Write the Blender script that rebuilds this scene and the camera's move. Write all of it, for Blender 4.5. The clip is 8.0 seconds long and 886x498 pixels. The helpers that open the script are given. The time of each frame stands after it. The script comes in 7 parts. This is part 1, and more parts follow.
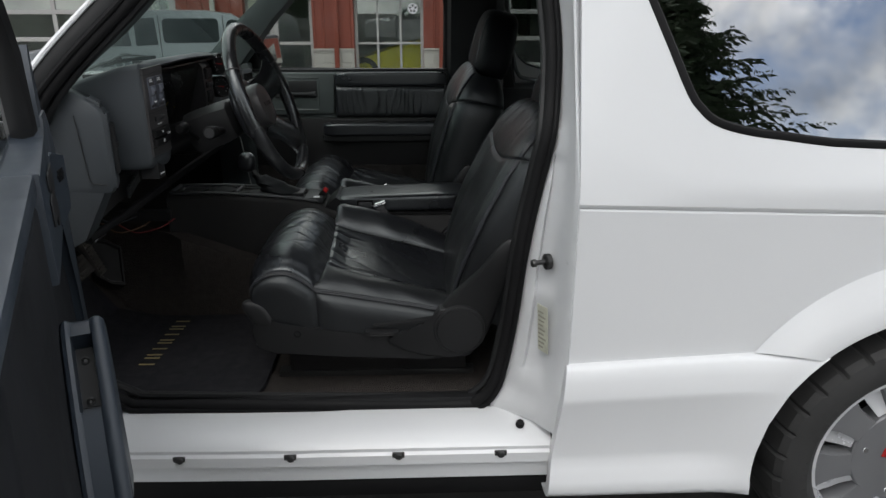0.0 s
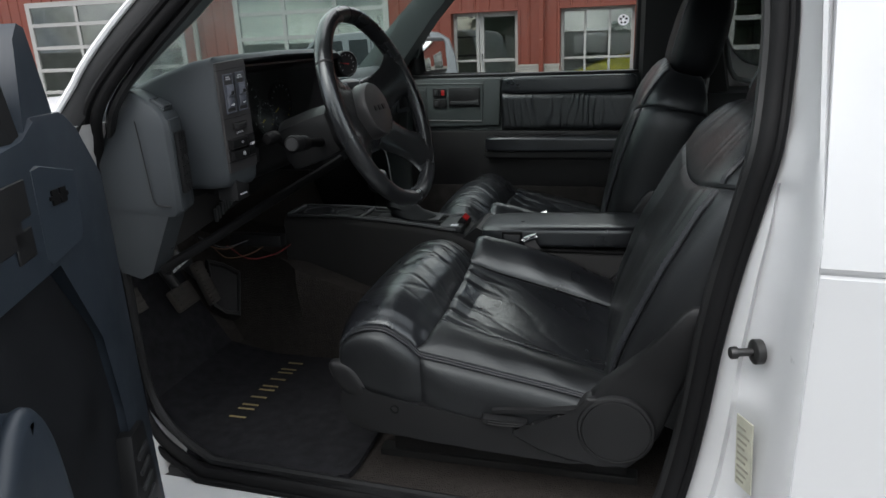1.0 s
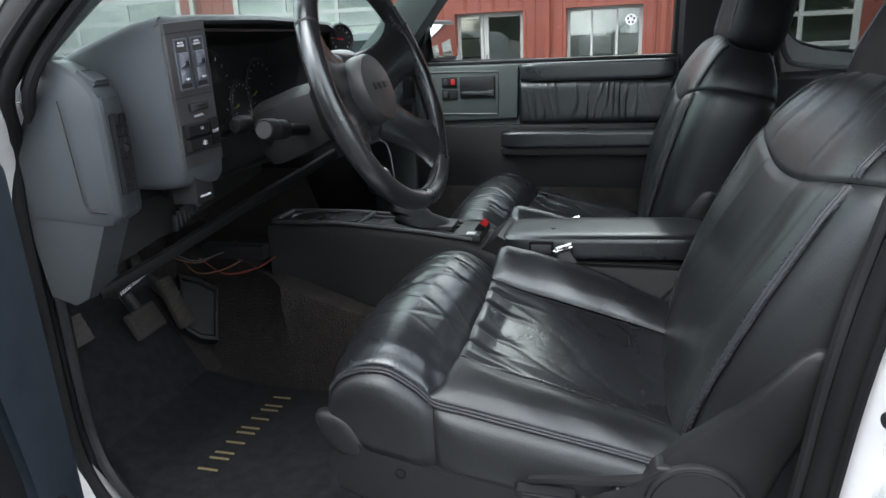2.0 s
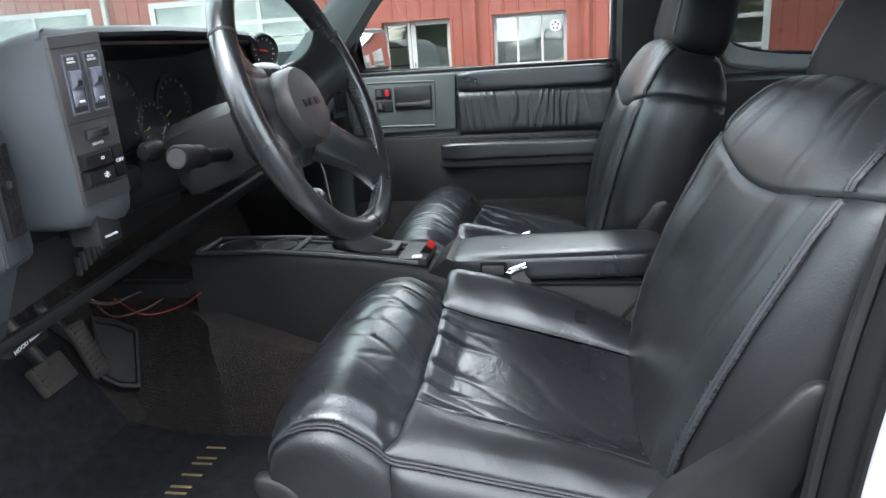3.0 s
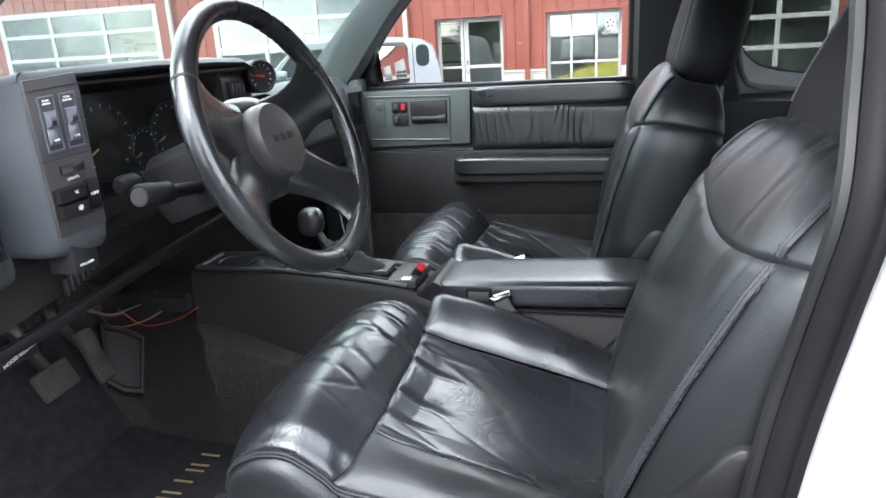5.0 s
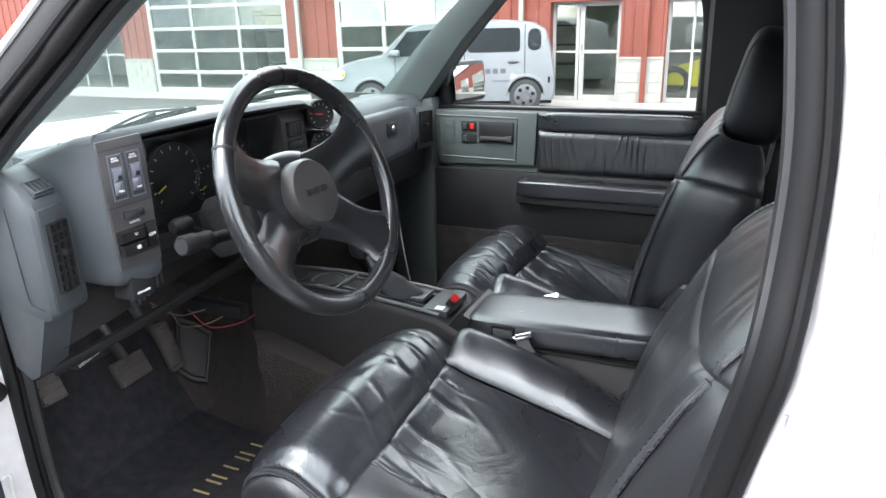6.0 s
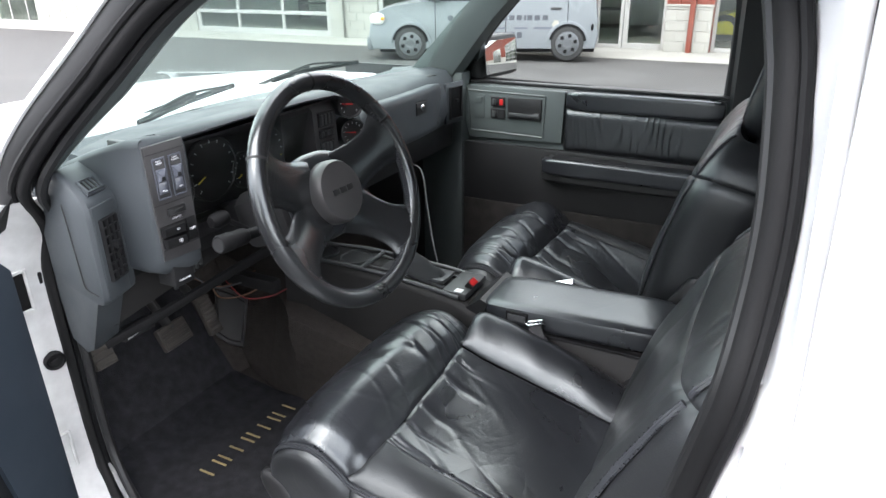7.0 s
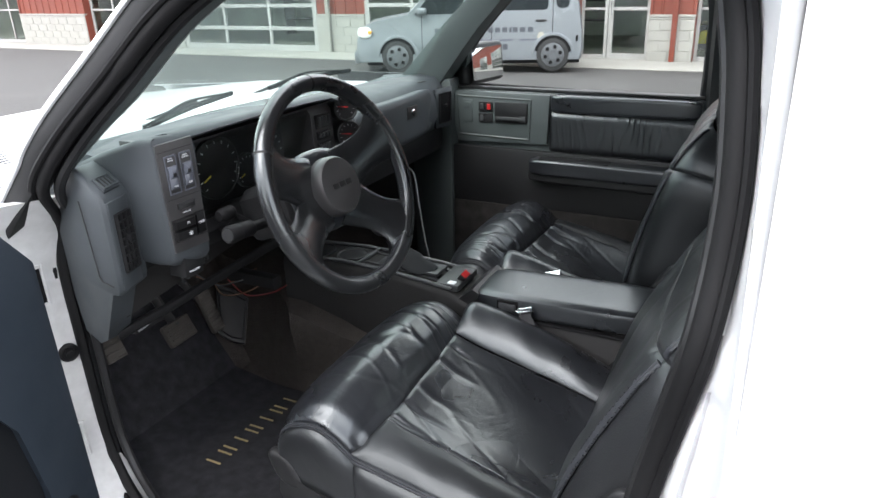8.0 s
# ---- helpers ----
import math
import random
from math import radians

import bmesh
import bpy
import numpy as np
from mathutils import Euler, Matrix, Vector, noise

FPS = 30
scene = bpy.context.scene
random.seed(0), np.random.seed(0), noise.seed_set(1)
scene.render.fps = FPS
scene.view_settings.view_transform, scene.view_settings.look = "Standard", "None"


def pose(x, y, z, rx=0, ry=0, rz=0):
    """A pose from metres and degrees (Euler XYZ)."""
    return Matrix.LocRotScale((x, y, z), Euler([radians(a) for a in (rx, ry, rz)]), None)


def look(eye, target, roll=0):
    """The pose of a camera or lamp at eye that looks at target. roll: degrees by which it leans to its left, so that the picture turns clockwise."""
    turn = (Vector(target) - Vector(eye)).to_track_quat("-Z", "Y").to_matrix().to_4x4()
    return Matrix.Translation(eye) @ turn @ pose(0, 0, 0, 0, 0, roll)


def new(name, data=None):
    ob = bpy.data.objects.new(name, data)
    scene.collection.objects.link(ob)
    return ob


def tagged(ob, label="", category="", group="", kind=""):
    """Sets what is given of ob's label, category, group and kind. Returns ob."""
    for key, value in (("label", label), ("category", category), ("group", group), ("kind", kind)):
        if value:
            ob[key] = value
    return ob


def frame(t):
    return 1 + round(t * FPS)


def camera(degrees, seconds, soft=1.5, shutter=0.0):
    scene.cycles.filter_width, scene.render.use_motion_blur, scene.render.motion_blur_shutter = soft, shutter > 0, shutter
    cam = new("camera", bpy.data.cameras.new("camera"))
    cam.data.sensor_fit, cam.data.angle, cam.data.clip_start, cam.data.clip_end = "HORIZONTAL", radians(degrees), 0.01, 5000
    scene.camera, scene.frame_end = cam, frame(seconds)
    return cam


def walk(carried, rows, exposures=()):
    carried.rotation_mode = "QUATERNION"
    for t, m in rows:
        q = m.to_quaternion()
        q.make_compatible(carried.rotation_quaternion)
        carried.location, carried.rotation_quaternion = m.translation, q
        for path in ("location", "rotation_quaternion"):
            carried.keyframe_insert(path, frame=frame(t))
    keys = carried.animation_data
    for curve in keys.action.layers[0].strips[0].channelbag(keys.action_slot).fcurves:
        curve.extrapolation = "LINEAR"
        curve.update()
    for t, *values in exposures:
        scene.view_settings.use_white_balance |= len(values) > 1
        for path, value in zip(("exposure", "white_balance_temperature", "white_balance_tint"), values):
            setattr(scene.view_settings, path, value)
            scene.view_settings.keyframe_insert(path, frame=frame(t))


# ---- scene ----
cam = camera(66.12, 8.0)
PATH = [
    (0.0, (0.286, -2.098, 1.215), (0.353, -0.210, 0.559), -0.05),
    (0.5, (0.351, -1.851, 1.167), (0.085, 0.036, 0.560), -1.54),
    (1.0, (0.379, -1.649, 1.133), (-0.134, 0.190, 0.536), -2.42),
    (1.2, (0.370, -1.587, 1.117), (-0.191, 0.240, 0.529), -2.30),
    (2.3, (0.256, -1.346, 1.059), (-0.216, 0.509, 0.476), -3.14),
    (2.5, (0.245, -1.322, 1.056), (-0.179, 0.545, 0.477), -3.48),
    (3.0, (0.246, -1.294, 1.070), (-0.097, 0.590, 0.496), -3.84),
    (3.5, (0.253, -1.283, 1.083), (-0.035, 0.611, 0.510), -3.96),
    (4.0, (0.260, -1.281, 1.094), (-0.006, 0.615, 0.515), -3.93),
    (5.3, (0.412, -1.267, 1.150), (-0.168, 0.550, 0.568), -2.95),
    (5.5, (0.444, -1.269, 1.180), (-0.188, 0.526, 0.593), -2.63),
    (6.0, (0.511, -1.266, 1.249), (-0.261, 0.467, 0.616), -1.46),
    (6.5, (0.553, -1.272, 1.322), (-0.290, 0.394, 0.606), -1.25),
    (7.0, (0.557, -1.287, 1.357), (-0.287, 0.348, 0.572), -0.79),
    (7.5, (0.569, -1.309, 1.363), (-0.270, 0.321, 0.563), -1.03),
    (8.0, (0.590, -1.367, 1.348), (-0.234, 0.293, 0.597), -1.51),
]
walk(cam, [(t, look(eye, target, roll)) for t, eye, target, roll in PATH],
     exposures=[(0.0, 0.47, 6450, 11), (0.5, 0.58, 6450, 11), (1.2, 1.10, 6300, 11), (2.4, 2.39, 6130, 11), (3.5, 2.78, 6100, 13), (4.2, 2.84, 6100, 14), (5.5, 2.93, 6200, 14), (6.5, 2.82, 6280, 14), (8.0, 2.23, 6320, 14)])

# ---- light: a bright sky with broken cloud and a soft, veiled sun ----
world = bpy.data.worlds.new("sky")
scene.world = world
world.use_nodes = True
wn, wl = world.node_tree.nodes, world.node_tree.links
wn.clear()
sky = wn.new("ShaderNodeTexSky")
sky.sky_type, sky.sun_disc = "NISHITA", False
sky.sun_elevation, sky.sun_rotation = radians(53), radians(197)
cloud = wn.new("ShaderNodeTexNoise")
cloud.inputs["Scale"].default_value, cloud.inputs["Detail"].default_value = 3.2, 9.0
cloud.inputs["Roughness"].default_value = 0.58
ramp = wn.new("ShaderNodeValToRGB")
ramp.color_ramp.elements[0].position, ramp.color_ramp.elements[1].position = 0.36, 0.50
white = wn.new("ShaderNodeTexNoise")
white.inputs["Scale"].default_value, white.inputs["Detail"].default_value = 5.0, 6.0
tone = wn.new("ShaderNodeValToRGB")
tone.color_ramp.elements[0].position, tone.color_ramp.elements[1].position = 0.38, 0.62
tone.color_ramp.elements[0].color, tone.color_ramp.elements[1].color = (3.6, 3.9, 4.3, 1), (17.0, 17.0, 16.4, 1)
mix = wn.new("ShaderNodeMixRGB")
back = wn.new("ShaderNodeBackground")
back.inputs["Strength"].default_value = 0.112
wout = wn.new("ShaderNodeOutputWorld")
wl.new(cloud.outputs["Fac"], ramp.inputs["Fac"])
wl.new(white.outputs["Fac"], tone.inputs["Fac"])
wl.new(ramp.outputs["Color"], mix.inputs["Fac"])
wl.new(sky.outputs["Color"], mix.inputs["Color1"])
wl.new(tone.outputs["Color"], mix.inputs["Color2"])
wl.new(mix.outputs["Color"], back.inputs["Color"])
wl.new(back.outputs["Background"], wout.inputs["Surface"])
sun = new("sun", bpy.data.lights.new("sun", "SUN"))
sun.data.energy, sun.data.angle, sun.data.color = 0.75, radians(38), (1.0, 0.97, 0.92)
sun.matrix_basis = look((-4, -13, 18), (0, 0, 0))


# ---- mesh tools ----
def rbox(bm, c, h, n=4.0, seg=8, fn=None):
    """A puffy block round c with half sizes h: a cube drawn towards a ball by the power n."""
    seen = {}

    def vert(a, b, d):
        key = (round(a, 5), round(b, 5), round(d, 5))
        if key not in seen:
            k = (abs(a) ** n + abs(b) ** n + abs(d) ** n) ** (1.0 / n)
            p = Vector((c[0] + h[0] * a / k, c[1] + h[1] * b / k, c[2] + h[2] * d / k))
            seen[key] = bm.verts.new(fn(p) if fn else p)
        return seen[key]

    g = [math.tan((2.0 * i / seg - 1) * math.pi / 4) for i in range(seg + 1)]
    for i in range(seg):
        for j in range(seg):
            u0, u1, v0, v1 = g[i], g[i + 1], g[j], g[j + 1]
            for s in (-1, 1):
                for quad in (((s, u0, v0), (s, u1, v0), (s, u1, v1), (s, u0, v1)),
                             ((u0, s, v0), (u0, s, v1), (u1, s, v1), (u1, s, v0)),
                             ((u0, v0, s), (u1, v0, s), (u1, v1, s), (u0, v1, s))):
                    q = [vert(*p) for p in quad]
                    bm.faces.new(q if s > 0 else q[::-1])


def box(bm, lo, hi, bev=0.0, m=None, segs=2):
    """A block from corner lo to corner hi with rounded edges."""
    vs = [bm.verts.new((x, y, z)) for x in (lo[0], hi[0]) for y in (lo[1], hi[1]) for z in (lo[2], hi[2])]
    fs = [bm.faces.new([vs[i] for i in q]) for q in
          ((0, 1, 3, 2), (4, 6, 7, 5), (0, 4, 5, 1), (2, 3, 7, 6), (0, 2, 6, 4), (1, 5, 7, 3))]
    out = vs
    if bev:
        es = list({e for f in fs for e in f.edges})
        r = bmesh.ops.bevel(bm, geom=es, offset=bev, segments=segs, profile=0.6, affect="EDGES", clamp_overlap=True)
        out = list({v for f in r["faces"] for v in f.verts} | {v for v in vs if v.is_valid})
    if m is not None:
        bmesh.ops.transform(bm, matrix=m, verts=out)
    return out


def loft(bm, rings, closed=True, cap=True):
    """Skin between rings of points, each of one length."""
    vr = [[bm.verts.new(p) for p in r] for r in rings]
    n = len(rings[0])
    for a, b in zip(vr, vr[1:]):
        for i in range(n if closed else n - 1):
            j = (i + 1) % n
            bm.faces.new((a[i], a[j], b[j], b[i]))
    if cap and closed:
        bm.faces.new(vr[0][::-1])
        bm.faces.new(vr[-1])
    return vr


def sheet(bm, rows, depth):
    """A skin through rows of points, given a thickness along the vector depth."""
    d = Vector(depth)
    top = [[Vector(p) for p in r] for r in rows]
    a = loft(bm, top, closed=False, cap=False)
    b = loft(bm, [[p + d for p in r] for r in top], closed=False, cap=False)
    for f in {f for r in b for v in r for f in v.link_faces}:
        f.normal_flip()
    n, m = len(a), len(a[0])
    for i in range(n - 1):
        bm.faces.new((a[i][0], a[i + 1][0], b[i + 1][0], b[i][0]))
        bm.faces.new((a[i + 1][m - 1], a[i][m - 1], b[i][m - 1], b[i + 1][m - 1]))
    for j in range(m - 1):
        bm.faces.new((a[0][j + 1], a[0][j], b[0][j], b[0][j + 1]))
        bm.faces.new((a[n - 1][j], a[n - 1][j + 1], b[n - 1][j + 1], b[n - 1][j]))


def tube(bm, pts, r, seg=8, closed=False, flat=1.0, up=(0, 0, 1)):
    """A rod of radius r (or one radius a point) along pts; flat squeezes it across up."""
    pts = [Vector(p) for p in pts]
    rr = r if isinstance(r, (list, tuple)) else [r] * len(pts)
    rings, n = [], len(pts)
    for i, p in enumerate(pts):
        a = pts[(i - 1) % n] if closed or i else p
        b = pts[(i + 1) % n] if closed or i < n - 1 else p
        t = (b - a).normalized()
        s = t.cross(Vector(up))
        s = s.normalized() if s.length > 1e-4 else t.orthogonal().normalized()
        u = s.cross(t)
        rings.append([p + rr[i] * (math.cos(q) * s + math.sin(q) * flat * u)
                      for q in (2 * math.pi * k / seg for k in range(seg))])
    if closed:
        loft(bm, rings + [rings[0]], cap=False)
    else:
        loft(bm, rings)
    bmesh.ops.remove_doubles(bm, verts=bm.verts, dist=1e-6)


def turned(bm, c, axis, profile, seg=24):
    """A turned body: profile of (radius, height) along axis from c."""
    ax = Vector(axis).normalized()
    s = ax.orthogonal().normalized()
    u = ax.cross(s)
    c = Vector(c)
    loft(bm, [[c + h * ax + max(r, 1e-4) * (math.cos(q) * s + math.sin(q) * u)
               for q in (2 * math.pi * k / seg for k in range(seg))] for r, h in profile])


def prism(bm, outline, place, depth):
    """An outline of 2D points, laid out by place(a, b), pushed through by the vector depth."""
    d = Vector(depth)
    loft(bm, [[Vector(place(a, b)) for a, b in outline], [Vector(place(a, b)) + d for a, b in outline]])


def smooth_path(pts, k=6):
    """A Catmull-Rom line through pts, k steps a span."""
    p = [Vector(q) for q in pts]
    p = [2 * p[0] - p[1]] + p + [2 * p[-1] - p[-2]]
    out = []
    for i in range(1, len(p) - 2):
        a, b, c, d = p[i - 1:i + 3]
        for j in range(k):
            t = j / k
            out.append(0.5 * (2 * b + (c - a) * t + (2 * a - 5 * b + 4 * c - d) * t * t + (3 * b - a - 3 * c + d) * t ** 3))
    return out + [p[-2]]


def lerp(rows, x):
    """The value at x of the line through rows of (x, value)."""
    return float(np.interp(x, [r[0] for r in rows], [r[1] for r in rows]))


def mesh_of(name, bm, material, crease=38):
    bmesh.ops.recalc_face_normals(bm, faces=bm.faces)
    for f in bm.faces:
        f.smooth = True
    for e in bm.edges:
        e.smooth = len(e.link_faces) != 2 or e.calc_face_angle(0) < radians(crease)
    me = bpy.data.meshes.new(name)
    bm.to_mesh(me)
    bm.free()
    me.materials.append(material)
    return me


def thing(name, at, label, category, group="", kind=""):
    ob = new(name)
    ob.location = at
    ob.empty_display_size = 0.05
    return tagged(ob, label, category, group, kind)


def under(ob, parent):
    """Puts ob, built in world places, under parent."""
    ob.parent = parent
    ob.matrix_parent_inverse = Matrix.Translation(-parent.location)
    return ob


def part(name, bm, material, parent, label="", crease=38):
    ob = under(new(name, mesh_of(name, bm, material, crease)), parent)
    return tagged(ob, label)


def solo(name, bm, material, label, category, group="", kind="", crease=38):
    return tagged(new(name, mesh_of(name, bm, material, crease)), label, category, group, kind)


def words(name, body, size, m, material, parent, thick=0.0004):
    """Lettering in the built-in font, its middle at m, as a mesh under parent."""
    cu = bpy.data.curves.new(name, "FONT")
    cu.body, cu.size, cu.extrude, cu.align_x, cu.align_y = body, size, thick, "CENTER", "CENTER"
    cu.resolution_u = 2
    ob = bpy.data.objects.new(name, cu)
    scene.collection.objects.link(ob)
    me = bpy.data.meshes.new_from_object(ob.evaluated_get(bpy.context.evaluated_depsgraph_get()))
    bpy.data.objects.remove(ob)
    me.transform(m)
    me.materials.clear()
    me.materials.append(material)
    return under(new(name, me), parent)


# ---- materials ----
def mat(name, base, rough=0.5, metal=0.0, var=0.15, scale=6.0, bump=0.05, bscale=250.0, spec=0.5, coat=0.0,
        rvar=0.12, kind="noise", wear=None, wear_at=0.62, detail=6.0, deep=0.002, island=0.0):
    m = bpy.data.materials.new(name)
    m.use_nodes = True
    nt, li = m.node_tree.nodes, m.node_tree.links
    b = nt["Principled BSDF"]
    b.inputs["Metallic"].default_value = metal
    b.inputs["Specular IOR Level"].default_value = spec
    b.inputs["Coat Weight"].default_value = coat
    b.inputs["Coat Roughness"].default_value = 0.06
    tc = nt.new("ShaderNodeTexCoord")
    big = nt.new("ShaderNodeTexNoise")
    big.inputs["Scale"].default_value, big.inputs["Detail"].default_value = scale, detail
    li.new(tc.outputs["Object"], big.inputs["Vector"])
    ra = nt.new("ShaderNodeValToRGB")
    ra.color_ramp.elements[0].position, ra.color_ramp.elements[1].position = 0.3, 0.72
    lo = [c * (1 - var) for c in base]
    hi = [min(1.0, c * (1 + var)) for c in base]
    ra.color_ramp.elements[0].color, ra.color_ramp.elements[1].color = (*lo, 1), (*hi, 1)
    if wear:
        e = ra.color_ramp.elements.new(min(0.95, wear_at + 0.12))
        e.color = (*wear, 1)
        ra.color_ramp.elements[1].position = wear_at
    li.new(big.outputs["Fac"], ra.inputs["Fac"])
    col = ra.outputs["Color"]
    if island:
        info = nt.new("ShaderNodeObjectInfo")
        hs = nt.new("ShaderNodeHueSaturation")
        ma = nt.new("ShaderNodeMapRange")
        ma.inputs["To Min"].default_value, ma.inputs["To Max"].default_value = 1 - island, 1 + island
        li.new(info.outputs["Random"], ma.inputs["Value"])
        li.new(ma.outputs["Result"], hs.inputs["Value"])
        li.new(col, hs.inputs["Color"])
        col = hs.outputs["Color"]
    li.new(col, b.inputs["Base Color"])
    mr = nt.new("ShaderNodeMapRange")
    mr.inputs["From Min"].default_value, mr.inputs["From Max"].default_value = 0.3, 0.7
    mr.inputs["To Min"].default_value, mr.inputs["To Max"].default_value = max(0.02, rough - rvar), min(1.0, rough + rvar)
    li.new(big.outputs["Fac"], mr.inputs["Value"])
    li.new(mr.outputs["Result"], b.inputs["Roughness"])
    if bump:
        fine = nt.new("ShaderNodeTexVoronoi" if kind == "grain" else "ShaderNodeTexNoise")
        fine.inputs["Scale"].default_value = bscale
        if kind != "grain":
            fine.inputs["Detail"].default_value = 3.0
        li.new(tc.outputs["Object"], fine.inputs["Vector"])
        bp = nt.new("ShaderNodeBump")
        bp.inputs["Strength"].default_value, bp.inputs["Distance"].default_value = bump, deep
        li.new(fine.outputs["Distance" if kind == "grain" else "Fac"], bp.inputs["Height"])
        li.new(bp.outputs["Normal"], b.inputs["Normal"])
    return m


def leather(name, base, rough, folds=0.35, fold_scale=(9.0, 9.0, 9.0), crease=0.35):
    """Soft hide: fine pores and long creases in the relief, polish that varies."""
    m = mat(name, base, rough, var=0.25, scale=5.0, bump=0.0, rvar=0.07, spec=0.85)
    m.node_tree.nodes["Principled BSDF"].inputs["Specular Tint"].default_value = (0.93, 0.99, 1.0, 1)
    nt, li = m.node_tree.nodes, m.node_tree.links
    b = nt["Principled BSDF"]
    tc = next(n for n in nt if n.type == "TEX_COORD")
    mp = nt.new("ShaderNodeMapping")
    mp.inputs["Scale"].default_value = fold_scale
    li.new(tc.outputs["Object"], mp.inputs["Vector"])
    cr = nt.new("ShaderNodeTexNoise")
    cr.inputs["Scale"].default_value, cr.inputs["Detail"].default_value = 1.0, 5.0
    cr.inputs["Distortion"].default_value = 1.3
    li.new(mp.outputs["Vector"], cr.inputs["Vector"])
    rid = nt.new("ShaderNodeMath")
    rid.operation = "SUBTRACT"
    rid.inputs[1].default_value = 0.5
    li.new(cr.outputs["Fac"], rid.inputs[0])
    ab = nt.new("ShaderNodeMath")
    ab.operation = "ABSOLUTE"
    li.new(rid.outputs[0], ab.inputs[0])
    sq = nt.new("ShaderNodeMath")
    sq.operation = "POWER"
    sq.inputs[1].default_value = 0.5
    li.new(ab.outputs[0], sq.inputs[0])
    b1 = nt.new("ShaderNodeBump")
    b1.inputs["Strength"].default_value, b1.inputs["Distance"].default_value = folds, 0.012
    li.new(sq.outputs[0], b1.inputs["Height"])
    vo = nt.new("ShaderNodeTexVoronoi")
    vo.inputs["Scale"].default_value = 420.0
    li.new(tc.outputs["Object"], vo.inputs["Vector"])
    b2 = nt.new("ShaderNodeBump")
    b2.inputs["Strength"].default_value, b2.inputs["Distance"].default_value = 0.12, 0.001
    li.new(vo.outputs["Distance"], b2.inputs["Height"])
    li.new(b1.outputs["Normal"], b2.inputs["Normal"])
    # fine worn crease lines
    wob = nt.new("ShaderNodeTexNoise")
    wob.inputs["Scale"].default_value, wob.inputs["Detail"].default_value = 14.0, 3.0
    li.new(tc.outputs["Object"], wob.inputs["Vector"])
    shift = nt.new("ShaderNodeVectorMath")
    shift.operation = "MULTIPLY_ADD"
    shift.inputs[1].default_value = (0.09, 0.09, 0.09)
    li.new(wob.outputs["Color"], shift.inputs[0])
    li.new(tc.outputs["Object"], shift.inputs[2])
    cell = nt.new("ShaderNodeTexVoronoi")
    cell.feature = "DISTANCE_TO_EDGE"
    cell.inputs["Scale"].default_value = 13.0
    li.new(shift.outputs[0], cell.inputs["Vector"])
    thin = nt.new("ShaderNodeMapRange")
    thin.inputs["From Max"].default_value = 0.024
    li.new(cell.outputs["Distance"], thin.inputs["Value"])
    part_ = nt.new("ShaderNodeTexNoise")
    part_.inputs["Scale"].default_value = 7.0
    li.new(tc.outputs["Object"], part_.inputs["Vector"])
    gate = nt.new("ShaderNodeMapRange")
    gate.inputs["From Min"].default_value, gate.inputs["From Max"].default_value = 0.48, 0.66
    li.new(part_.outputs["Fac"], gate.inputs["Value"])
    mul = nt.new("ShaderNodeMath")
    mul.operation = "MULTIPLY"
    inv = nt.new("ShaderNodeMath")
    inv.operation = "SUBTRACT"
    inv.inputs[0].default_value = 1.0
    li.new(thin.outputs["Result"], inv.inputs[1])
    li.new(inv.outputs[0], mul.inputs[0])
    li.new(gate.outputs["Result"], mul.inputs[1])
    b3 = nt.new("ShaderNodeBump")
    b3.invert = True
    b3.inputs["Strength"].default_value, b3.inputs["Distance"].default_value = crease, 0.0016
    li.new(mul.outputs[0], b3.inputs["Height"])
    li.new(b2.outputs["Normal"], b3.inputs["Normal"])
    li.new(b3.outputs["Normal"], b.inputs["Normal"])
    return m


def glass(name, tint, gloss=1.0, dark=0.0):
    """A clear pane: light passes tinted, and the surface mirrors more towards grazing."""
    m = bpy.data.materials.new(name)
    m.use_nodes = True
    nt, li = m.node_tree.nodes, m.node_tree.links
    nt.clear()
    tr, gl = nt.new("ShaderNodeBsdfTransparent"), nt.new("ShaderNodeBsdfGlossy")
    tr.inputs["Color"].default_value = (*tint, 1)
    gl.inputs["Roughness"].default_value = 0.01
    gl.inputs["Color"].default_value = (gloss, gloss, gloss, 1)
    lw = nt.new("ShaderNodeLayerWeight")
    lw.inputs["Blend"].default_value = 0.5
    pw = nt.new("ShaderNodeMath")
    pw.operation = "POWER"
    pw.inputs[1].default_value = 4.5
    fr = nt.new("ShaderNodeMapRange")
    fr.inputs["To Min"].default_value, fr.inputs["To Max"].default_value = 0.05 + dark, 1.0
    li.new(lw.outputs["Facing"], pw.inputs[0])
    li.new(pw.outputs[0], fr.inputs["Value"])
    mx, out = nt.new("ShaderNodeMixShader"), nt.new("ShaderNodeOutputMaterial")
    li.new(fr.outputs["Result"], mx.inputs["Fac"])
    li.new(tr.outputs["BSDF"], mx.inputs[1])
    li.new(gl.outputs["BSDF"], mx.inputs[2])
    li.new(mx.outputs["Shader"], out.inputs["Surface"])
    return m


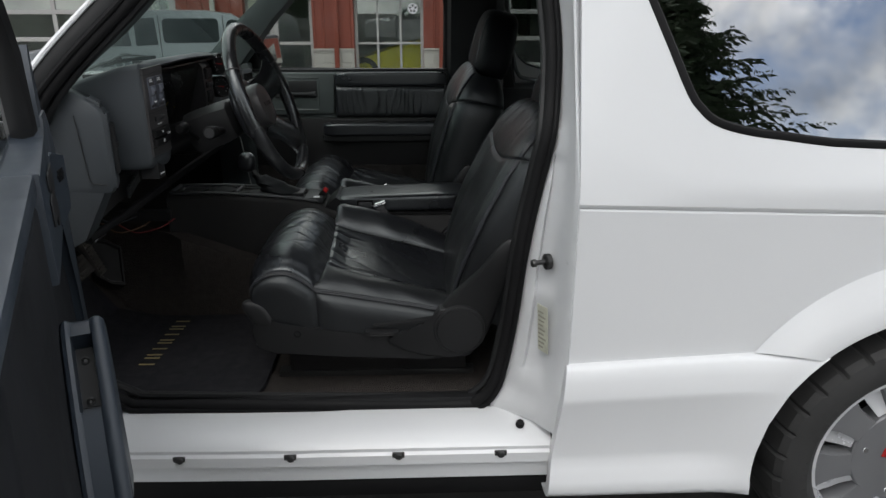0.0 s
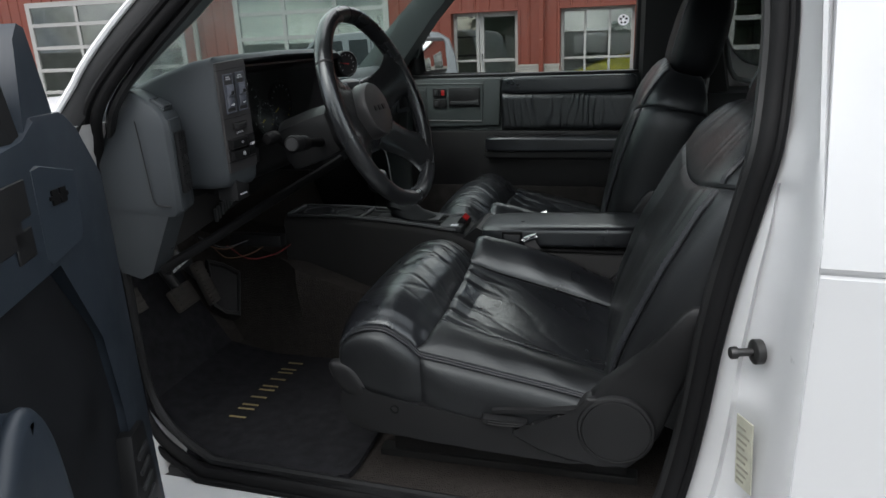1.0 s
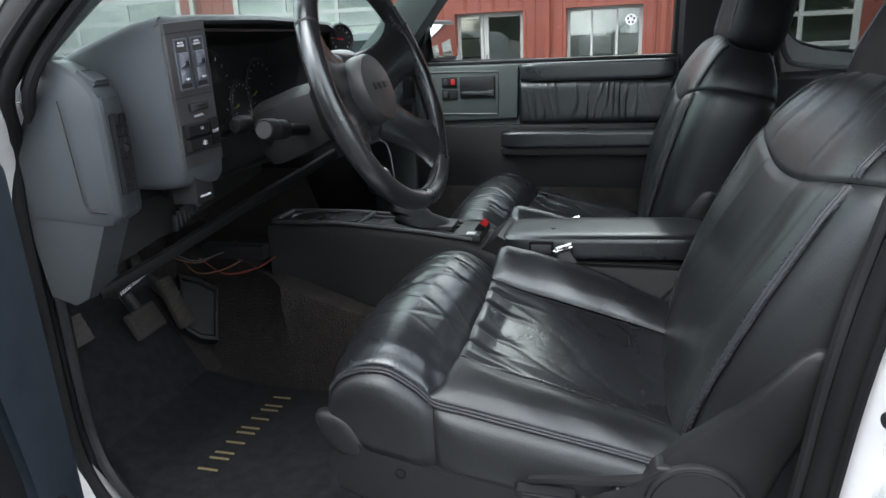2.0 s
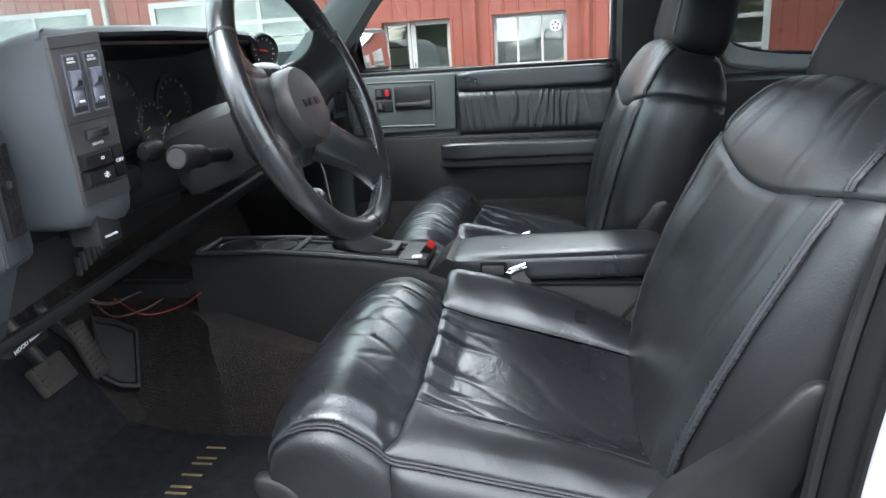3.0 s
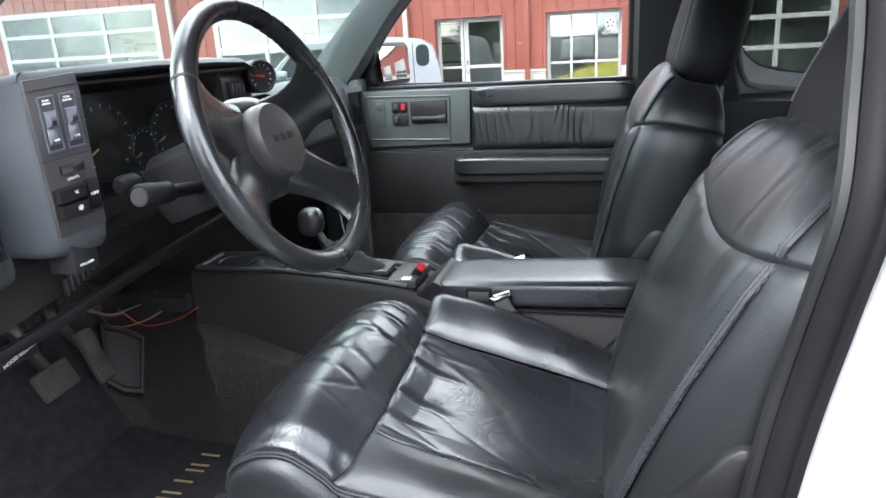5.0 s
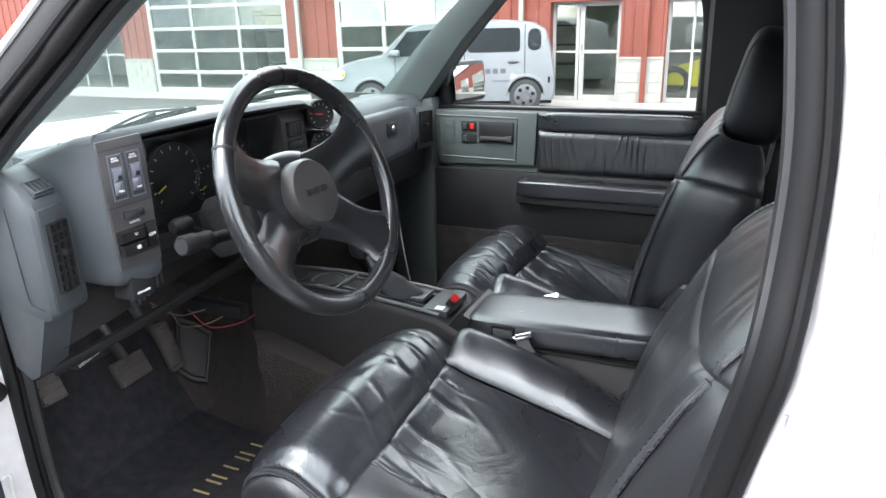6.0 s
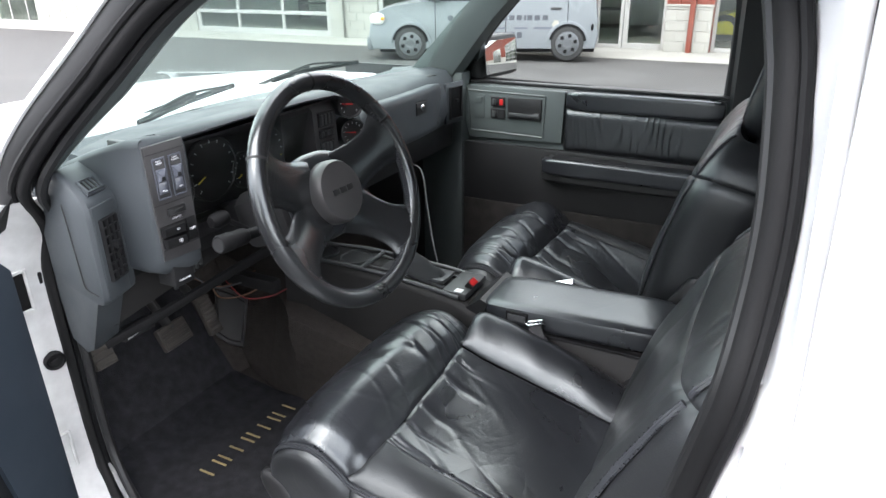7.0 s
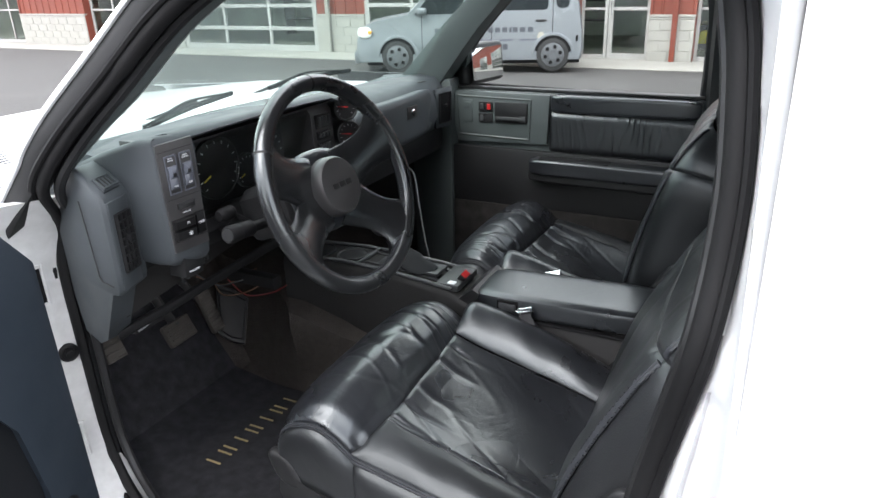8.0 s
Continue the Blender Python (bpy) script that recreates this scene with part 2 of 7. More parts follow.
WHITE = mat("white_car_paint", (0.66, 0.67, 0.68), 0.30, var=0.008, scale=2.5, bump=0.0, coat=0.5, rvar=0.02, detail=2.0)
JAMB = mat("white_jamb_paint", (0.60, 0.61, 0.62), 0.38, var=0.06, scale=9, bump=0.03, bscale=30, coat=0.2)
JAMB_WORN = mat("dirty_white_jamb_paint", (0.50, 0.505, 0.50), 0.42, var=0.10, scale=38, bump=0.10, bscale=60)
HIDE = leather("black_leather", (0.0125, 0.0135, 0.0160), 0.31, 0.05, (9, 9, 9), 0.05)
HIDE_DULL = leather("dull_black_leather", (0.0085, 0.0090, 0.0102), 0.52, 0.03, (9, 9, 9), 0.05)
HIDE_DULL.node_tree.nodes["Principled BSDF"].inputs["Specular IOR Level"].default_value = 0.12
# same seat leather, reflections cut to shade the backs, outer bolsters and skirts
HIDE_BACK = leather("low_gloss_black_leather", (0.0125, 0.0132, 0.0145), 0.38, 0.05, (9, 7, 5), 0.05)
HIDE_BACK.node_tree.nodes["Principled BSDF"].inputs["Specular IOR Level"].default_value = 0.50
HIDE_RIM = leather("polished_black_leather", (0.013, 0.0135, 0.0145), 0.25, 0.02, (9, 9, 9), 0.15)
HIDE_FOLD = leather("creased_black_leather", (0.0130, 0.0140, 0.0165), 0.30, 0.11, (11, 5, 9), 0.08)
HIDE_ROLL = leather("gathered_black_leather", (0.0130, 0.0140, 0.0165), 0.30, 0.10, (12, 5, 8), 0.08)
HIDE_PLEAT = leather("pleated_black_leather", (0.011, 0.0122, 0.0140), 0.38, 0.05, (30, 8, 5), 0.05)
DOORPAD = mat("dull_black_door_leather", (0.010, 0.011, 0.013), 0.75, var=0.25, scale=9, bump=0.12, bscale=260, spec=0.12)
THREAD = mat("grey_black_thread", (0.060, 0.063, 0.070), 0.6, bump=0.2, bscale=900)
SEAM = mat("black_seam_leather", (0.022, 0.024, 0.028), 0.45, var=0.25, scale=60, bump=0.2, bscale=900)
DASH = mat("slate_grey_dash_plastic", (0.039, 0.045, 0.050), 0.55, spec=0.35, var=0.08, scale=7, bump=0.10, bscale=900, kind="grain", deep=0.0006)
DOORGREY = mat("blue_grey_door_plastic", (0.022, 0.030, 0.041), 0.48, var=0.10, scale=7, bump=0.10, bscale=900, kind="grain", deep=0.0006)
TRIMGREY = mat("grey_green_door_plastic", (0.056, 0.068, 0.068), 0.5, var=0.08, scale=7, bump=0.10, bscale=900, kind="grain", deep=0.0006)
BLACKP = mat("black_plastic", (0.0115, 0.0118, 0.0126), 0.47, var=0.2, bump=0.06, bscale=800, kind="grain", deep=0.0005, spec=0.36)
WEB = mat("black_webbing", (0.016, 0.016, 0.018), 0.7, var=0.15, bump=0.12, bscale=900, deep=0.0006)
CONSOLE = mat("dull_black_console_plastic", (0.0160, 0.0155, 0.0155), 0.58, var=0.2, bump=0.08, bscale=700, kind="grain", deep=0.0005, spec=0.28)
PEDALR = mat("dusty_pedal_rubber", (0.055, 0.049, 0.043), 0.75, var=0.3, scale=30, bump=0.1, bscale=400)
GLOSSP = mat("gloss_black_plastic", (0.0075, 0.0075, 0.008), 0.55, var=0.2, bump=0.04, bscale=800, spec=0.12)
SATIN = mat("charcoal_plastic", (0.034, 0.036, 0.038), 0.48, var=0.15, bump=0.08, bscale=800, kind="grain", deep=0.0005)
BEZEL = mat("brown_grey_bezel_plastic", (0.036, 0.035, 0.036), 0.40, var=0.12, scale=20, bump=0.04, bscale=700)
RUBBER = mat("black_rubber", (0.0075, 0.0075, 0.008), 0.6, var=0.2, bump=0.08, bscale=500, spec=0.16)
CARPET = mat("black_carpet", (0.027, 0.025, 0.024), 0.95, var=0.35, scale=25, bump=0.9, bscale=700, spec=0.1, deep=0.004)
WORN = mat("brown_black_carpet", (0.054, 0.048, 0.044), 0.95, var=0.16, scale=60, bump=1.0, bscale=260, spec=0.1, deep=0.006, detail=8.0)
MATCLOTH = mat("black_mat_pile", (0.023, 0.023, 0.026), 0.92, var=0.4, scale=40, bump=0.9, bscale=420, spec=0.15, deep=0.003)
GOLD = mat("gold_thread", (0.27, 0.215, 0.10), 0.6, var=0.2, bump=0.5, bscale=700)
CHROME = mat("chrome", (0.72, 0.72, 0.73), 0.14, metal=1.0, var=0.05, bump=0.0)
DARKSTEEL = mat("dark_steel", (0.07, 0.07, 0.07), 0.42, metal=0.8, var=0.2, bump=0.05)
WHITEINK = mat("white_print", (0.75, 0.76, 0.78), 0.5, var=0.03, bump=0.0)
YELLOWINK = mat("yellow_print", (0.8, 0.6, 0.06), 0.5, var=0.05, bump=0.0)
REDP = mat("red_plastic", (0.40, 0.015, 0.015), 0.4, var=0.08, bump=0.0)
SWITCHBLUE = mat("pale_blue_switch_plastic", (0.085, 0.092, 0.112), 0.36, var=0.08, bump=0.02)
DIAL = mat("black_dial_face", (0.010, 0.010, 0.011), 0.45, var=0.15, bump=0.0)
STICKER = mat("yellowed_paper_label", (0.50, 0.50, 0.41), 0.6, var=0.18, scale=30, bump=0.02)
INKGREY = mat("faded_print", (0.30, 0.29, 0.24), 0.6, var=0.1, bump=0.0)
COPPER = mat("orange_wire", (0.12, 0.06, 0.03), 0.5, bump=0.0)
REDWIRE = mat("red_wire", (0.22, 0.025, 0.025), 0.5, bump=0.0)
ALLOYGREY = mat("satin_grey_alloy", (0.165, 0.168, 0.175), 0.42, metal=0.25, var=0.08, bump=0.03, bscale=400)
ALLOY = mat("satin_silver_alloy", (0.62, 0.63, 0.65), 0.30, metal=0.35, var=0.08, bump=0.03, bscale=400)
TYRE = mat("tyre_rubber", (0.022, 0.022, 0.022), 0.72, var=0.25, scale=12, bump=0.1, bscale=300)
CLEAR = glass("clear_windscreen", (0.86, 0.93, 0.90))
SIDECLEAR = glass("clear_side_glass", (0.93, 0.95, 0.94), 0.5)
PRIVACY = glass("dark_privacy_glass", (0.06, 0.065, 0.07), 1.0, 0.36)
SHOPGLASS = glass("shop_glass", (0.78, 0.84, 0.80), 0.9, 0.05)
MIRROR = mat("mirror_silver", (0.62, 0.63, 0.63), 0.02, metal=1.0, var=0.0, bump=0.0, rvar=0.0)
ASPHALT = mat("asphalt", (0.072, 0.071, 0.069), 0.9, var=0.18, scale=0.9, bump=0.6, bscale=90, detail=10, spec=0.2, deep=0.006)
CONCRETE = mat("pale_concrete", (0.26, 0.255, 0.232), 0.85, var=0.14, scale=1.6, bump=0.3, bscale=60, detail=9, spec=0.2, deep=0.003)
REDWALL = mat("red_steel_siding", (0.150, 0.031, 0.016), 0.55, var=0.10, scale=1.2, bump=0.06, bscale=30, rvar=0.08)
BLOCK = mat("white_painted_block", (0.27, 0.265, 0.240), 0.8, var=0.10, scale=4, bump=0.5, bscale=45, deep=0.006)
FRAMEW = mat("white_door_frame", (0.30, 0.297, 0.285), 0.5, var=0.05, scale=3, bump=0.02)
SHOPDARK = mat("dim_shop_wall", (0.50, 0.50, 0.46), 0.8, var=0.3, scale=1.5, bump=0.05)
SILVER = mat("silver_blue_car_paint", (0.165, 0.178, 0.188), 0.42, metal=0.3, var=0.03, bump=0.0, coat=0.15, rvar=0.03, spec=0.3)
DARKVINYL = mat("dark_grey_vinyl", (0.05, 0.055, 0.065), 0.5, bump=0.0)
YELLOWCAR = mat("yellow_car_paint", (0.78, 0.62, 0.02), 0.3, var=0.05, bump=0.0, coat=0.5)
HEADLAMP = mat("headlamp_plastic", (0.75, 0.75, 0.72), 0.12, var=0.05, bump=0.0, spec=0.8)
AMBER = mat("amber_lens", (0.8, 0.35, 0.04), 0.2, var=0.05, bump=0.0)
BARK = mat("conifer_bark", (0.07, 0.05, 0.035), 0.9, var=0.3, scale=8, bump=0.8, bscale=25, deep=0.02)
NEEDLE = mat("conifer_needles", (0.030, 0.050, 0.024), 0.7, var=0.4, scale=3, bump=0.0)
HEADLINER = mat("charcoal_headliner_cloth", (0.045, 0.046, 0.048), 0.95, var=0.08, scale=9, bump=0.3, bscale=500, spec=0.1)
LINER = mat("grey_rubber_edging", (0.20, 0.21, 0.21), 0.9, var=0.06, scale=9, bump=0.3, bscale=500)


# ---- ground ----
def ground_z(y):
    """Level under the car, then falling gently towards the workshop."""
    return -0.085 if y < 3.36 else -0.036 * (y - 1)


bm = bmesh.new()
ys = [-900, -60, -10, -2, 1, 3.36, 5, 8, 12, 16, 60, 900]
xs = [-900, -60, -20, -8, -2, 4, 12, 60, 900]
loft(bm, [[(x, y, ground_z(min(y, 16))) for x in xs] for y in ys], closed=False, cap=False)
solo("ground", bm, ASPHALT, "dark grey asphalt parking lot", "asphalt", kind="structure")

# ---- the white car: body ----
car = thing("sport_utility_vehicle", (0.6, 0, 0), "white two-door sport utility vehicle parked with its driver door open", "car")


def tumble(z, base=-0.82, start=0.88, k=0.26):
    return base + max(0.0, z - start) * k


WINDOW_FOOT = ((0.60, 1.42), (0.66, 1.40), (0.727, 1.258), (0.777, 1.149), (0.815, 1.066), (0.838, 1.036), (0.865, 1.014),
               (0.918, 0.997), (1.0, 0.985), (1.218, 0.966), (2.0, 0.95), (2.3, 0.95))
ARCH = (1.385, 0.25)


def quarter(side):
    """The rear side panel, below its window; side -1 is the driver's."""
    b = bmesh.new()
    xs = [0.60, 0.605, 0.62, 0.64, 0.66, 0.69, 0.71, 0.73, 0.75, 0.77, 0.79, 0.805, 0.82, 0.835, 0.85, 0.87, 0.89, 0.92, 0.95]
    xs += [1.0 + 0.05 * i for i in range(27)]
    rows = []
    for x in xs:
        top, low = lerp(WINDOW_FOOT, min(2.3, x + (0.14 if side > 0 else 0))), 0.500 + 0.04 * (min(x, 1.0) - 0.6)
        if abs(x - ARCH[0]) < 0.44:
            low = max(low, ARCH[1] + math.sqrt(0.465 ** 2 - (x - ARCH[0]) ** 2))
        zc = 0.853 - 0.03 * (x - 0.6)
        zs = [low + (zc - 0.008 - low) * i / 6 for i in range(7)] + [zc - 0.004, zc, zc + 0.006]
        zs += [zc + 0.006 + (top - zc - 0.006) * i / 8 for i in range(1, 9)]
        row = []
        for i, z in enumerate(zs):
            y = -tumble(z) - 0.005 * (1 if z < zc else 0) * (0.6 + 0.4 * math.cos((z - 0.7) * 6))
            y -= 0.0025 if i in (7, 8) else 0
            y -= 0.018 * max(0, (x - 1.6) / 0.7) ** 2
            row.append((x, side * y, z))
        rows.append(row)
    sheet(b, rows, (0, -side * 0.02, 0))
    return b


part("quarter_panel", quarter(-1), WHITE, car, crease=22)
part("quarter_panel", quarter(1), WHITE, car, crease=50)


def cladding(x_front, slope, x_rear):
    """The lower body cladding from x_front to x_rear(z)."""
    b = bmesh.new()
    prof = [(0.506, -0.818), (0.504, -0.826), (0.495, -0.834), (0.470, -0.843), (0.438, -0.850), (0.430, -0.851), (0.422, -0.8495), (0.36, -0.845), (0.295, -0.842), (0.280, -0.843), (0.262, -0.850), (0.235, -0.861), (0.212, -0.865), (0.200, -0.860), (0.192, -0.845), (0.186, -0.78)]
    rows = []
    for z, y in prof:
        a = x_front - (0.492 - z) * slope
        row = []
        for i in range(17):
            zz = z + 0.026 * i / 16 * max(0.0, (z - 0.18) / 0.32)
            u = max(0.0, (i / 16 - 0.70) / 0.30) ** 1.6
            row.append((a + (x_rear(zz) - a) * i / 16, y + (min(y, -0.862) - y) * (u if z > 0.19 else 0.0), zz))
        rows.append(row)
    sheet(b, rows, (0, 0.03, 0))
    return b


part("rocker_cladding", cladding(0.592, 0.11, lambda z: ARCH[0] - math.sqrt(0.374 ** 2 - (z - ARCH[1]) ** 2)), WHITE, car, crease=50)
bm = bmesh.new()
rings = []
for i in range(33):
    rings.append([(ARCH[0] + r * math.cos(a), y, ARCH[1] + r * math.sin(a)) for r, y, a in (
        (r, y, radians(144.5 - 115.0 * (0.478 - min(r, 0.478)) * max(0.0, 1 - i / 4) - i * 4))
        for r, y in ((0.478 + 0.0009 * min(i, 30), -0.822), (0.460, -0.832), (0.425, -0.850), (0.388, -0.862), (0.376, -0.860), (0.373, -0.852), (0.373, -0.76), (0.385, -0.76), (0.43, -0.80)))])
loft(bm, rings)
part("wheel_flare", bm, WHITE, car, crease=50)
bm = bmesh.new()
loft(bm, [[(ARCH[0] + 0.415 * math.cos(radians(a)), y, ARCH[1] + 0.415 * math.sin(radians(a))) for a in range(-10, 195, 10)] for y in (-0.81, -0.45)], closed=False, cap=False)
box(bm, (0.98, -0.46, 0.16), (1.84, -0.44, 0.72))
part("wheel_well", bm, RUBBER, car)

# door sill with its lip
bm = bmesh.new()
prof = [(-0.690, 0.320), (-0.705, 0.336), (-0.735, 0.336), (-0.770, 0.327), (-0.797, 0.313), (-0.808, 0.304), (-0.812, 0.300), (-0.812, 0.292),
        (-0.818, 0.286), (-0.818, 0.262), (-0.806, 0.258), (-0.803, 0.215), (-0.780, 0.195), (-0.69, 0.19)]
loft(bm, [[(x, y + 0.012 * max(0, -x - 0.1), z + 0.010 * max(0, -x)) for y, z in prof] for x in (-0.62, -0.4, -0.2, 0, 0.2, 0.4, 0.52, 0.575)])
part("sill", bm, WHITE, car, crease=30)
for x in (-0.249, -0.006, 0.233, 0.461):
    y = -0.816 + 0.012 * max(0, -x - 0.1)
    bm = bmesh.new()
    box(bm, (x - 0.015, y - 0.003, 0.279), (x + 0.013, y + 0.004, 0.292), 0.003)
    turned(bm, (x, y - 0.001, 0.284), (0, -1, 0), [(0.0085, 0), (0.0085, 0.004), (0.006, 0.006), (0.0, 0.006)], 14)
    part("trim_clip", bm, DARKSTEEL, car, "dark trim clip on the sill lip")
bm = bmesh.new()
box(bm, (-0.62, -0.80, 0.16), (0.60, 0.80, 0.22), 0.02)
part("underbody", bm, RUBBER, car)
bm = bmesh.new()
box(bm, (-0.70, -0.70, 0.23), (2.2, 0.70, 0.322), 0.01)
part("floor_pan", bm, CARPET, car)

# rear jamb of the door opening
SEAL = [(-0.38, 0.356), (0.0, 0.344), (0.36, 0.336), (0.415, 0.346), (0.454, 0.390), (0.474, 0.47), (0.491, 0.58), (0.504, 0.70), (0.519, 0.80), (0.539, 0.90),
        (0.554, 0.98), (0.562, 1.06), (0.564, 1.14), (0.558, 1.22), (0.548, 1.29), (0.525, 1.36), (0.46, 1.405), (0.2, 1.42), (0.0, 1.415), (-0.075, 1.385),
        (-0.212, 1.308), (-0.305, 1.214), (-0.400, 1.115), (-0.468, 1.038), (-0.530, 0.955), (-0.552, 0.87), (-0.554, 0.70), (-0.554, 0.55), (-0.545, 0.45), (-0.495, 0.388)]


def seal_y(x, z):
    """The seal's place across: inboard at the hinge pillar, following the slope of the glass above."""
    if z > 1.0:
        y = -0.698 + (z - 0.95) * 0.24
        return y - (0.035 * max(0.0, 1 - abs(z - 1.12) / 0.2) if x < 0 else 0.0)
    return -0.698 + (0.056 * min(1.0, (-0.40 - x) / 0.13) if x < -0.40 else 0.0)


seal_x = [(z, x) for x, z in SEAL if x > 0.37 and z < 1.37]
bm = bmesh.new()
rows = []
for i in range(105):
    z = 0.335 + i * 0.01
    t = tumble(z, 0.0)
    x0 = lerp(seal_x, max(z, 0.352)) + 0.006
    xe = 0.598 - max(0, 0.50 - z) * 0.13 - max(0, z - 0.9) * 0.03
    xe = max(xe, x0 + 0.02)
    step = lambda a, b: max(0.0, min(1.0, (z - a) / (b - a)))
    dent = -0.020 * step(0.42, 0.46) * (1 - step(0.925, 0.945)) - 0.018 * step(0.985, 1.0) * (1 - step(1.20, 1.24)) + 0.010 * math.exp(-((z - 0.63) / 0.022) ** 2)
    w = xe - x0
    rows.append([(x0, -0.685 + t, z), (x0 + 0.25 * w, -0.712 + t, z), (x0 + 0.34 * w, -0.722 + t, z), (x0 + 0.42 * w, -0.732 + t - dent, z), (x0 + 0.70 * w, -0.762 + t - dent, z), (x0 + 0.78 * w, -0.776 + t, z),
                 (x0 + 0.88 * w, -0.800 + t, z), (xe - 0.004, -0.818 + t, z), (xe, -0.822 + t, z), (xe + 0.004, -0.815 + t, z)])
sheet(bm, rows, (0.01, 0.02, 0))
part("b_pillar", bm, JAMB, car, crease=45)
bm = bmesh.new()
turned(bm, (0.552, -0.748, 0.714), (-0.96, -0.28, 0), [(0.017, -0.010), (0.017, 0.0), (0.015, 0.0015), (0.0055, 0.002), (0.0055, 0.022), (0.0085, 0.023), (0.0085, 0.030), (0.007, 0.032), (0.0, 0.032)], 20)
part("striker", bm, DARKSTEEL, car, "dark steel door striker bolt")
bm = bmesh.new()
rows = [[(0.548 + 0.016 * u - 0.006 * v, -0.7395 - 0.030 * u, 0.505 + 0.11 * v) for u in (0, 1)] for v in (0, 1)]
sheet(bm, rows, (-0.0016, -0.0012, 0))
sticker = part("label_sticker", bm, STICKER, car, "yellowed paper label on the door jamb")
for i in range(9):
    bm = bmesh.new()
    v = 0.08 + 0.095 * i
    rows = [[(0.5462 + 0.016 * u - 0.006 * (v + q), -0.7412 - 0.030 * u, 0.505 + 0.11 * (v + q)) for u in (0.1, 0.55 + 0.35 * ((i * 7) % 5) / 5)] for q in (0, 0.035)]
    sheet(bm, rows, (-0.0006, -0.0004, 0))
    part("print_line", bm, INKGREY, sticker)
bm = bmesh.new()
turned(bm, (0.508, -0.772, 0.330), (0, -0.6, 0.8), [(0.010, -0.004), (0.010, 0.006), (0.007, 0.012), (0, 0.013)], 14)
part("rubber_bumper", bm, RUBBER, car)

# door seal round the opening
path = [(x, seal_y(x, z), z) for x, z in SEAL]
path = smooth_path(path + [path[0]], 5)[:-1]
bm = bmesh.new()
tube(bm, path, [0.012 if p[0] < -0.3 else 0.015 for p in path], 10, closed=True, flat=0.8, up=(0, 1, 0))
part("door_seal", bm, RUBBER, car, "black rubber door seal")
bm = bmesh.new()
mid = Vector((0.05, 0, 0.88))
tube(bm, [(p.x + (mid.x - p.x) * 0.026, p.y + 0.020, p.z + (mid.z - p.z) * 0.026) for p in path], 0.009, 8, closed=True, flat=1.0, up=(0, 1, 0))
part("seal_lip", bm, BLACKP, car)
bm = bmesh.new()
tube(bm, [(p.x + (p.x - mid.x) * 0.020, p.y - 0.010, p.z + (p.z - mid.z) * 0.020) for p in path], 0.0065, 8, closed=True, up=(0, 1, 0))
part("seal_edge", bm, GLOSSP, car)
bm = bmesh.new()
out = [p for p in path if -0.50 < p.x < 0.1 and p.z > 1.0]
out = sorted([p for p in out if p.z > 1.05], key=lambda p: p.z)
lead = (out[0] - out[4]).normalized()
out = [out[0] + lead * 0.16, out[0] + lead * 0.05] + out
foot = [min(1.0, 0.2 + 0.1 * i) for i in range(len(out))]
def beside(line, sec):
    """Sweeps a section (out from the opening, across the car) along the pillar."""
    rings = []
    for i, p in enumerate(line):
        d = (line[min(i + 1, len(line) - 1)] - line[max(i - 1, 0)]).normalized()
        n = Vector((-d.z, 0, d.x)).normalized()
        rings.append([(p.x + n.x * o, p.y + v, p.z + n.z * o) for o, v in sec(i / (len(line) - 1))])
    return rings


loft(bm, beside(out, lambda k: ((0.004, 0.030), (0.004, -0.004), (0.010, -0.008), (0.030 + 0.006 * k, -0.012), (0.040 + 0.010 * k, -0.010), (0.042 + 0.010 * k, 0.030))))
part("a_pillar", bm, BLACKP, car, "black rubber-lined windscreen pillar", crease=40)
bm = bmesh.new()
loft(bm, beside(out, lambda k: ((0.036 + 0.010 * k, 0.028), (0.0385 + 0.010 * k, -0.016), (0.043 + 0.009 * k, -0.018), (0.050 + 0.004 * k, -0.014), (0.052 + 0.003 * k, -0.006), (0.052 + 0.003 * k, 0.028))))
part("windscreen_pillar", bm, WHITE, car, crease=40)
bm = bmesh.new()
tube(bm, [(p.x + 0.002, p.y + 0.040, p.z - 0.002) for p in out[2:]], [0.022 * k for k in foot[:-2]], 10, flat=0.9, up=(0, 1, 0))
part("pillar_trim", bm, TRIMGREY, car)

# hinge pillar in front of the opening
bm = bmesh.new()
rows = []
for i in range(14):
    z = 0.34 + i * 0.052
    x0 = lerp([(0.34, -0.45), (0.39, -0.500), (0.45, -0.550), (0.87, -0.556), (0.96, -0.526), (1.03, -0.46)], z)
    d = 0.006 * math.sin(z * 21) + 0.010 * math.exp(-((z - 0.80) / 0.03) ** 2)
    rows.append([(x0, -0.644, z), (x0 - 0.006, -0.658, z), (x0 - 0.008 + d * 0.3, -0.680, z), (x0 - 0.014 - d, -0.700, z), (x0 - 0.026 - d, -0.724, z), (x0 - 0.040, -0.744, z), (x0 - 0.07, -0.762, z)])
sheet(bm, rows, (-0.01, 0.02, 0))
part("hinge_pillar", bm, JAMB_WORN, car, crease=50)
bm = bmesh.new()
turned(bm, (-0.5555, -0.671, 0.697), (0.93, -0.36, 0), [(0.018, -0.004), (0.018, 0.004), (0.014, 0.007), (0.011, 0.003), (0.006, 0.003), (0.006, 0.007), (0, 0.008)], 20)
part("grommet", bm, RUBBER, car)
for z in (0.90, 0.53):
    bm = bmesh.new()
    box(bm, (-0.600, -0.795, z - 0.045), (-0.565, -0.735, z + 0.045), 0.006)
    turned(bm, (-0.566, -0.790, z - 0.055), (0, 0, 1), [(0.009, 0), (0.009, 0.11)], 12)
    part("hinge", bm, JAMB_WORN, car)

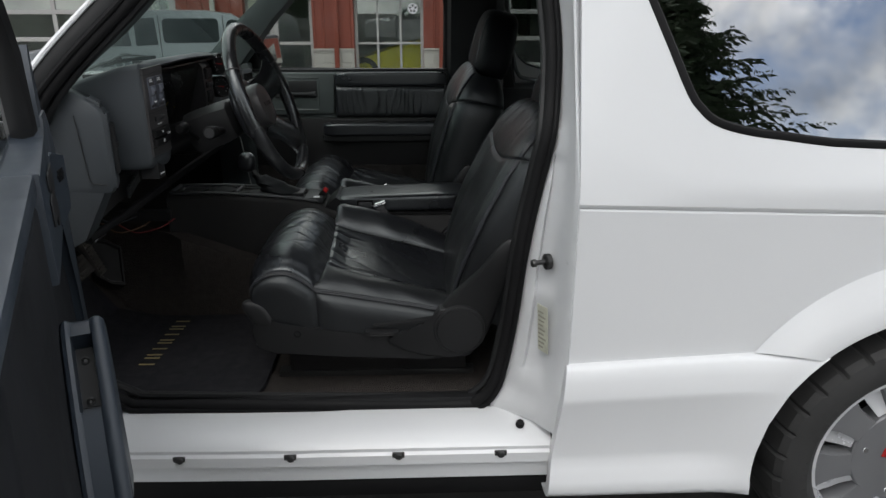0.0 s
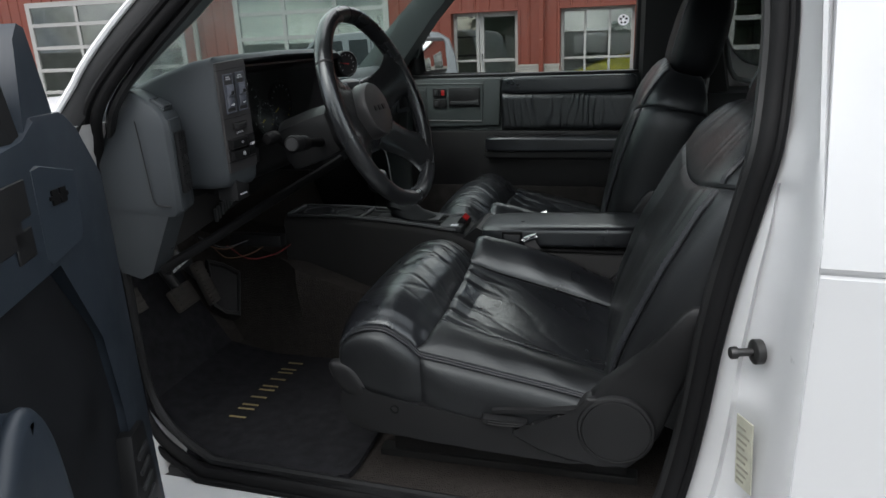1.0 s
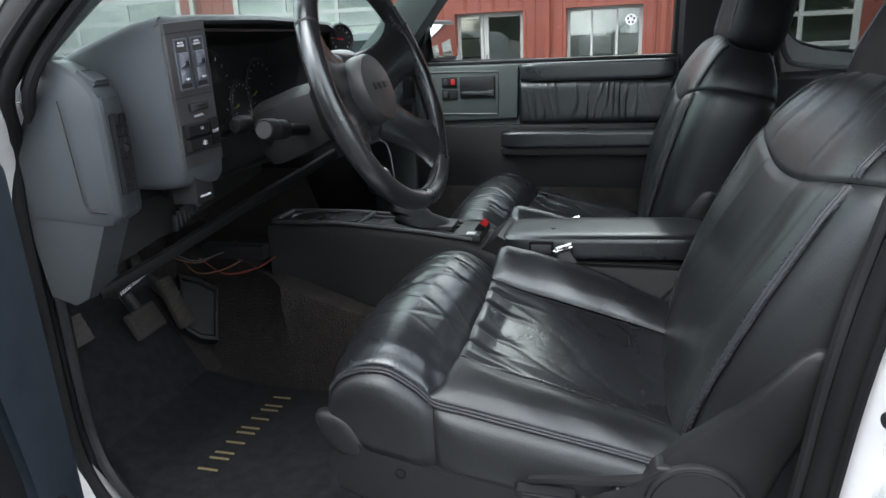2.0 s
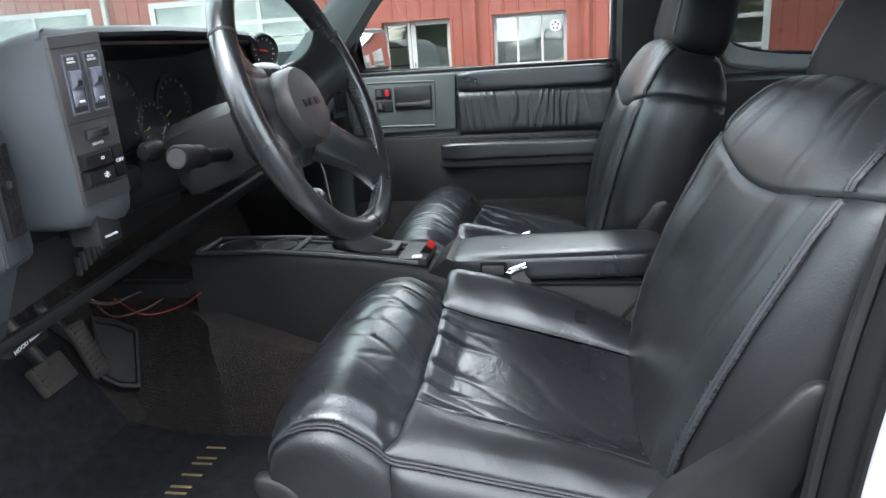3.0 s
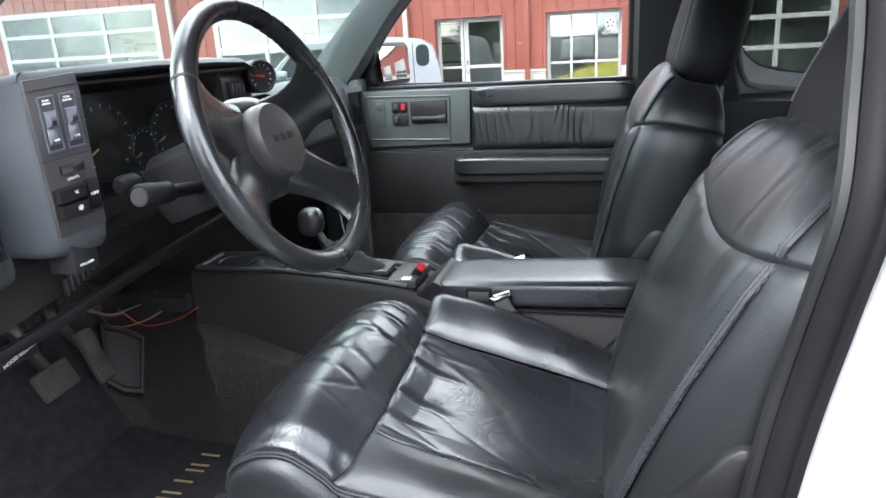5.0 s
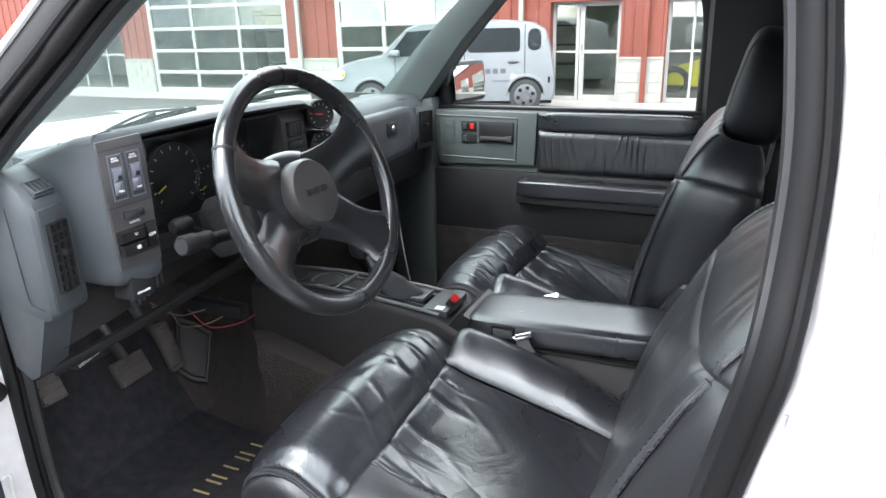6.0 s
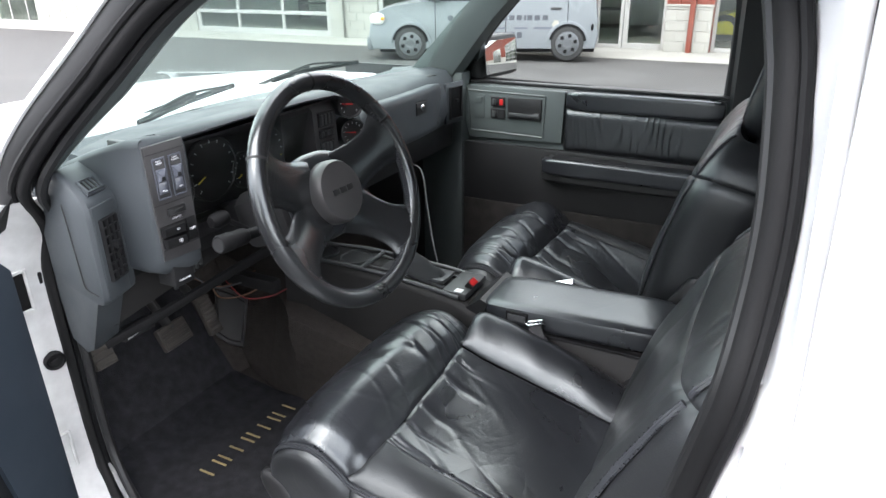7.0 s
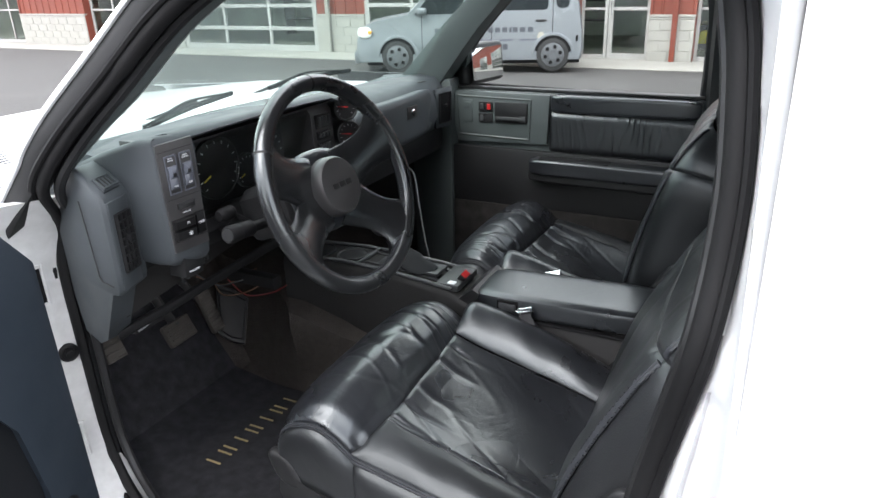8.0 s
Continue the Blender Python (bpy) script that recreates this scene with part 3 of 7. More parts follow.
for z in (0.842, 0.505):
    # pressed bracket, slot filled black as shade, for the door check and lower hinge
    bm = bmesh.new()
    for a, b, c, d in ((-0.708, -0.703, -0.040, 0.040), (-0.681, -0.676, -0.040, 0.040), (-0.703, -0.681, 0.034, 0.040), (-0.703, -0.681, -0.040, -0.034)):
        box(bm, (-0.590, a, z + c), (-0.5555 - (b + 0.676) * -0.25, b, z + d), 0.0015)
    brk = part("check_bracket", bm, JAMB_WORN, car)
    bm = bmesh.new()
    box(bm, (-0.590, -0.7032, z - 0.0342), (-0.5612, -0.6808, z + 0.0342), 0.001)
    part("slot_shade", bm, RUBBER, brk)
bm = bmesh.new()
tube(bm, smooth_path([(-0.585, -0.715, 0.775), (-0.575, -0.722, 0.745), (-0.582, -0.735, 0.715), (-0.60, -0.745, 0.69)], 5), 0.008, 8)
part("wiring_boot", bm, RUBBER, car)

# front wing, bonnet, cowl
bm = bmesh.new()
rows = []
for i in range(12):
    y = -0.70 + 1.40 * i / 11
    c = 1 - (y / 0.72) ** 2
    rows.append([(x - 0.10 * c * (1 if x > -1 else 0.4), y, z + 0.025 * c) for x, z in ((-0.66, 1.000), (-0.70, 1.006), (-0.9, 1.000), (-1.2, 0.985), (-1.5, 0.95), (-1.72, 0.90), (-1.78, 0.84))])
sheet(bm, rows, (0, 0, -0.02))
part("bonnet", bm, WHITE, car)
for k in range(9):
    bm = bmesh.new()
    box(bm, (-0.90 + 0.022 * k, -0.56, 1.010), (-0.894 + 0.022 * k, -0.30, 1.0165), 0.001)
    part("cowl_louvre", bm, DARKSTEEL, car)
for s in (-1, 1):
    bm = bmesh.new()
    rows = [[(x, s * y, z) for y, z in ((0.70, 1.0 - 0.06 * max(0, -x - 0.9)), (0.76, 0.985 - 0.06 * max(0, -x - 0.9)), (0.80, 0.93 - 0.05 * max(0, -x - 0.9)), (0.82, 0.8), (0.82, 0.5), (0.84, 0.3))] for x in (-0.585, -0.7, -0.95, -1.2, -1.5, -1.75)]
    sheet(bm, rows, (0, -s * 0.02, 0))
    part("front_wing", bm, WHITE, car)
bm = bmesh.new()
box(bm, (-1.80, -0.80, 0.25), (-1.72, 0.80, 0.90), 0.03)
part("front_end", bm, WHITE, car)
for s in (-1, 1):
    bm = bmesh.new()
    turned(bm, (-1.30, s * 0.60, 0.225), (0, s, 0), [(0.19, 0.0), (0.29, 0.0), (0.315, 0.04), (0.315, 0.18), (0.29, 0.215), (0.2, 0.21), (0.18, 0.18), (0, 0.18)], 40)
    part("front_tyre", bm, TYRE, car)

# rear wheel
def wheel_at(x, y, z, s, parent):
    bm = bmesh.new()
    seg = 45
    barrel = [(0.200, -0.10), (0.216, -0.10), (0.216, 0.055), (0.226, 0.062), (0.226, 0.072), (0.216, 0.074), (0.210, 0.058), (0.206, 0.045), (0.196, 0.0), (0.200, -0.10)]
    loft(bm, [[(x + r * math.cos(2 * math.pi * i / 60), y - s * 0.06 + s * h, z + r * math.sin(2 * math.pi * i / 60)) for i in range(60)] for r, h in barrel], cap=False)
    rim = part("wheel", bm, ALLOY, parent, "satin silver alloy wheel")
    for k in range(8):
        a = 2 * math.pi * k / 8 + 0.20
        b = bmesh.new()
        rows = []
        for r, w, h in ((0.06, 0.024, 0.054), (0.105, 0.034, 0.055), (0.130, 0.031, 0.053), (0.165, 0.036, 0.050), (0.195, 0.050, 0.046), (0.212, 0.072, 0.042)):
            ring = []
            for dw, dh in ((-1, -0.006), (-0.94, 0), (0, 0.002), (0.94, 0), (1, -0.006), (0.98, -0.04), (-0.98, -0.04)):
                rx, rz = r * math.cos(a) - dw * w * math.sin(a), r * math.sin(a) + dw * w * math.cos(a)
                ring.append((x + rx, y - s * 0.06 + s * (h + dh), z + rz))
            rows.append(ring)
        loft(b, rows)
        part("spoke", b, ALLOYGREY, rim, "satin grey wheel spoke")
        b = bmesh.new()
        a += math.pi / 8
        rows = []
        for r, w, h in ((0.108, 0.014, 0.052), (0.150, 0.028, 0.034), (0.208, 0.046, 0.018)):
            rows.append([(x + r * math.cos(a) - dw * w * math.sin(a), y - s * 0.06 + s * h, z + r * math.sin(a) + dw * w * math.cos(a)) for dw in (-1, 0, 0.25)])
        sheet(b, rows, (0, -s * 0.006, 0))
        part("pocket_face", b, ALLOY, rim, "bright machined pocket face")
        if k % 2:
            b = bmesh.new()
            turned(b, (x + 0.095 * math.cos(a), y - s * 0.012, z + 0.095 * math.sin(a)), (0, s, 0), [(0.010, -0.02), (0.010, 0.006), (0.007, 0.010), (0, 0.011)], 6)
            part("lug_nut", b, CHROME, rim)
    b = bmesh.new()
    turned(b, (x, y - s * 0.06, z), (0, s, 0), [(0.124, 0.0), (0.123, 0.052), (0.120, 0.0555), (0.08, 0.0575), (0, 0.0585)], 44)
    cap = part("centre_cap", b, ALLOYGREY, rim)
    b = bmesh.new()
    tilt = Matrix.Translation((x, 0, z)) @ Matrix.Rotation(radians(-14 * s), 4, "Y") @ Matrix.Translation((-x, 0, -z))
    for q in (-1, 0, 1):
        box(b, (x + 0.038 * q - 0.015, min(y - s * 0.003, y + s * 0.001), z - 0.011), (x + 0.038 * q + 0.015, max(y - s * 0.003, y + s * 0.001), z + 0.011), 0.0008, tilt)
    part("badge", b, REDP, rim, "small red badge bars")
    b = bmesh.new()
    turned(b, (x, y - s * 0.16, z), (0, s, 0), [(0.13, 0), (0.13, 0.03)], 30)
    part("brake_drum", b, DARKSTEEL, rim)
    b = bmesh.new()
    n = 264
    prof = [(0.214, -0.115), (0.25, -0.128), (0.30, -0.122), (0.321, -0.10), (0.325, -0.05), (0.325, 0.0), (0.322, 0.05), (0.318, 0.080), (0.306, 0.094), (0.29, 0.100), (0.27, 0.102), (0.248, 0.098), (0.234, 0.086), (0.222, 0.072)]
    rings = []
    for r, h in prof:
        ring = []
        for i in range(n):
            q = 2 * math.pi * i / n
            cut = 0.007 if (r > 0.296 and i % 8 == 0) else 0.0
            ring.append((x + (r - cut) * math.cos(q), y - s * 0.06 + s * h, z + (r - cut) * math.sin(q)))
        rings.append(ring)
    loft(b, rings, cap=False)
    tyre = part("tyre", b, TYRE, rim, "black low-profile tyre", crease=28)
    for i, a0 in enumerate((128, 136, 144, 152, 160, 176, 184, 192, 200)):
        b = bmesh.new()
        rows = [[(x + r * math.cos(radians(a)), y - s * 0.06 + s * 0.0985, z + r * math.sin(radians(a))) for r in (0.252, 0.272)] for a in (a0, a0 + 4)]
        sheet(b, rows, (0, s * 0.0025, 0))
        part("sidewall_bar", b, TYRE, rim)


wheel_at(1.405, -0.80, 0.238, -1, car)
wheel_at(1.405, 0.80, 0.238, 1, car)

# quarter window, driver's side, with its rubber
WINDOW_LINE = [(0.64, 1.385), (0.70, 1.31), (0.727, 1.258), (0.777, 1.149), (0.815, 1.066), (0.838, 1.036), (0.865, 1.014), (0.918, 0.997), (1.0, 0.985), (1.218, 0.966), (2.0, 0.955), (2.1, 1.0), (2.08, 1.36), (1.9, 1.39), (0.8, 1.395)]
def side_window(s, material, name):
    b = bmesh.new()
    WIN = [(a - (0.14 if s > 0 and a < 1.1 else 0), z) for a, z in WINDOW_LINE]
    prism(b, WIN, lambda a, z: (a, -s * (tumble(z) + 0.010), z), (0, -s * 0.004, 0))
    ob = part(name, b, material, car)
    ob.visible_shadow = False
    b = bmesh.new()
    pts = smooth_path([(a, -s * (tumble(z) + 0.004), z) for a, z in WIN] + [(WIN[0][0], -s * (tumble(WIN[0][1]) + 0.004), WIN[0][1])], 3)[:-1]
    tube(b, pts, 0.010, 8, closed=True, flat=0.8, up=(0, 1, 0))
    part("window_rubber", b, RUBBER, car)


side_window(-1, PRIVACY, "quarter_window")
TINTED = glass("tinted_side_glass", (0.50, 0.53, 0.52))
side_window(1, TINTED, "quarter_window")

# roof, rails, far pillars, tail
bm = bmesh.new()
rows = []
for i in range(13):
    y = -0.66 + 1.32 * i / 12
    c = 1 - (y / 0.68) ** 2
    rows.append([(x, y, z + 0.05 * c) for x, z in ((-0.10, 1.415), (0.0, 1.44), (0.4, 1.46), (1.2, 1.46), (1.9, 1.44), (2.2, 1.40))])
sheet(bm, rows, (0, 0, 0.02))
part("roof", bm, WHITE, car)
bm = bmesh.new()
sheet(bm, [[(x, y, z) for x, z in ((-0.08, 1.405), (0.4, 1.43), (1.2, 1.43), (2.15, 1.40))] for y in (-0.62, -0.3, 0, 0.3, 0.62)], (0, 0, 0.008))
part("headliner", bm, HEADLINER, car)
for s in (-1, 1):
    bm = bmesh.new()
    sheet(bm, [[(x, s * 0.655, 1.435), (x, s * 0.69, 1.40), (x, s * 0.695, 1.375), (x, s * 0.65, 1.375)] for x in (-0.12, 0.5, 0.66, 1.2, 2.2)], (0, 0, 0.006))
    part("roof_rail", bm, WHITE, car)
bm = bmesh.new()
box(bm, (2.22, -0.72, 0.25), (2.28, 0.72, 0.97), 0.02)
part("tailgate", bm, WHITE, car)
bm = bmesh.new()
sheet(bm, [[(2.25, y, 0.97), (2.17, y, 1.40)] for y in (-0.68, 0.68)], (0.005, 0, 0))
ob = part("rear_window", bm, TINTED, car)
ob.visible_shadow = False

# passenger side: outer skin, pillars, inner trim behind the door
bm = bmesh.new()
box(bm, (-0.53, 0.79, 0.20), (0.60, 0.83, 0.96), 0.02)
part("door_skin", bm, WHITE, car)
bm = bmesh.new()
loft(bm, [[(x0, 0.735 - max(0, z - 0.96) * 0.24 - d, z) for x0, d in ((0.402, 0.0), (0.415, 0.03), (0.50, 0.05), (0.585, 0.05), (0.612 + max(0, 1.25 - z) * 0.20, 0.02), (0.625 + max(0, 1.25 - z) * 0.20, -0.03), (0.41, -0.03))] for z in (0.93, 1.0, 1.08, 1.16, 1.25, 1.34, 1.41)])
part("pillar_cover", bm, BLACKP, car, "black plastic cover on the passenger centre pillar")
bm = bmesh.new()
rows = [[(x, y, z) for x in (0.40, 0.6, 0.9, 1.4, 2.2)] for y, z in ((0.66, 0.32), (0.66, 0.60), (0.67, 0.86), (0.70, 0.925), (0.74, 0.935), (0.78, 0.94))]
sheet(bm, rows, (0, 0.02, -0.004))
part("rear_side_trim", bm, SATIN, car)
bm = bmesh.new()
sheet(bm, [[(x, -y, z) for x in (0.62, 0.7, 0.9, 1.4, 2.2)] for y, z in ((0.66, 0.32), (0.66, 0.60), (0.67, 0.86), (0.70, 0.925), (0.74, 0.935), (0.78, 0.94))], (0, -0.01, -0.004))
part("rear_side_trim", bm, SATIN, car)
bm = bmesh.new()
tube(bm, smooth_path([(0.63, 0.68, 1.30), (0.645, 0.70, 1.18), (0.672, 0.73, 1.04), (0.69, 0.742, 0.985), (0.73, 0.742, 0.960), (0.9, 0.742, 0.945), (1.3, 0.742, 0.94)], 5), 0.008, 8)
part("window_gasket", bm, LINER, car, "pale edge of the rear side window")
bm = bmesh.new()
loft(bm, [[(x + dx, 0.66 - (x + 0.45) * 0.25 + dy, z + dz) for dx, dy, dz in ((-0.035 - wide, 0.02, 0), (-0.03 - wide, -0.012, 0), (-0.005 - wide * 0.5, -0.022, 0), (0.045, -0.01, -0.01), (0.06, 0.03, -0.012), (0.0, 0.07, 0))]
          for x, z, wide in ((-0.46, 1.02, 0.075), (-0.43, 1.055, 0.066), (-0.37, 1.125, 0.052), (-0.30, 1.205, 0.038), (-0.20, 1.30, 0.022), (-0.06, 1.42, 0.010))])
part("pillar_trim", bm, TRIMGREY, car)

# windscreen
bm = bmesh.new()
rows = []
for i in range(15):
    y = -0.66 + 1.32 * i / 14
    c = 1 - (y / 0.66) ** 2
    rows.append([(-0.47 - 0.26 * c + (0.30 + 0.12 * c) * t, y * (1 - 0.12 * t), 1.035 - 0.02 * c + 0.40 * t) for t in (0, 0.2, 0.4, 0.6, 0.8, 1.0)])
sheet(bm, rows, (-0.004, 0, 0.003))
ob = part("windscreen", bm, CLEAR, car)
ob.visible_shadow = False
bm = bmesh.new()
sheet(bm, [[(x, y, z) for x, z in ((-0.70, 0.985), (-0.82, 0.975), (-0.92, 0.97))] for y in (-0.64, -0.3, 0, 0.3, 0.64)], (0, 0, -0.02))
part("cowl_panel", bm, BLACKP, car)
for blade, arm_line in ((((-0.642, -0.330, 1.052), (-0.700, -0.140, 1.058), (-0.758, 0.075, 1.058)), ((-0.83, -0.22, 1.015), (-0.78, -0.10, 1.045), (-0.715, -0.10, 1.068))),
                        (((-0.725, 0.19, 1.056), (-0.728, 0.37, 1.060), (-0.690, 0.56, 1.060)), ((-0.86, 0.24, 1.015), (-0.80, 0.32, 1.045), (-0.735, 0.37, 1.070)))):
    bm = bmesh.new()
    tube(bm, smooth_path(arm_line, 5), 0.0048, 8)
    arm = part("wiper_arm", bm, BLACKP, car)
    bm = bmesh.new()
    tube(bm, smooth_path(blade, 6), 0.0045, 6, flat=1.6)
    part("wiper_blade", bm, RUBBER, arm)
    bm = bmesh.new()
    tube(bm, smooth_path([Vector(blade[0]) * 0.75 + Vector(blade[1]) * 0.25 + Vector((0, 0, 0.006)), Vector(blade[1]) + Vector((0, 0, 0.016)), Vector(blade[1]) * 0.25 + Vector(blade[2]) * 0.75 + Vector((0, 0, 0.006))], 5), 0.0032, 6)
    part("wiper_bridge", bm, BLACKP, arm)
# firewall and front foot space
bm = bmesh.new()
sheet(bm, [[(x, y, z) for x, z in ((-0.50, 0.328), (-0.62, 0.36), (-0.72, 0.50), (-0.80, 0.72), (-0.82, 0.98))] for y in (-0.68, -0.3, 0, 0.3, 0.69)], (-0.02, 0, 0))
part("toe_board", bm, WORN, car)
bm = bmesh.new()
sheet(bm, [[(x, -0.625, z) for z in (0.33, 0.6, 0.9, 1.0)] for x in (-0.82, -0.6, -0.545)], (0, -0.01, 0))
part("kick_panel", bm, BLACKP, car)
bm = bmesh.new()
sheet(bm, [[(x, 0.675, z) for z in (0.33, 0.6, 0.9, 1.04)] for x in (-0.82, -0.6, -0.40)], (0, 0.01, 0))
part("kick_panel", bm, BLACKP, car)
bm = bmesh.new()
box(bm, (-0.52, 0.655, 0.34), (-0.372, 0.79, 1.03), 0.008)
part("corner_filler", bm, TRIMGREY, car)
bm = bmesh.new()
loft(bm, [[(x, s * (wb + (wt - wb) * k), 0.325 + (h - 0.325) * q) for s, k, q in ((-1, 0, 0), (-1, 0.3, 0.35), (-1, 1.0, 0.85), (-1, 0.92, 1), (1, 0.92, 1), (1, 1.0, 0.85), (1, 0.3, 0.35), (1, 0, 0))]
           for x, wb, wt, h in ((-0.80, 0.14, 0.07, 0.66), (-0.62, 0.15, 0.08, 0.62), (-0.52, 0.17, 0.12, 0.61), (-0.43, 0.18, 0.19, 0.605), (-0.40, 0.185, 0.222, 0.60), (-0.27, 0.175, 0.185, 0.54), (-0.1, 0.16, 0.13, 0.48), (0.0, 0.15, 0.12, 0.45), (0.6, 0.14, 0.10, 0.40))])
part("tunnel_carpet", bm, WORN, car)
# rear bench
bench = thing("rear_seat", (1.25, 0, 0.322), "black leather rear bench seat", "seat")
bm = bmesh.new()
rbox(bm, (1.15, 0, 0.48), (0.24, 0.52, 0.155), 6, 10)
part("cushion", bm, HIDE, bench)
bm = bmesh.new()
rbox(bm, (1.42, 0, 0.68), (0.10, 0.54, 0.30), 6, 10, lambda p: Vector((p.x + (p.z - 0.4) * 0.25, p.y, p.z)))
part("backrest", bm, HIDE, bench)


# ---- seats ----
def stitches(bm, pts, gap=0.0065, size=0.0012, off=(0, 0, 0)):
    """A row of short raised stitches along pts."""
    o = Vector(off)
    pts = [Vector(p) + o for p in pts]
    left = 0.0
    for a, b in zip(pts, pts[1:]):
        d = b - a
        n = d.length
        if n < 1e-6:
            continue
        d /= n
        s = left
        while s < n:
            c = a + d * s
            e = a + d * min(n, s + gap * 0.62)
            side = d.orthogonal().normalized() * size
            up2 = d.cross(side).normalized() * size
            q = [bm.verts.new(p) for p in (c + side, c + up2, c - side, c - up2)]
            w = [bm.verts.new(p) for p in (e + side, e + up2, e - side, e - up2)]
            for i in range(4):
                bm.faces.new((q[i], q[(i + 1) % 4], w[(i + 1) % 4], w[i]))
            bm.faces.new(q[::-1])
            bm.faces.new(w)
            s += gap
        left = s - n


def car_seat(yc, lean, hinge, out, label, name, rest=(0.600, 0.135)):
    """A leather bucket seat with its middle at yc; out is the side (+1 or -1) of its door."""
    seat = thing(name, (0.15, yc, 0.33), label, "car seat", "front seats")
    Y = lambda w: yc + out * w          # w > 0 towards the door

    # the upholstery follows one smooth form, cut into panels that dip at their seams
    def spow(v, e):
        return math.copysign(abs(v) ** e, v)

    def panel(nm, surf, a0, a1, f0, f1, na, nf, material, dip=0.0045, reach=0.009, fold=None):
        grid = []
        for i in range(na + 1):
            row = []
            for j in range(nf + 1):
                a, f = a0 + (a1 - a0) * i / na, f0 + (f1 - f0) * j / nf
                row.append((a, f, surf(a, f)))
            grid.append(row)
        pts = [[c[2] for c in row] for row in grid]
        edge = [[(p - q).length for p, q in zip(r, r[1:])] for r in pts]
        bm = bmesh.new()
        out_rows = []
        for i in range(na + 1):
            row = []
            for j in range(nf + 1):
                p = pts[i][j]
                du = pts[min(i + 1, na)][j] - pts[max(i - 1, 0)][j]
                dv = pts[i][min(j + 1, nf)] - pts[i][max(j - 1, 0)]
                n = du.cross(dv)
                n = n.normalized() if n.length > 1e-9 else Vector((0, 0, 1))
                inner = Vector((0.2, yc, 0.45)) if nm in LOW else T @ Vector((0.09, 0, 0.25))
                if (n.z < 0) if nm in ("side_bolster", "cushion", "thigh_roll") and abs(n.z) > 0.15 else (n.dot(p - inner) < 0):
                    n = -n
                de = min((p - pts[0][j]).length, (p - pts[na][j]).length, (p - pts[i][0]).length, (p - pts[i][nf]).length)
                off = -dip * (1 - min(1.0, de / reach)) ** 2
                if fold:
                    off += fold(grid[i][j][0], grid[i][j][1], de)
                row.append(p + n * off)
            out_rows.append(row)
        loft(bm, out_rows, closed=False, cap=False)
        return part(nm, bm, material, seat, crease=70)

    LOW = ("thigh_roll", "cushion", "side_bolster", "side_skirt")
    TOP = ((0.0, -0.085, 0.475), (0.08, -0.118, 0.530), (0.18, -0.130, 0.590), (0.28, -0.117, 0.642), (0.38, -0.074, 0.680), (0.46, -0.024, 0.692), (0.54, 0.018, 0.672), (0.60, 0.042, 0.650),
           (0.66, 0.075, 0.640), (0.76, 0.165, 0.618), (0.88, 0.275, 0.592), (1.0, 0.390, 0.560))

    fine = smooth_path(TOP, 8)
    TOP_X, TOP_Z = [(q.x, q.y) for q in fine], [(q.x, q.z) for q in fine]

    def cushion_form(a, f):
        x, z = lerp(TOP_X, a), lerp(TOP_Z, a)
        ph = f * radians(97)
        hw = 0.262 - 0.020 * max(0, 0.25 - a) / 0.25
        w = spow(math.sin(ph), 0.62)
        drop = 1 - max(0.0, math.cos(ph)) ** (0.40 - 0.25 * max(0.0, min(1.0, (0.60 - a) / 0.40))) if abs(ph) < math.pi / 2 else 1.0 + 0.1 * (abs(ph) - math.pi / 2)
        low = 0.474 - 0.02 * a
        zz = z - drop * (z - low)
        if a > 0.58:
            k = min(1.0, (a - 0.58) / 0.10)
            inner_side = f * out < 0
            zz -= k * lerp([(0.60, 0.018), (0.76, 0.034), (0.88, 0.050), (1.0, 0.062)], a) * math.exp(-(abs(w) / 0.55) ** 3.5)
            if not inner_side:
                zz += k * 0.006 * math.exp(-((abs(w) - 0.82) / 0.17) ** 2) * max(0.0, 1 - drop)
            elif a > 0.5999 and abs(f) > 0.264:
                return inner_bolster(a, abs(f))
        x += 0.040 * abs(w) ** 4 * max(0.0, 1 - a / 0.5)
        tuck = max(0.0, abs(f) - 0.72) / 0.53
        w *= 1 - 0.13 * tuck ** 1.3
        x += 0.035 * tuck * max(0.0, 1 - a / 0.35)
        return Vector((x, yc + hw * w, zz))

    def inner_bolster(a, fa):
        """The round bolster beside the console: a half-round section that sinks towards the backrest."""
        s = cushion_form(a, -out * 0.2635)
        low = 0.462 - 0.02 * a
        high = lerp([(0.60, 0.036), (0.615, 0.047), (0.64, 0.055), (0.70, 0.060), (0.78, 0.060), (0.88, 0.052), (1.0, 0.034)], a)
        u = (fa - 0.264) / (0.6425 - 0.264)
        ws = abs(s.y - yc)
        base = s.z - 0.020
        if u <= 1.0:
            rise = max(0.0, math.sin(math.pi * u ** 1.2)) ** 0.7
            w, zz = ws + (0.284 - ws) * u, s.z + (base - s.z) * u * u + high * rise
        else:
            v = (u - 1) / 1.6
            w, zz = 0.284 + 0.002 * math.sin(v * 3), base + (low - 0.02 - base) * v
        return Vector((s.x, yc - out * w, zz))

    def seam_a(f):
        """How far the thigh roll bellies back into the cushion at f."""
        return 0.034 * math.exp(-((out * f - 0.16) / 0.34) ** 2) - 0.030 * max(0.0, (out * f - 0.50) / 0.14)

    def roll_form(a, f):
        return cushion_form(a + seam_a(f) * (a / 0.600) ** 2, f)

    def rear_form(a, f):
        return cushion_form(a + seam_a(f) * ((1.0 - a) / 0.400) ** 2, f)

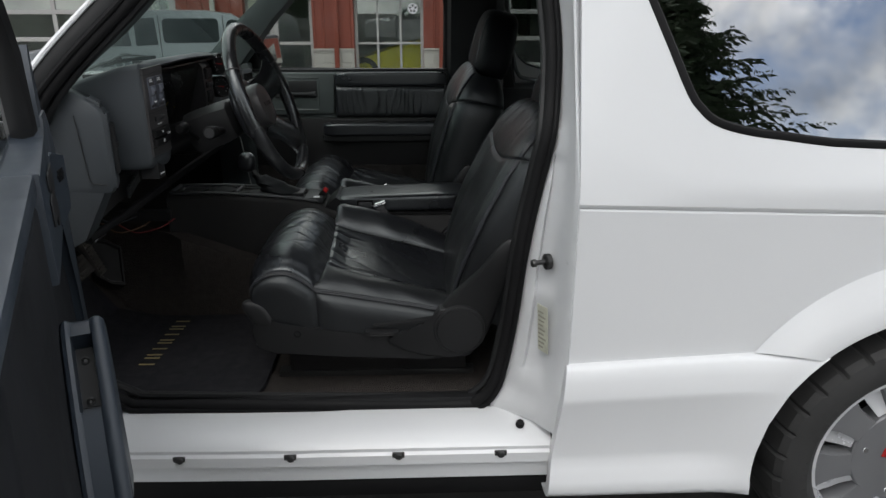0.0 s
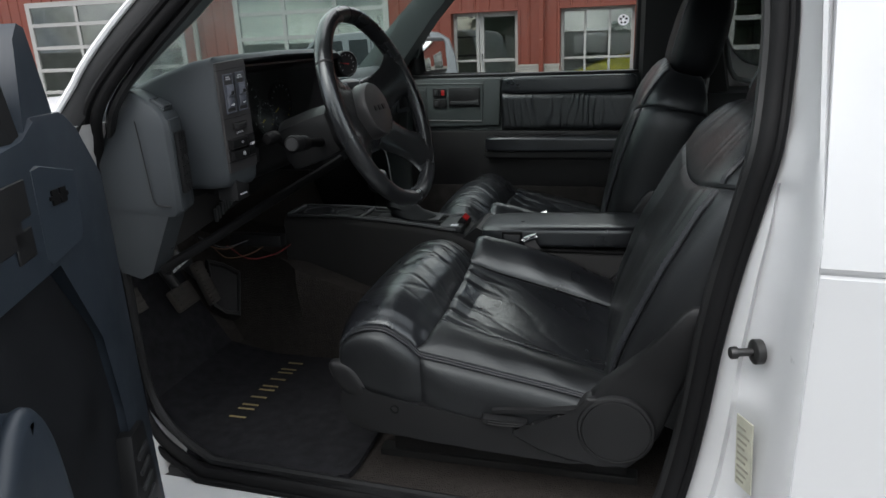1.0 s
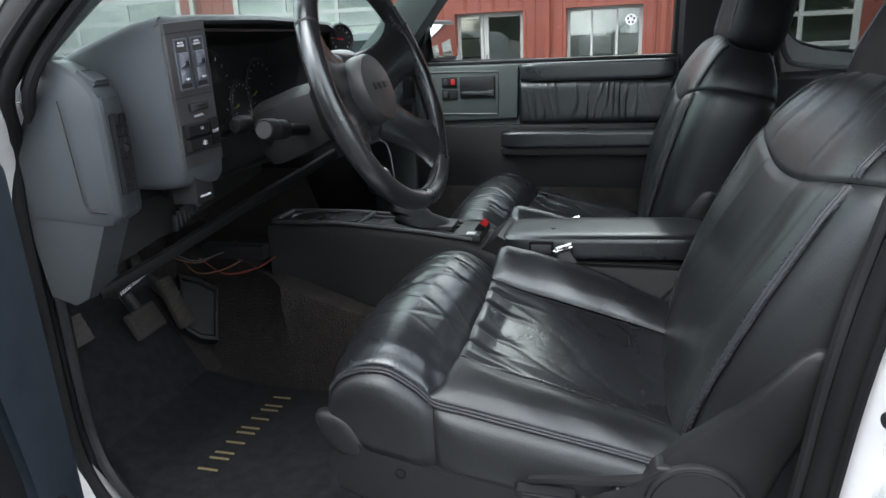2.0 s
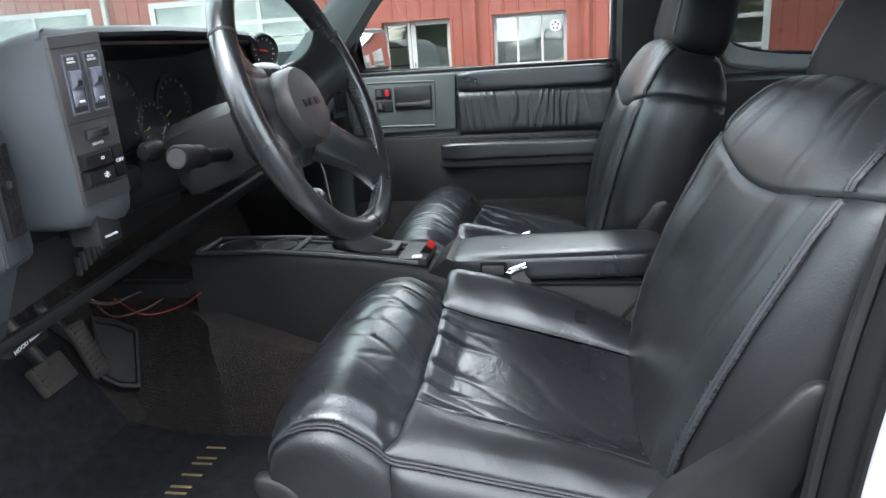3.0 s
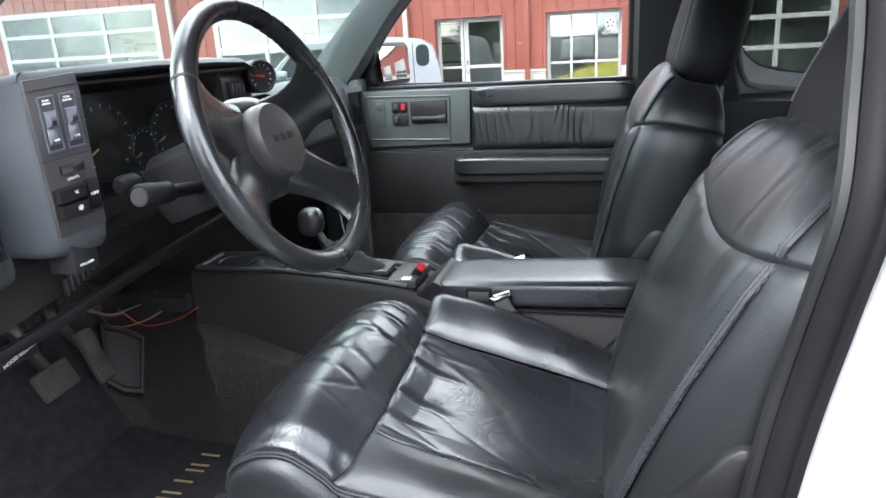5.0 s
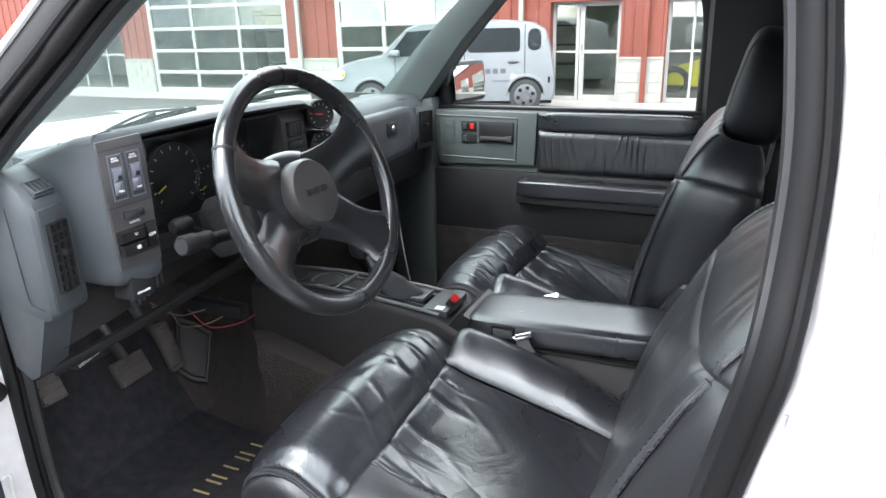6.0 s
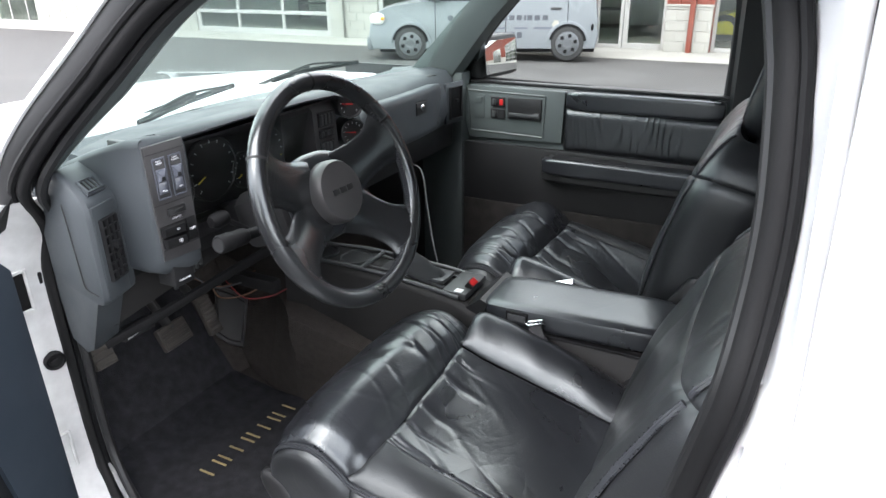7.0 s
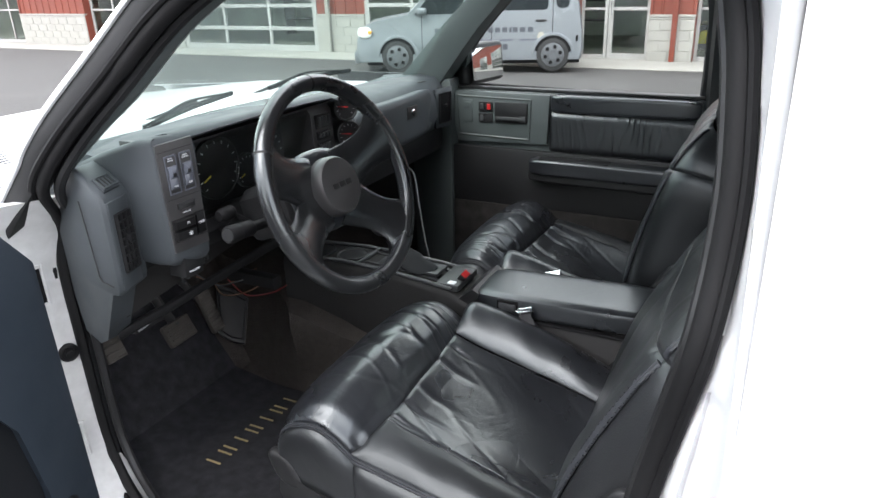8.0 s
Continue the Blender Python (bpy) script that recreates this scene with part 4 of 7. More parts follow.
    def gathers(a, f, de):
        k = math.exp(-((a - 0.44) / 0.17) ** 2) * math.exp(-((f * out + 0.16) / 0.30) ** 2)
        crease = -0.0036 * k * max(0.0, math.sin(f * 66 + 10 * a + 1.5 * math.sin(a * 12) + 1.6 * math.sin(f * 17))) ** 10 - 0.0030 * k * max(0.0, math.sin(f * 43 - 8 * a + 2.0 * math.sin(a * 9 + f * 8))) ** 16
        return crease + 0.0009 * k * math.sin(f * 23 + 5 * a) + 0.0016 * math.exp(-de / 0.03) * math.sin(f * 40) * (1 if a > 0.4 else 0) + 0.003 * min(1.0, de / 0.04)

    def sit(a, f, de):
        near = math.exp(-((a - 0.635) / 0.062) ** 2)
        return -0.0050 * max(0.0, math.sin(f * 62 + 6 * a + 1.3 * math.sin(f * 13))) ** 4 * near + 0.0012 * near * math.sin(f * 31 + 3 * a) + 0.0007 * math.sin(a * 19 + f * 7) - 0.0012 * max(0.0, math.sin(a * 41 + f * 33 + 2 * math.sin(f * 9))) ** 10

    panel("thigh_roll", roll_form, 0.0, 0.600, -0.6425, 0.6425, 64, 220, HIDE_ROLL, 0.004, 0.010, fold=gathers)
    panel("cushion", rear_form, 0.600, 1.0, -0.264, 0.264, 64, 72, HIDE_FOLD, 0.004, 0.008, fold=sit)
    for sgn in (1, -1):
        lo, hi = (0.264, 0.6425) if sgn > 0 else (-0.6425, -0.264)
        panel("side_bolster", rear_form, 0.600, 1.0, lo, hi, 48, 48, HIDE_BACK if sgn * out > 0 else HIDE, 0.004 if sgn * out > 0 else 0.0015, 0.008, fold=lambda a, f, de: 0.002 * min(1.0, de / 0.03) + 0.0006 * math.sin(a * 50 + f * 20))
        lo, hi = (0.645, 1.25) if sgn > 0 else (-1.25, -0.645)
        panel("side_skirt", cushion_form, 0.600, 1.0, lo, hi, 24, 12, HIDE_BACK, fold=lambda a, f, de: 0.008 * min(1.0, de / 0.04))
        panel("side_skirt", cushion_form, 0.0, 0.600, lo, hi, 24, 12, HIDE_BACK, fold=lambda a, f, de: 0.008 * min(1.0, de / 0.04))
        bm = bmesh.new()
        for o in (-0.010, 0.010):
            tube(bm, [cushion_form(0.14 + 0.86 * i / 60, sgn * (0.643 + o)) for i in range(61)], 0.0023, 6)
        for ff in (0.622, 0.664):
            stitches(bm, [cushion_form(0.14 + 0.86 * i / 60, sgn * ff) for i in range(61)], 0.0066, 0.0014)
        part("seam", bm, SEAM, seat, "double-stitched seam")
    bm = bmesh.new()
    box(bm, (-0.06, yc - 0.22, 0.42), (0.30, yc + 0.22, 0.475), 0.02)
    part("cushion_core", bm, BLACKP, seat)

    # backrest, in its own leaning frame
    T = Matrix.Translation((hinge[0], yc, hinge[1])) @ Matrix.Rotation(radians(lean), 4, "Y")
    W = lambda w: out * w
    SHAPE = smooth_path(((-0.06, 0.232, 0.096), (0.0, 0.248, 0.108), (0.10, 0.268, 0.124), (0.22, 0.281, 0.127), (0.32, 0.285, 0.118), (0.38, 0.282, 0.108),
                         (0.43, 0.270, 0.094), (0.48, 0.246, 0.072), (0.505, 0.228, 0.052), (0.53, 0.205, 0.03)), 6)
    HALF, DEEP = [(q.x, q.y) for q in SHAPE], [(q.x, q.z) for q in SHAPE]
    DIP = [(q.x, q.y) for q in smooth_path(((-0.06, 0, 0), (0, 0, 0), (0.2, 0.006, 0), (0.34, 0.044, 0), (0.376, 0.052, 0), (0.43, 0.026, 0), (0.505, -0.024, 0)), 6)]

    def back_form(t, f):
        ph = f * radians(112)
        hw, dp = lerp(HALF, t), lerp(DEEP, t)
        w = spow(math.sin(ph), 0.60)
        c = spow(math.cos(ph), 0.50)
        x = 0.075 - dp * c
        low = max(0.0, min(1.0, (0.43 - t) / 0.16))
        x += (0.007 + 0.011 * low * low * (3 - 2 * low)) * math.exp(-(w / 0.62) ** 6)
        z = t + (w * w - 0.4) * lerp(DIP, t)
        return T @ Vector((x, hw * w, z))

    def long_folds(t, f, de):
        """Gathers that fan down from the headrest, and two long soft ridges."""
        k = max(0.0, (t - 0.385) / 0.12)
        fan = max(0.0, math.sin(f * 40 / (1.25 - 0.5 * k) + 1.1 * math.sin(f * 9))) ** 8
        off = -0.0032 * fan * k ** 1.4 * math.exp(-(f / 0.42) ** 4)
        for f0, slope in ((0.10, 0.5), (-0.14, 0.35), (0.27, 0.6)):
            off += 0.0016 * math.exp(-((f - f0 + slope * (t - 0.44)) / 0.012) ** 2) * min(1.0, de / 0.02)
        return off + 0.001 * min(1.0, de / 0.04)

    panel("back_insert", back_form, -0.045, 0.376, -0.44, 0.44, 48, 72, HIDE_BACK, fold=lambda t, f, de: 0.0018 * math.sin(t * 26 + 9 * f) + 0.0022 * math.sin(f * 21 + 4 * t) * min(1.0, de / 0.05) - 0.002 * max(0.0, math.sin(f * 30 + 14 * t)) ** 10)
    for sgn in (1, -1):
        lo, hi = (0.44, 1.0) if sgn > 0 else (-1.0, -0.44)
        panel("back_bolster", back_form, 0.0, 0.376, lo, hi, 36, 32, HIDE_BACK, fold=lambda t, f, de: 0.004 * min(1.0, de / 0.05))
        for t0, t1 in ((0.03, 0.370), (0.382, 0.495)):
            bm = bmesh.new()

            def on_back(i, o, lift):
                t = t0 + (t1 - t0) * i / 40
                p = back_form(t, sgn * (lerp([(0, 0.415), (0.2, 0.44), (0.37, 0.455), (0.5, 0.50)], t) + o))
                ff = sgn * (lerp([(0, 0.415), (0.2, 0.44), (0.37, 0.455), (0.5, 0.50)], t) + o)
                d = (back_form(t + 0.004, ff) - p).cross(back_form(t, ff + 0.004) - p).normalized()
                if d.dot(p - T @ Vector((0.10, 0, t))) < 0:
                    d = -d
                return p + d * lift * min(1.0, i / 4, (40 - i) / 4)

            for o in (-0.009, 0.009):
                tube(bm, [on_back(i, o, 0.0030) for i in range(41)], 0.0034, 6)
            part("seam", bm, SEAM, seat, "double-stitched seam")
            bm = bmesh.new()
            for o in (-0.022, 0.022):
                stitches(bm, [on_back(i, o, 0.0042) for i in range(41)], 0.0105, 0.0021)
            part("stitching", bm, SEAM, seat)
    panel("shoulder_panel", back_form, 0.376, 0.505, -1.0, 1.0, 30, 150, HIDE_BACK, 0.0032, 0.007, fold=long_folds)
    bm = bmesh.new()
    def head(p):
        t = (p.z - 0.47) / 0.25
        return T @ Vector((p.x + 0.006 * t - 0.030, p.y * (1.06 - 0.40 * max(0, t) ** 2.2), p.z))
    rbox(bm, (0.114, 0, rest[0]), (0.062, 0.182, rest[1]), 4.2, 20, head)
    part("headrest", bm, HIDE_DULL, seat)
    for sgn in (1, -1):
        bm = bmesh.new()
        zs = [rest[0] + rest[1] * (-0.55 + 1.3 * i / 20) for i in range(21)]
        line = [head(Vector((0.1135 - 0.062 * max(0.02, 1 - (0.140 / 0.182) ** 4.2 - (abs(z - rest[0]) / rest[1]) ** 4.2) ** (1 / 4.2), sgn * 0.140, z))) for z in zs]
        tube(bm, line, 0.0025, 6)
        part("headrest_seam", bm, THREAD, seat)
    bm = bmesh.new()
    rbox(bm, (0.098, 0, 0.24), (0.045, 0.235, 0.27), 7, 10, lambda p: T @ Vector((p.x, p.y * (1 - 0.4 * max(0, p.z - 0.36) / 0.15), p.z)))
    part("back_shell", bm, HIDE, seat)

    # base: plastic side cover, recliner cover, lever, rails
    for sgn in (1, -1):
        bm = bmesh.new()
        a, b = Y(sgn * 0.222), Y(sgn * 0.264)
        prof = [(-0.112, 0.500), (-0.106, 0.548), (-0.094, 0.556), (-0.078, 0.540), (-0.050, 0.524), (0.04, 0.511), (0.20, 0.489), (0.30, 0.470), (0.34, 0.45), (0.36, 0.432), (0.30, 0.428), (0.16, 0.434), (0.05, 0.441), (-0.06, 0.447), (-0.100, 0.462)]
        prism(bm, prof, lambda u, v: (u, a, v), (0, b - a, 0))
        bmesh.ops.bevel(bm, geom=list(bm.edges), offset=0.005, segments=2, profile=0.6, affect="EDGES", clamp_overlap=True)
        part("side_cover", bm, BLACKP, seat)
        bm = bmesh.new()
        turned(bm, (-0.006, b, 0.499), (0, out * sgn, 0), [(0.0085, -0.002), (0.0085, 0.0012), (0.006, 0.0016), (0.005, -0.003), (0, -0.003)], 14)
        part("screw_cap", bm, RUBBER, seat)
        bm = bmesh.new()
        foot_ = [(0.206, 0.476), (0.207, 0.490), (0.232, 0.494), (0.240, 0.503), (0.270, 0.510), (0.283, 0.524), (0.305, 0.527), (0.330, 0.560), (0.40, 0.56), (0.43, 0.47), (0.40, 0.436), (0.355, 0.434), (0.30, 0.438), (0.25, 0.452)]
        prism(bm, foot_, lambda u, v: (u, Y(sgn * 0.240), v), (0, out * sgn * 0.030, 0))
        bmesh.ops.bevel(bm, geom=list(bm.edges), offset=0.005, segments=3, profile=0.6, affect="EDGES", clamp_overlap=True)
        cover = part("recliner_cover", bm, BLACKP, seat)
        # the blade that runs up the side of the backrest from the pivot
        bm = bmesh.new()
        rings = []
        for s, wide in ((-0.062, 0.030), (-0.050, 0.042), (-0.02, 0.060), (0.02, 0.064), (0.06, 0.057), (0.10, 0.046), (0.15, 0.036), (0.20, 0.030), (0.238, 0.024), (0.252, 0.018), (0.259, 0.008)):
            cx, cz = 0.380 + s * 0.466 + (lean - 22) * 0.012 * max(0.0, s), 0.506 + s * 0.885
            face = 0.264 + 0.030 * max(0.0, min(1.0, (s - 0.05) / 0.12))
            rings.append([(cx + 0.885 * k * wide, Y(sgn * h), cz - 0.466 * k * wide) for k, h in ((-1, face - 0.03), (-1, face - 0.006), (-0.94, face - 0.002), (-0.82, face), (0.82, face), (0.94, face - 0.002), (1, face - 0.006), (1, face - 0.03))])
        loft(bm, rings)
        part("recliner_blade", bm, BLACKP, cover, crease=50)
        bm = bmesh.new()
        turned(bm, (0.378, Y(sgn * 0.262), 0.506), (0, out * sgn, 0), [(0.0625, -0.01), (0.0625, 0.009), (0.0605, 0.012), (0.0565, 0.013), (0.0555, 0.0110), (0.0545, 0.0110), (0.0535, 0.0128), (0, 0.0135)], 48)
        part("round_cap", bm, BLACKP, cover)
    bm = bmesh.new()
    loft(bm, [[(x, Y(0.264 + o), z0), (x, Y(0.276 + o), z0 + 0.002), (x, Y(0.278 + o), z1 - 0.003), (x, Y(0.264 + o), z1)] for x, z0, z1, o in ((0.153, 0.499, 0.506, -0.004), (0.158, 0.494, 0.510, 0.0), (0.19, 0.493, 0.511, 0.002), (0.222, 0.495, 0.509, 0.0), (0.232, 0.499, 0.507, -0.006))])
    lever = part("recliner_lever", bm, BLACKP, seat)
    for z in (0.499, 0.5035):
        bm = bmesh.new()
        tube(bm, [(0.166, Y(0.2785), z), (0.19, Y(0.2800), z), (0.218, Y(0.2785), z)], 0.0012, 6)
        part("grip_rib", bm, BLACKP, lever)
    bm = bmesh.new()
    loft(bm, [[(x, Y(0.258), z), (x, Y(0.270), z + 0.001), (x, Y(0.270), z + 0.008), (x, Y(0.258), z + 0.010)] for x, z in ((0.172, 0.512), (0.20, 0.517), (0.25, 0.521), (0.30, 0.527), (0.315, 0.530))])
    part("lever_arm", bm, BLACKP, lever)
    bm = bmesh.new()
    rbox(bm, (-0.080, Y(0.252), 0.548), (0.028, 0.016, 0.034), 3, 8, lambda p: Vector((p.x + (p.z - 0.52) * -0.5, p.y, p.z)))
    part("front_cap", bm, BLACKP, seat)
    for w in (-0.15, 0.15):
        bm = bmesh.new()
        box(bm, (-0.08, Y(w) - 0.016, 0.324), (0.42, Y(w) + 0.016, 0.345), 0.003)
        box(bm, (-0.05, Y(w) - 0.010, 0.345), (0.40, Y(w) + 0.010, 0.43), 0.003)
        part("rail", bm, DARKSTEEL, seat)
    bm = bmesh.new()
    box(bm, (-0.06, yc - 0.20, 0.41), (0.34, yc + 0.20, 0.45), 0.01)
    part("seat_pan", bm, BLACKP, seat)
    return seat


car_seat(-0.372, 22.0, (0.372, 0.540), -1, "black leather driver bucket seat with stitched bolsters and creased cushion", "driver_seat")
pseat = car_seat(0.352, 13.0, (0.350, 0.550), 1, "black leather passenger bucket seat beside the centre console", "passenger_seat", (0.582, 0.114))
pseat.location += Vector((-0.02, 0, 0.012))

# ---- dashboard ----
dash = thing("dashboard", (-0.5, 0, 0.75), "slate grey moulded dashboard with black instrument recess", "dashboard")
# main body across the car: profile lofted from side to side
bm = bmesh.new()
rings = []
for y, bulge in ((-0.600, -0.02), (-0.58, 0.0), (-0.45, 0.0), (-0.20, 0.0), (-0.05, 0.0), (0.10, 0.005), (0.30, 0.012), (0.50, 0.008), (0.62, -0.005), (0.672, -0.03)):
    q = 1.0 if y < -0.1 else max(0.0, 1 - (y + 0.1) / 0.2)
    face = -0.375 - 0.03 * q + bulge
    top = 1.072 - 0.027 * (1 - q)
    low = 0.86 + 0.02 * (1 - q)
    front = -0.74 + 0.14 * (y / 0.672) ** 2
    rings.append([(front, y, 1.012), (-0.60 + bulge, y, top - 0.012), (-0.46 + bulge, y, top), (-0.405 + bulge, y, top - 0.006), (face - 0.010, y, top - 0.030),
                  (face, y, top - 0.06), (face + 0.004, y, low + 0.05), (face - 0.012, y, low + 0.008), (face - 0.04, y, low), (-0.60, y, low - 0.02), (front, y, low)])
loft(bm, rings)
body = part("dash_body", bm, DASH, dash, crease=60)


# instrument hood: a shell with a deep recess
bm = bmesh.new()
rings = []
for y, dz in ((-0.575, 0.0), (-0.548, 0.001), (-0.40, 0.004), (-0.24, 0.002), (-0.150, -0.002), (-0.122, -0.012), (-0.112, -0.035)):
    zt = 1.116 + dz
    back = 0.024 * max(0.0, min(1.0, (-0.545 - y) / 0.04)) if y < -0.545 else 0.0
    rings.append([(x - (back if x > -0.30 else 0.0), v, z) for x, v, z in ((-0.56, y, 1.022 + dz), (-0.50, y, zt - 0.062), (-0.42, y, zt - 0.032), (-0.34, y, zt - 0.008), (-0.287, y, zt), (-0.275, y, zt - 0.003), (-0.271, y, zt - 0.008),
                  (-0.274, y, zt - 0.012), (-0.285, y, zt - 0.0135), (-0.37, y, zt - 0.030), (-0.42, y, 1.02 + dz), (-0.54, y, 0.96 + dz))])
loft(bm, rings)
part("instrument_hood", bm, DASH, dash, crease=50)
bm = bmesh.new()
sheet(bm, [[(x, y, z) for x, z in ((-0.279, 1.099), (-0.33, 1.092), (-0.375, 1.081))] for y in (-0.546, -0.4, -0.25, -0.14)], (0, 0, -0.004))
part("hood_liner", bm, DIAL, dash)
# left end of the dashboard: the switch pod under the end of the hood
bm = bmesh.new()
ROOF = ((-0.287, 1.1165), (-0.34, 1.1085), (-0.42, 1.0845), (-0.50, 1.0545), (-0.56, 1.0225))
rings = []
for y, d in ((-0.6135, 0.011), (-0.6125, 0.007), (-0.610, 0.003), (-0.605, 0.0005), (-0.598, 0.0), (-0.575, 0.0), (-0.552, 0.0), (-0.547, 0.002), (-0.545, 0.006)):
    face = -0.294 + 0.019 * max(0.0, min(1.0, (y + 0.612) / 0.062)) - d * 0.8
    rings.append([(-0.56, y, 0.892 + d), (-0.335, y, 0.888 + d), (face - 0.010, y, 0.892 + d), (face - 0.002, y, 0.902 + d), (face, y, 0.918), (face + 0.002, y, 1.090), (face, y, 1.104 - d), (face - 0.006, y, 1.1125 - d)] + [(x - 0.012, y, z - 0.0015 - d) for x, z in ROOF[:1]] + [(x, y, z - d) for x, z in ROOF[1:]])
loft(bm, rings)
part("switch_pod", bm, DASH, dash, crease=40)
# the vent block beside it
bm = bmesh.new()
rings = []
for z, k in ((0.856, 0.010), (0.862, 0.003), (0.872, 0.0), (0.90, 0.0), (1.00, 0.0), (1.018, 0.002), (1.030, 0.010), (1.042, 0.024), (1.054, 0.044), (1.062, 0.060), (1.067, 0.074)):
    b = k * 0.22
    back = min(z, 1.036)
    rings.append([(-0.53, -0.646 + b, back), (-0.366 - k, -0.683 + b, z), (-0.356 - k, -0.682 + b, z), (-0.351 - k, -0.676 + b, z), (-0.373 - k, -0.608, z), (-0.53, -0.608, back)])
loft(bm, rings)
part("dash_end", bm, DASH, dash, crease=42)


def pod_at(u, v, lift=0.0):
    """A place on the switch panel: u across (0 to 1), v up (0 to 1)."""
    y0, y1 = -0.610 - 0.006 * v, -0.549 - 0.005 * v
    return Vector((-0.2925 + 0.019 * u + 0.002 * v + lift, y0 + (y1 - y0) * u, 0.918 + 0.176 * v + 0.006 * u))


def plate(bm, u0, u1, v0, v1, th=0.004, bev=0.0012, lift=0.0, at=pod_at):
    a = [at(u0, v0, lift), at(u1, v0, lift), at(u1, v1, lift), at(u0, v1, lift)]
    n = (a[1] - a[0]).cross(a[3] - a[0]).normalized()
    if n.x < 0:
        n = -n
    rings = [a, [p + n * th * 0.7 for p in a]]
    c = sum(a, Vector()) / 4
    rings.append([c + (p - c) * (1 - bev / max(1e-4, (p - c).length) * 2) + n * th for p in a])
    rings[0] = [p - n * 0.004 for p in a]
    loft(bm, rings)
    return n


def flat_words(name, body, size, u, v, material, parent, lift=0.006, at=pod_at):
    p, px, pz = at(u, v), at(u + 0.1, v), at(u, v + 0.1)
    e, w = (px - p).normalized(), (pz - p).normalized()
    n = e.cross(w).normalized()
    w = n.cross(e)
    m = Matrix.Translation(p + n * lift) @ Matrix((e, w, n)).transposed().to_4x4()
    return words(name, body, size, m, material, parent)


bm = bmesh.new()
plate(bm, 0.02, 1.0, 0.0, 1.06, 0.0022)
panel = part("switch_panel", bm, BEZEL, dash)
for v0 in (0.525, 0.10, 0.985):
    bm = bmesh.new()
    plate(bm, 0.02, 1.0, v0, v0 + 0.006, 0.0026, 0.0004)
    part("panel_joint", bm, BLACKP, panel)
for k, (u0, txt) in enumerate(((0.17, "REAR\nWIPER"), (0.57, "REAR\nDEFOG"))):
    bm = bmesh.new()
    plate(bm, u0, u0 + 0.31, 0.575, 0.945, 0.0038)
    sw = part("rocker_switch", bm, BEZEL, panel)
    for u1, u2, v1, v2 in ((0.0, 0.02, 0.575, 0.945), (0.29, 0.31, 0.575, 0.945), (0.0, 0.31, 0.575, 0.588), (0.0, 0.31, 0.932, 0.945)):
        bm = bmesh.new()
        plate(bm, u0 + u1, u0 + u2, v1, v2, 0.0055, 0.0004)
        part("switch_rim", bm, SWITCHBLUE, sw)
    for v1, v2, th in ((0.735, 0.845, 0.0125), (0.625, 0.735, 0.0085)):
        bm = bmesh.new()
        plate(bm, u0 + 0.045, u0 + 0.265, v1, v2, th, 0.0035)
        part("rocker_button", bm, SWITCHBLUE, sw, "pale blue-grey rocker button")
    bm = bmesh.new()
    plate(bm, u0 + 0.10, u0 + 0.21, 0.750, 0.790, 0.0128, 0.0005)
    part("rocker_mark", bm, BLACKP, panel)
    flat_words("lettering", txt, 0.0036, u0 + 0.155, 0.905, WHITEINK, panel, 0.0042)
    flat_words("lettering", "ON", 0.0042, u0 + 0.16, 0.655, WHITEINK, panel, 0.0090)
bm = bmesh.new()
plate(bm, 0.30, 0.75, 0.415, 0.475, 0.010, 0.003)
part("dimmer_wheel", bm, BLACKP, panel)
flat_words("lettering", "LIGHTS", 0.0046, 0.52, 0.375, WHITEINK, panel, 0.0028)
for v0 in (0.235, 0.125):
    bm = bmesh.new()
    plate(bm, 0.06, 0.68, v0, v0 + 0.095, 0.012, 0.002)
    part("light_button", bm, GLOSSP, panel)
bm = bmesh.new()
plate(bm, 0.70, 0.95, 0.125, 0.335, 0.008, 0.002)
part("off_button", bm, GLOSSP, panel)
flat_words("lettering", "OFF", 0.0062, 0.825, 0.235, WHITEINK, panel, 0.0085)
flat_words("lettering", "*", 0.017, 0.46, 0.155, WHITEINK, panel, 0.0125)
flat_words("lettering", "=", 0.009, 0.44, 0.285, WHITEINK, panel, 0.0125)
bm = bmesh.new()
box(bm, (-0.330, -0.597, 0.866), (-0.290, -0.556, 0.906), 0.003)
fog = part("fog_lamp_switch", bm, BLACKP, dash)
fm = Matrix.Translation((-0.2895, -0.577, 0.876)) @ Matrix(((0, 0, 1), (1, 0, 0), (0, 1, 0))).to_4x4()
words("lettering", "FOG LAMPS", 0.0046, fm, WHITEINK, fog)
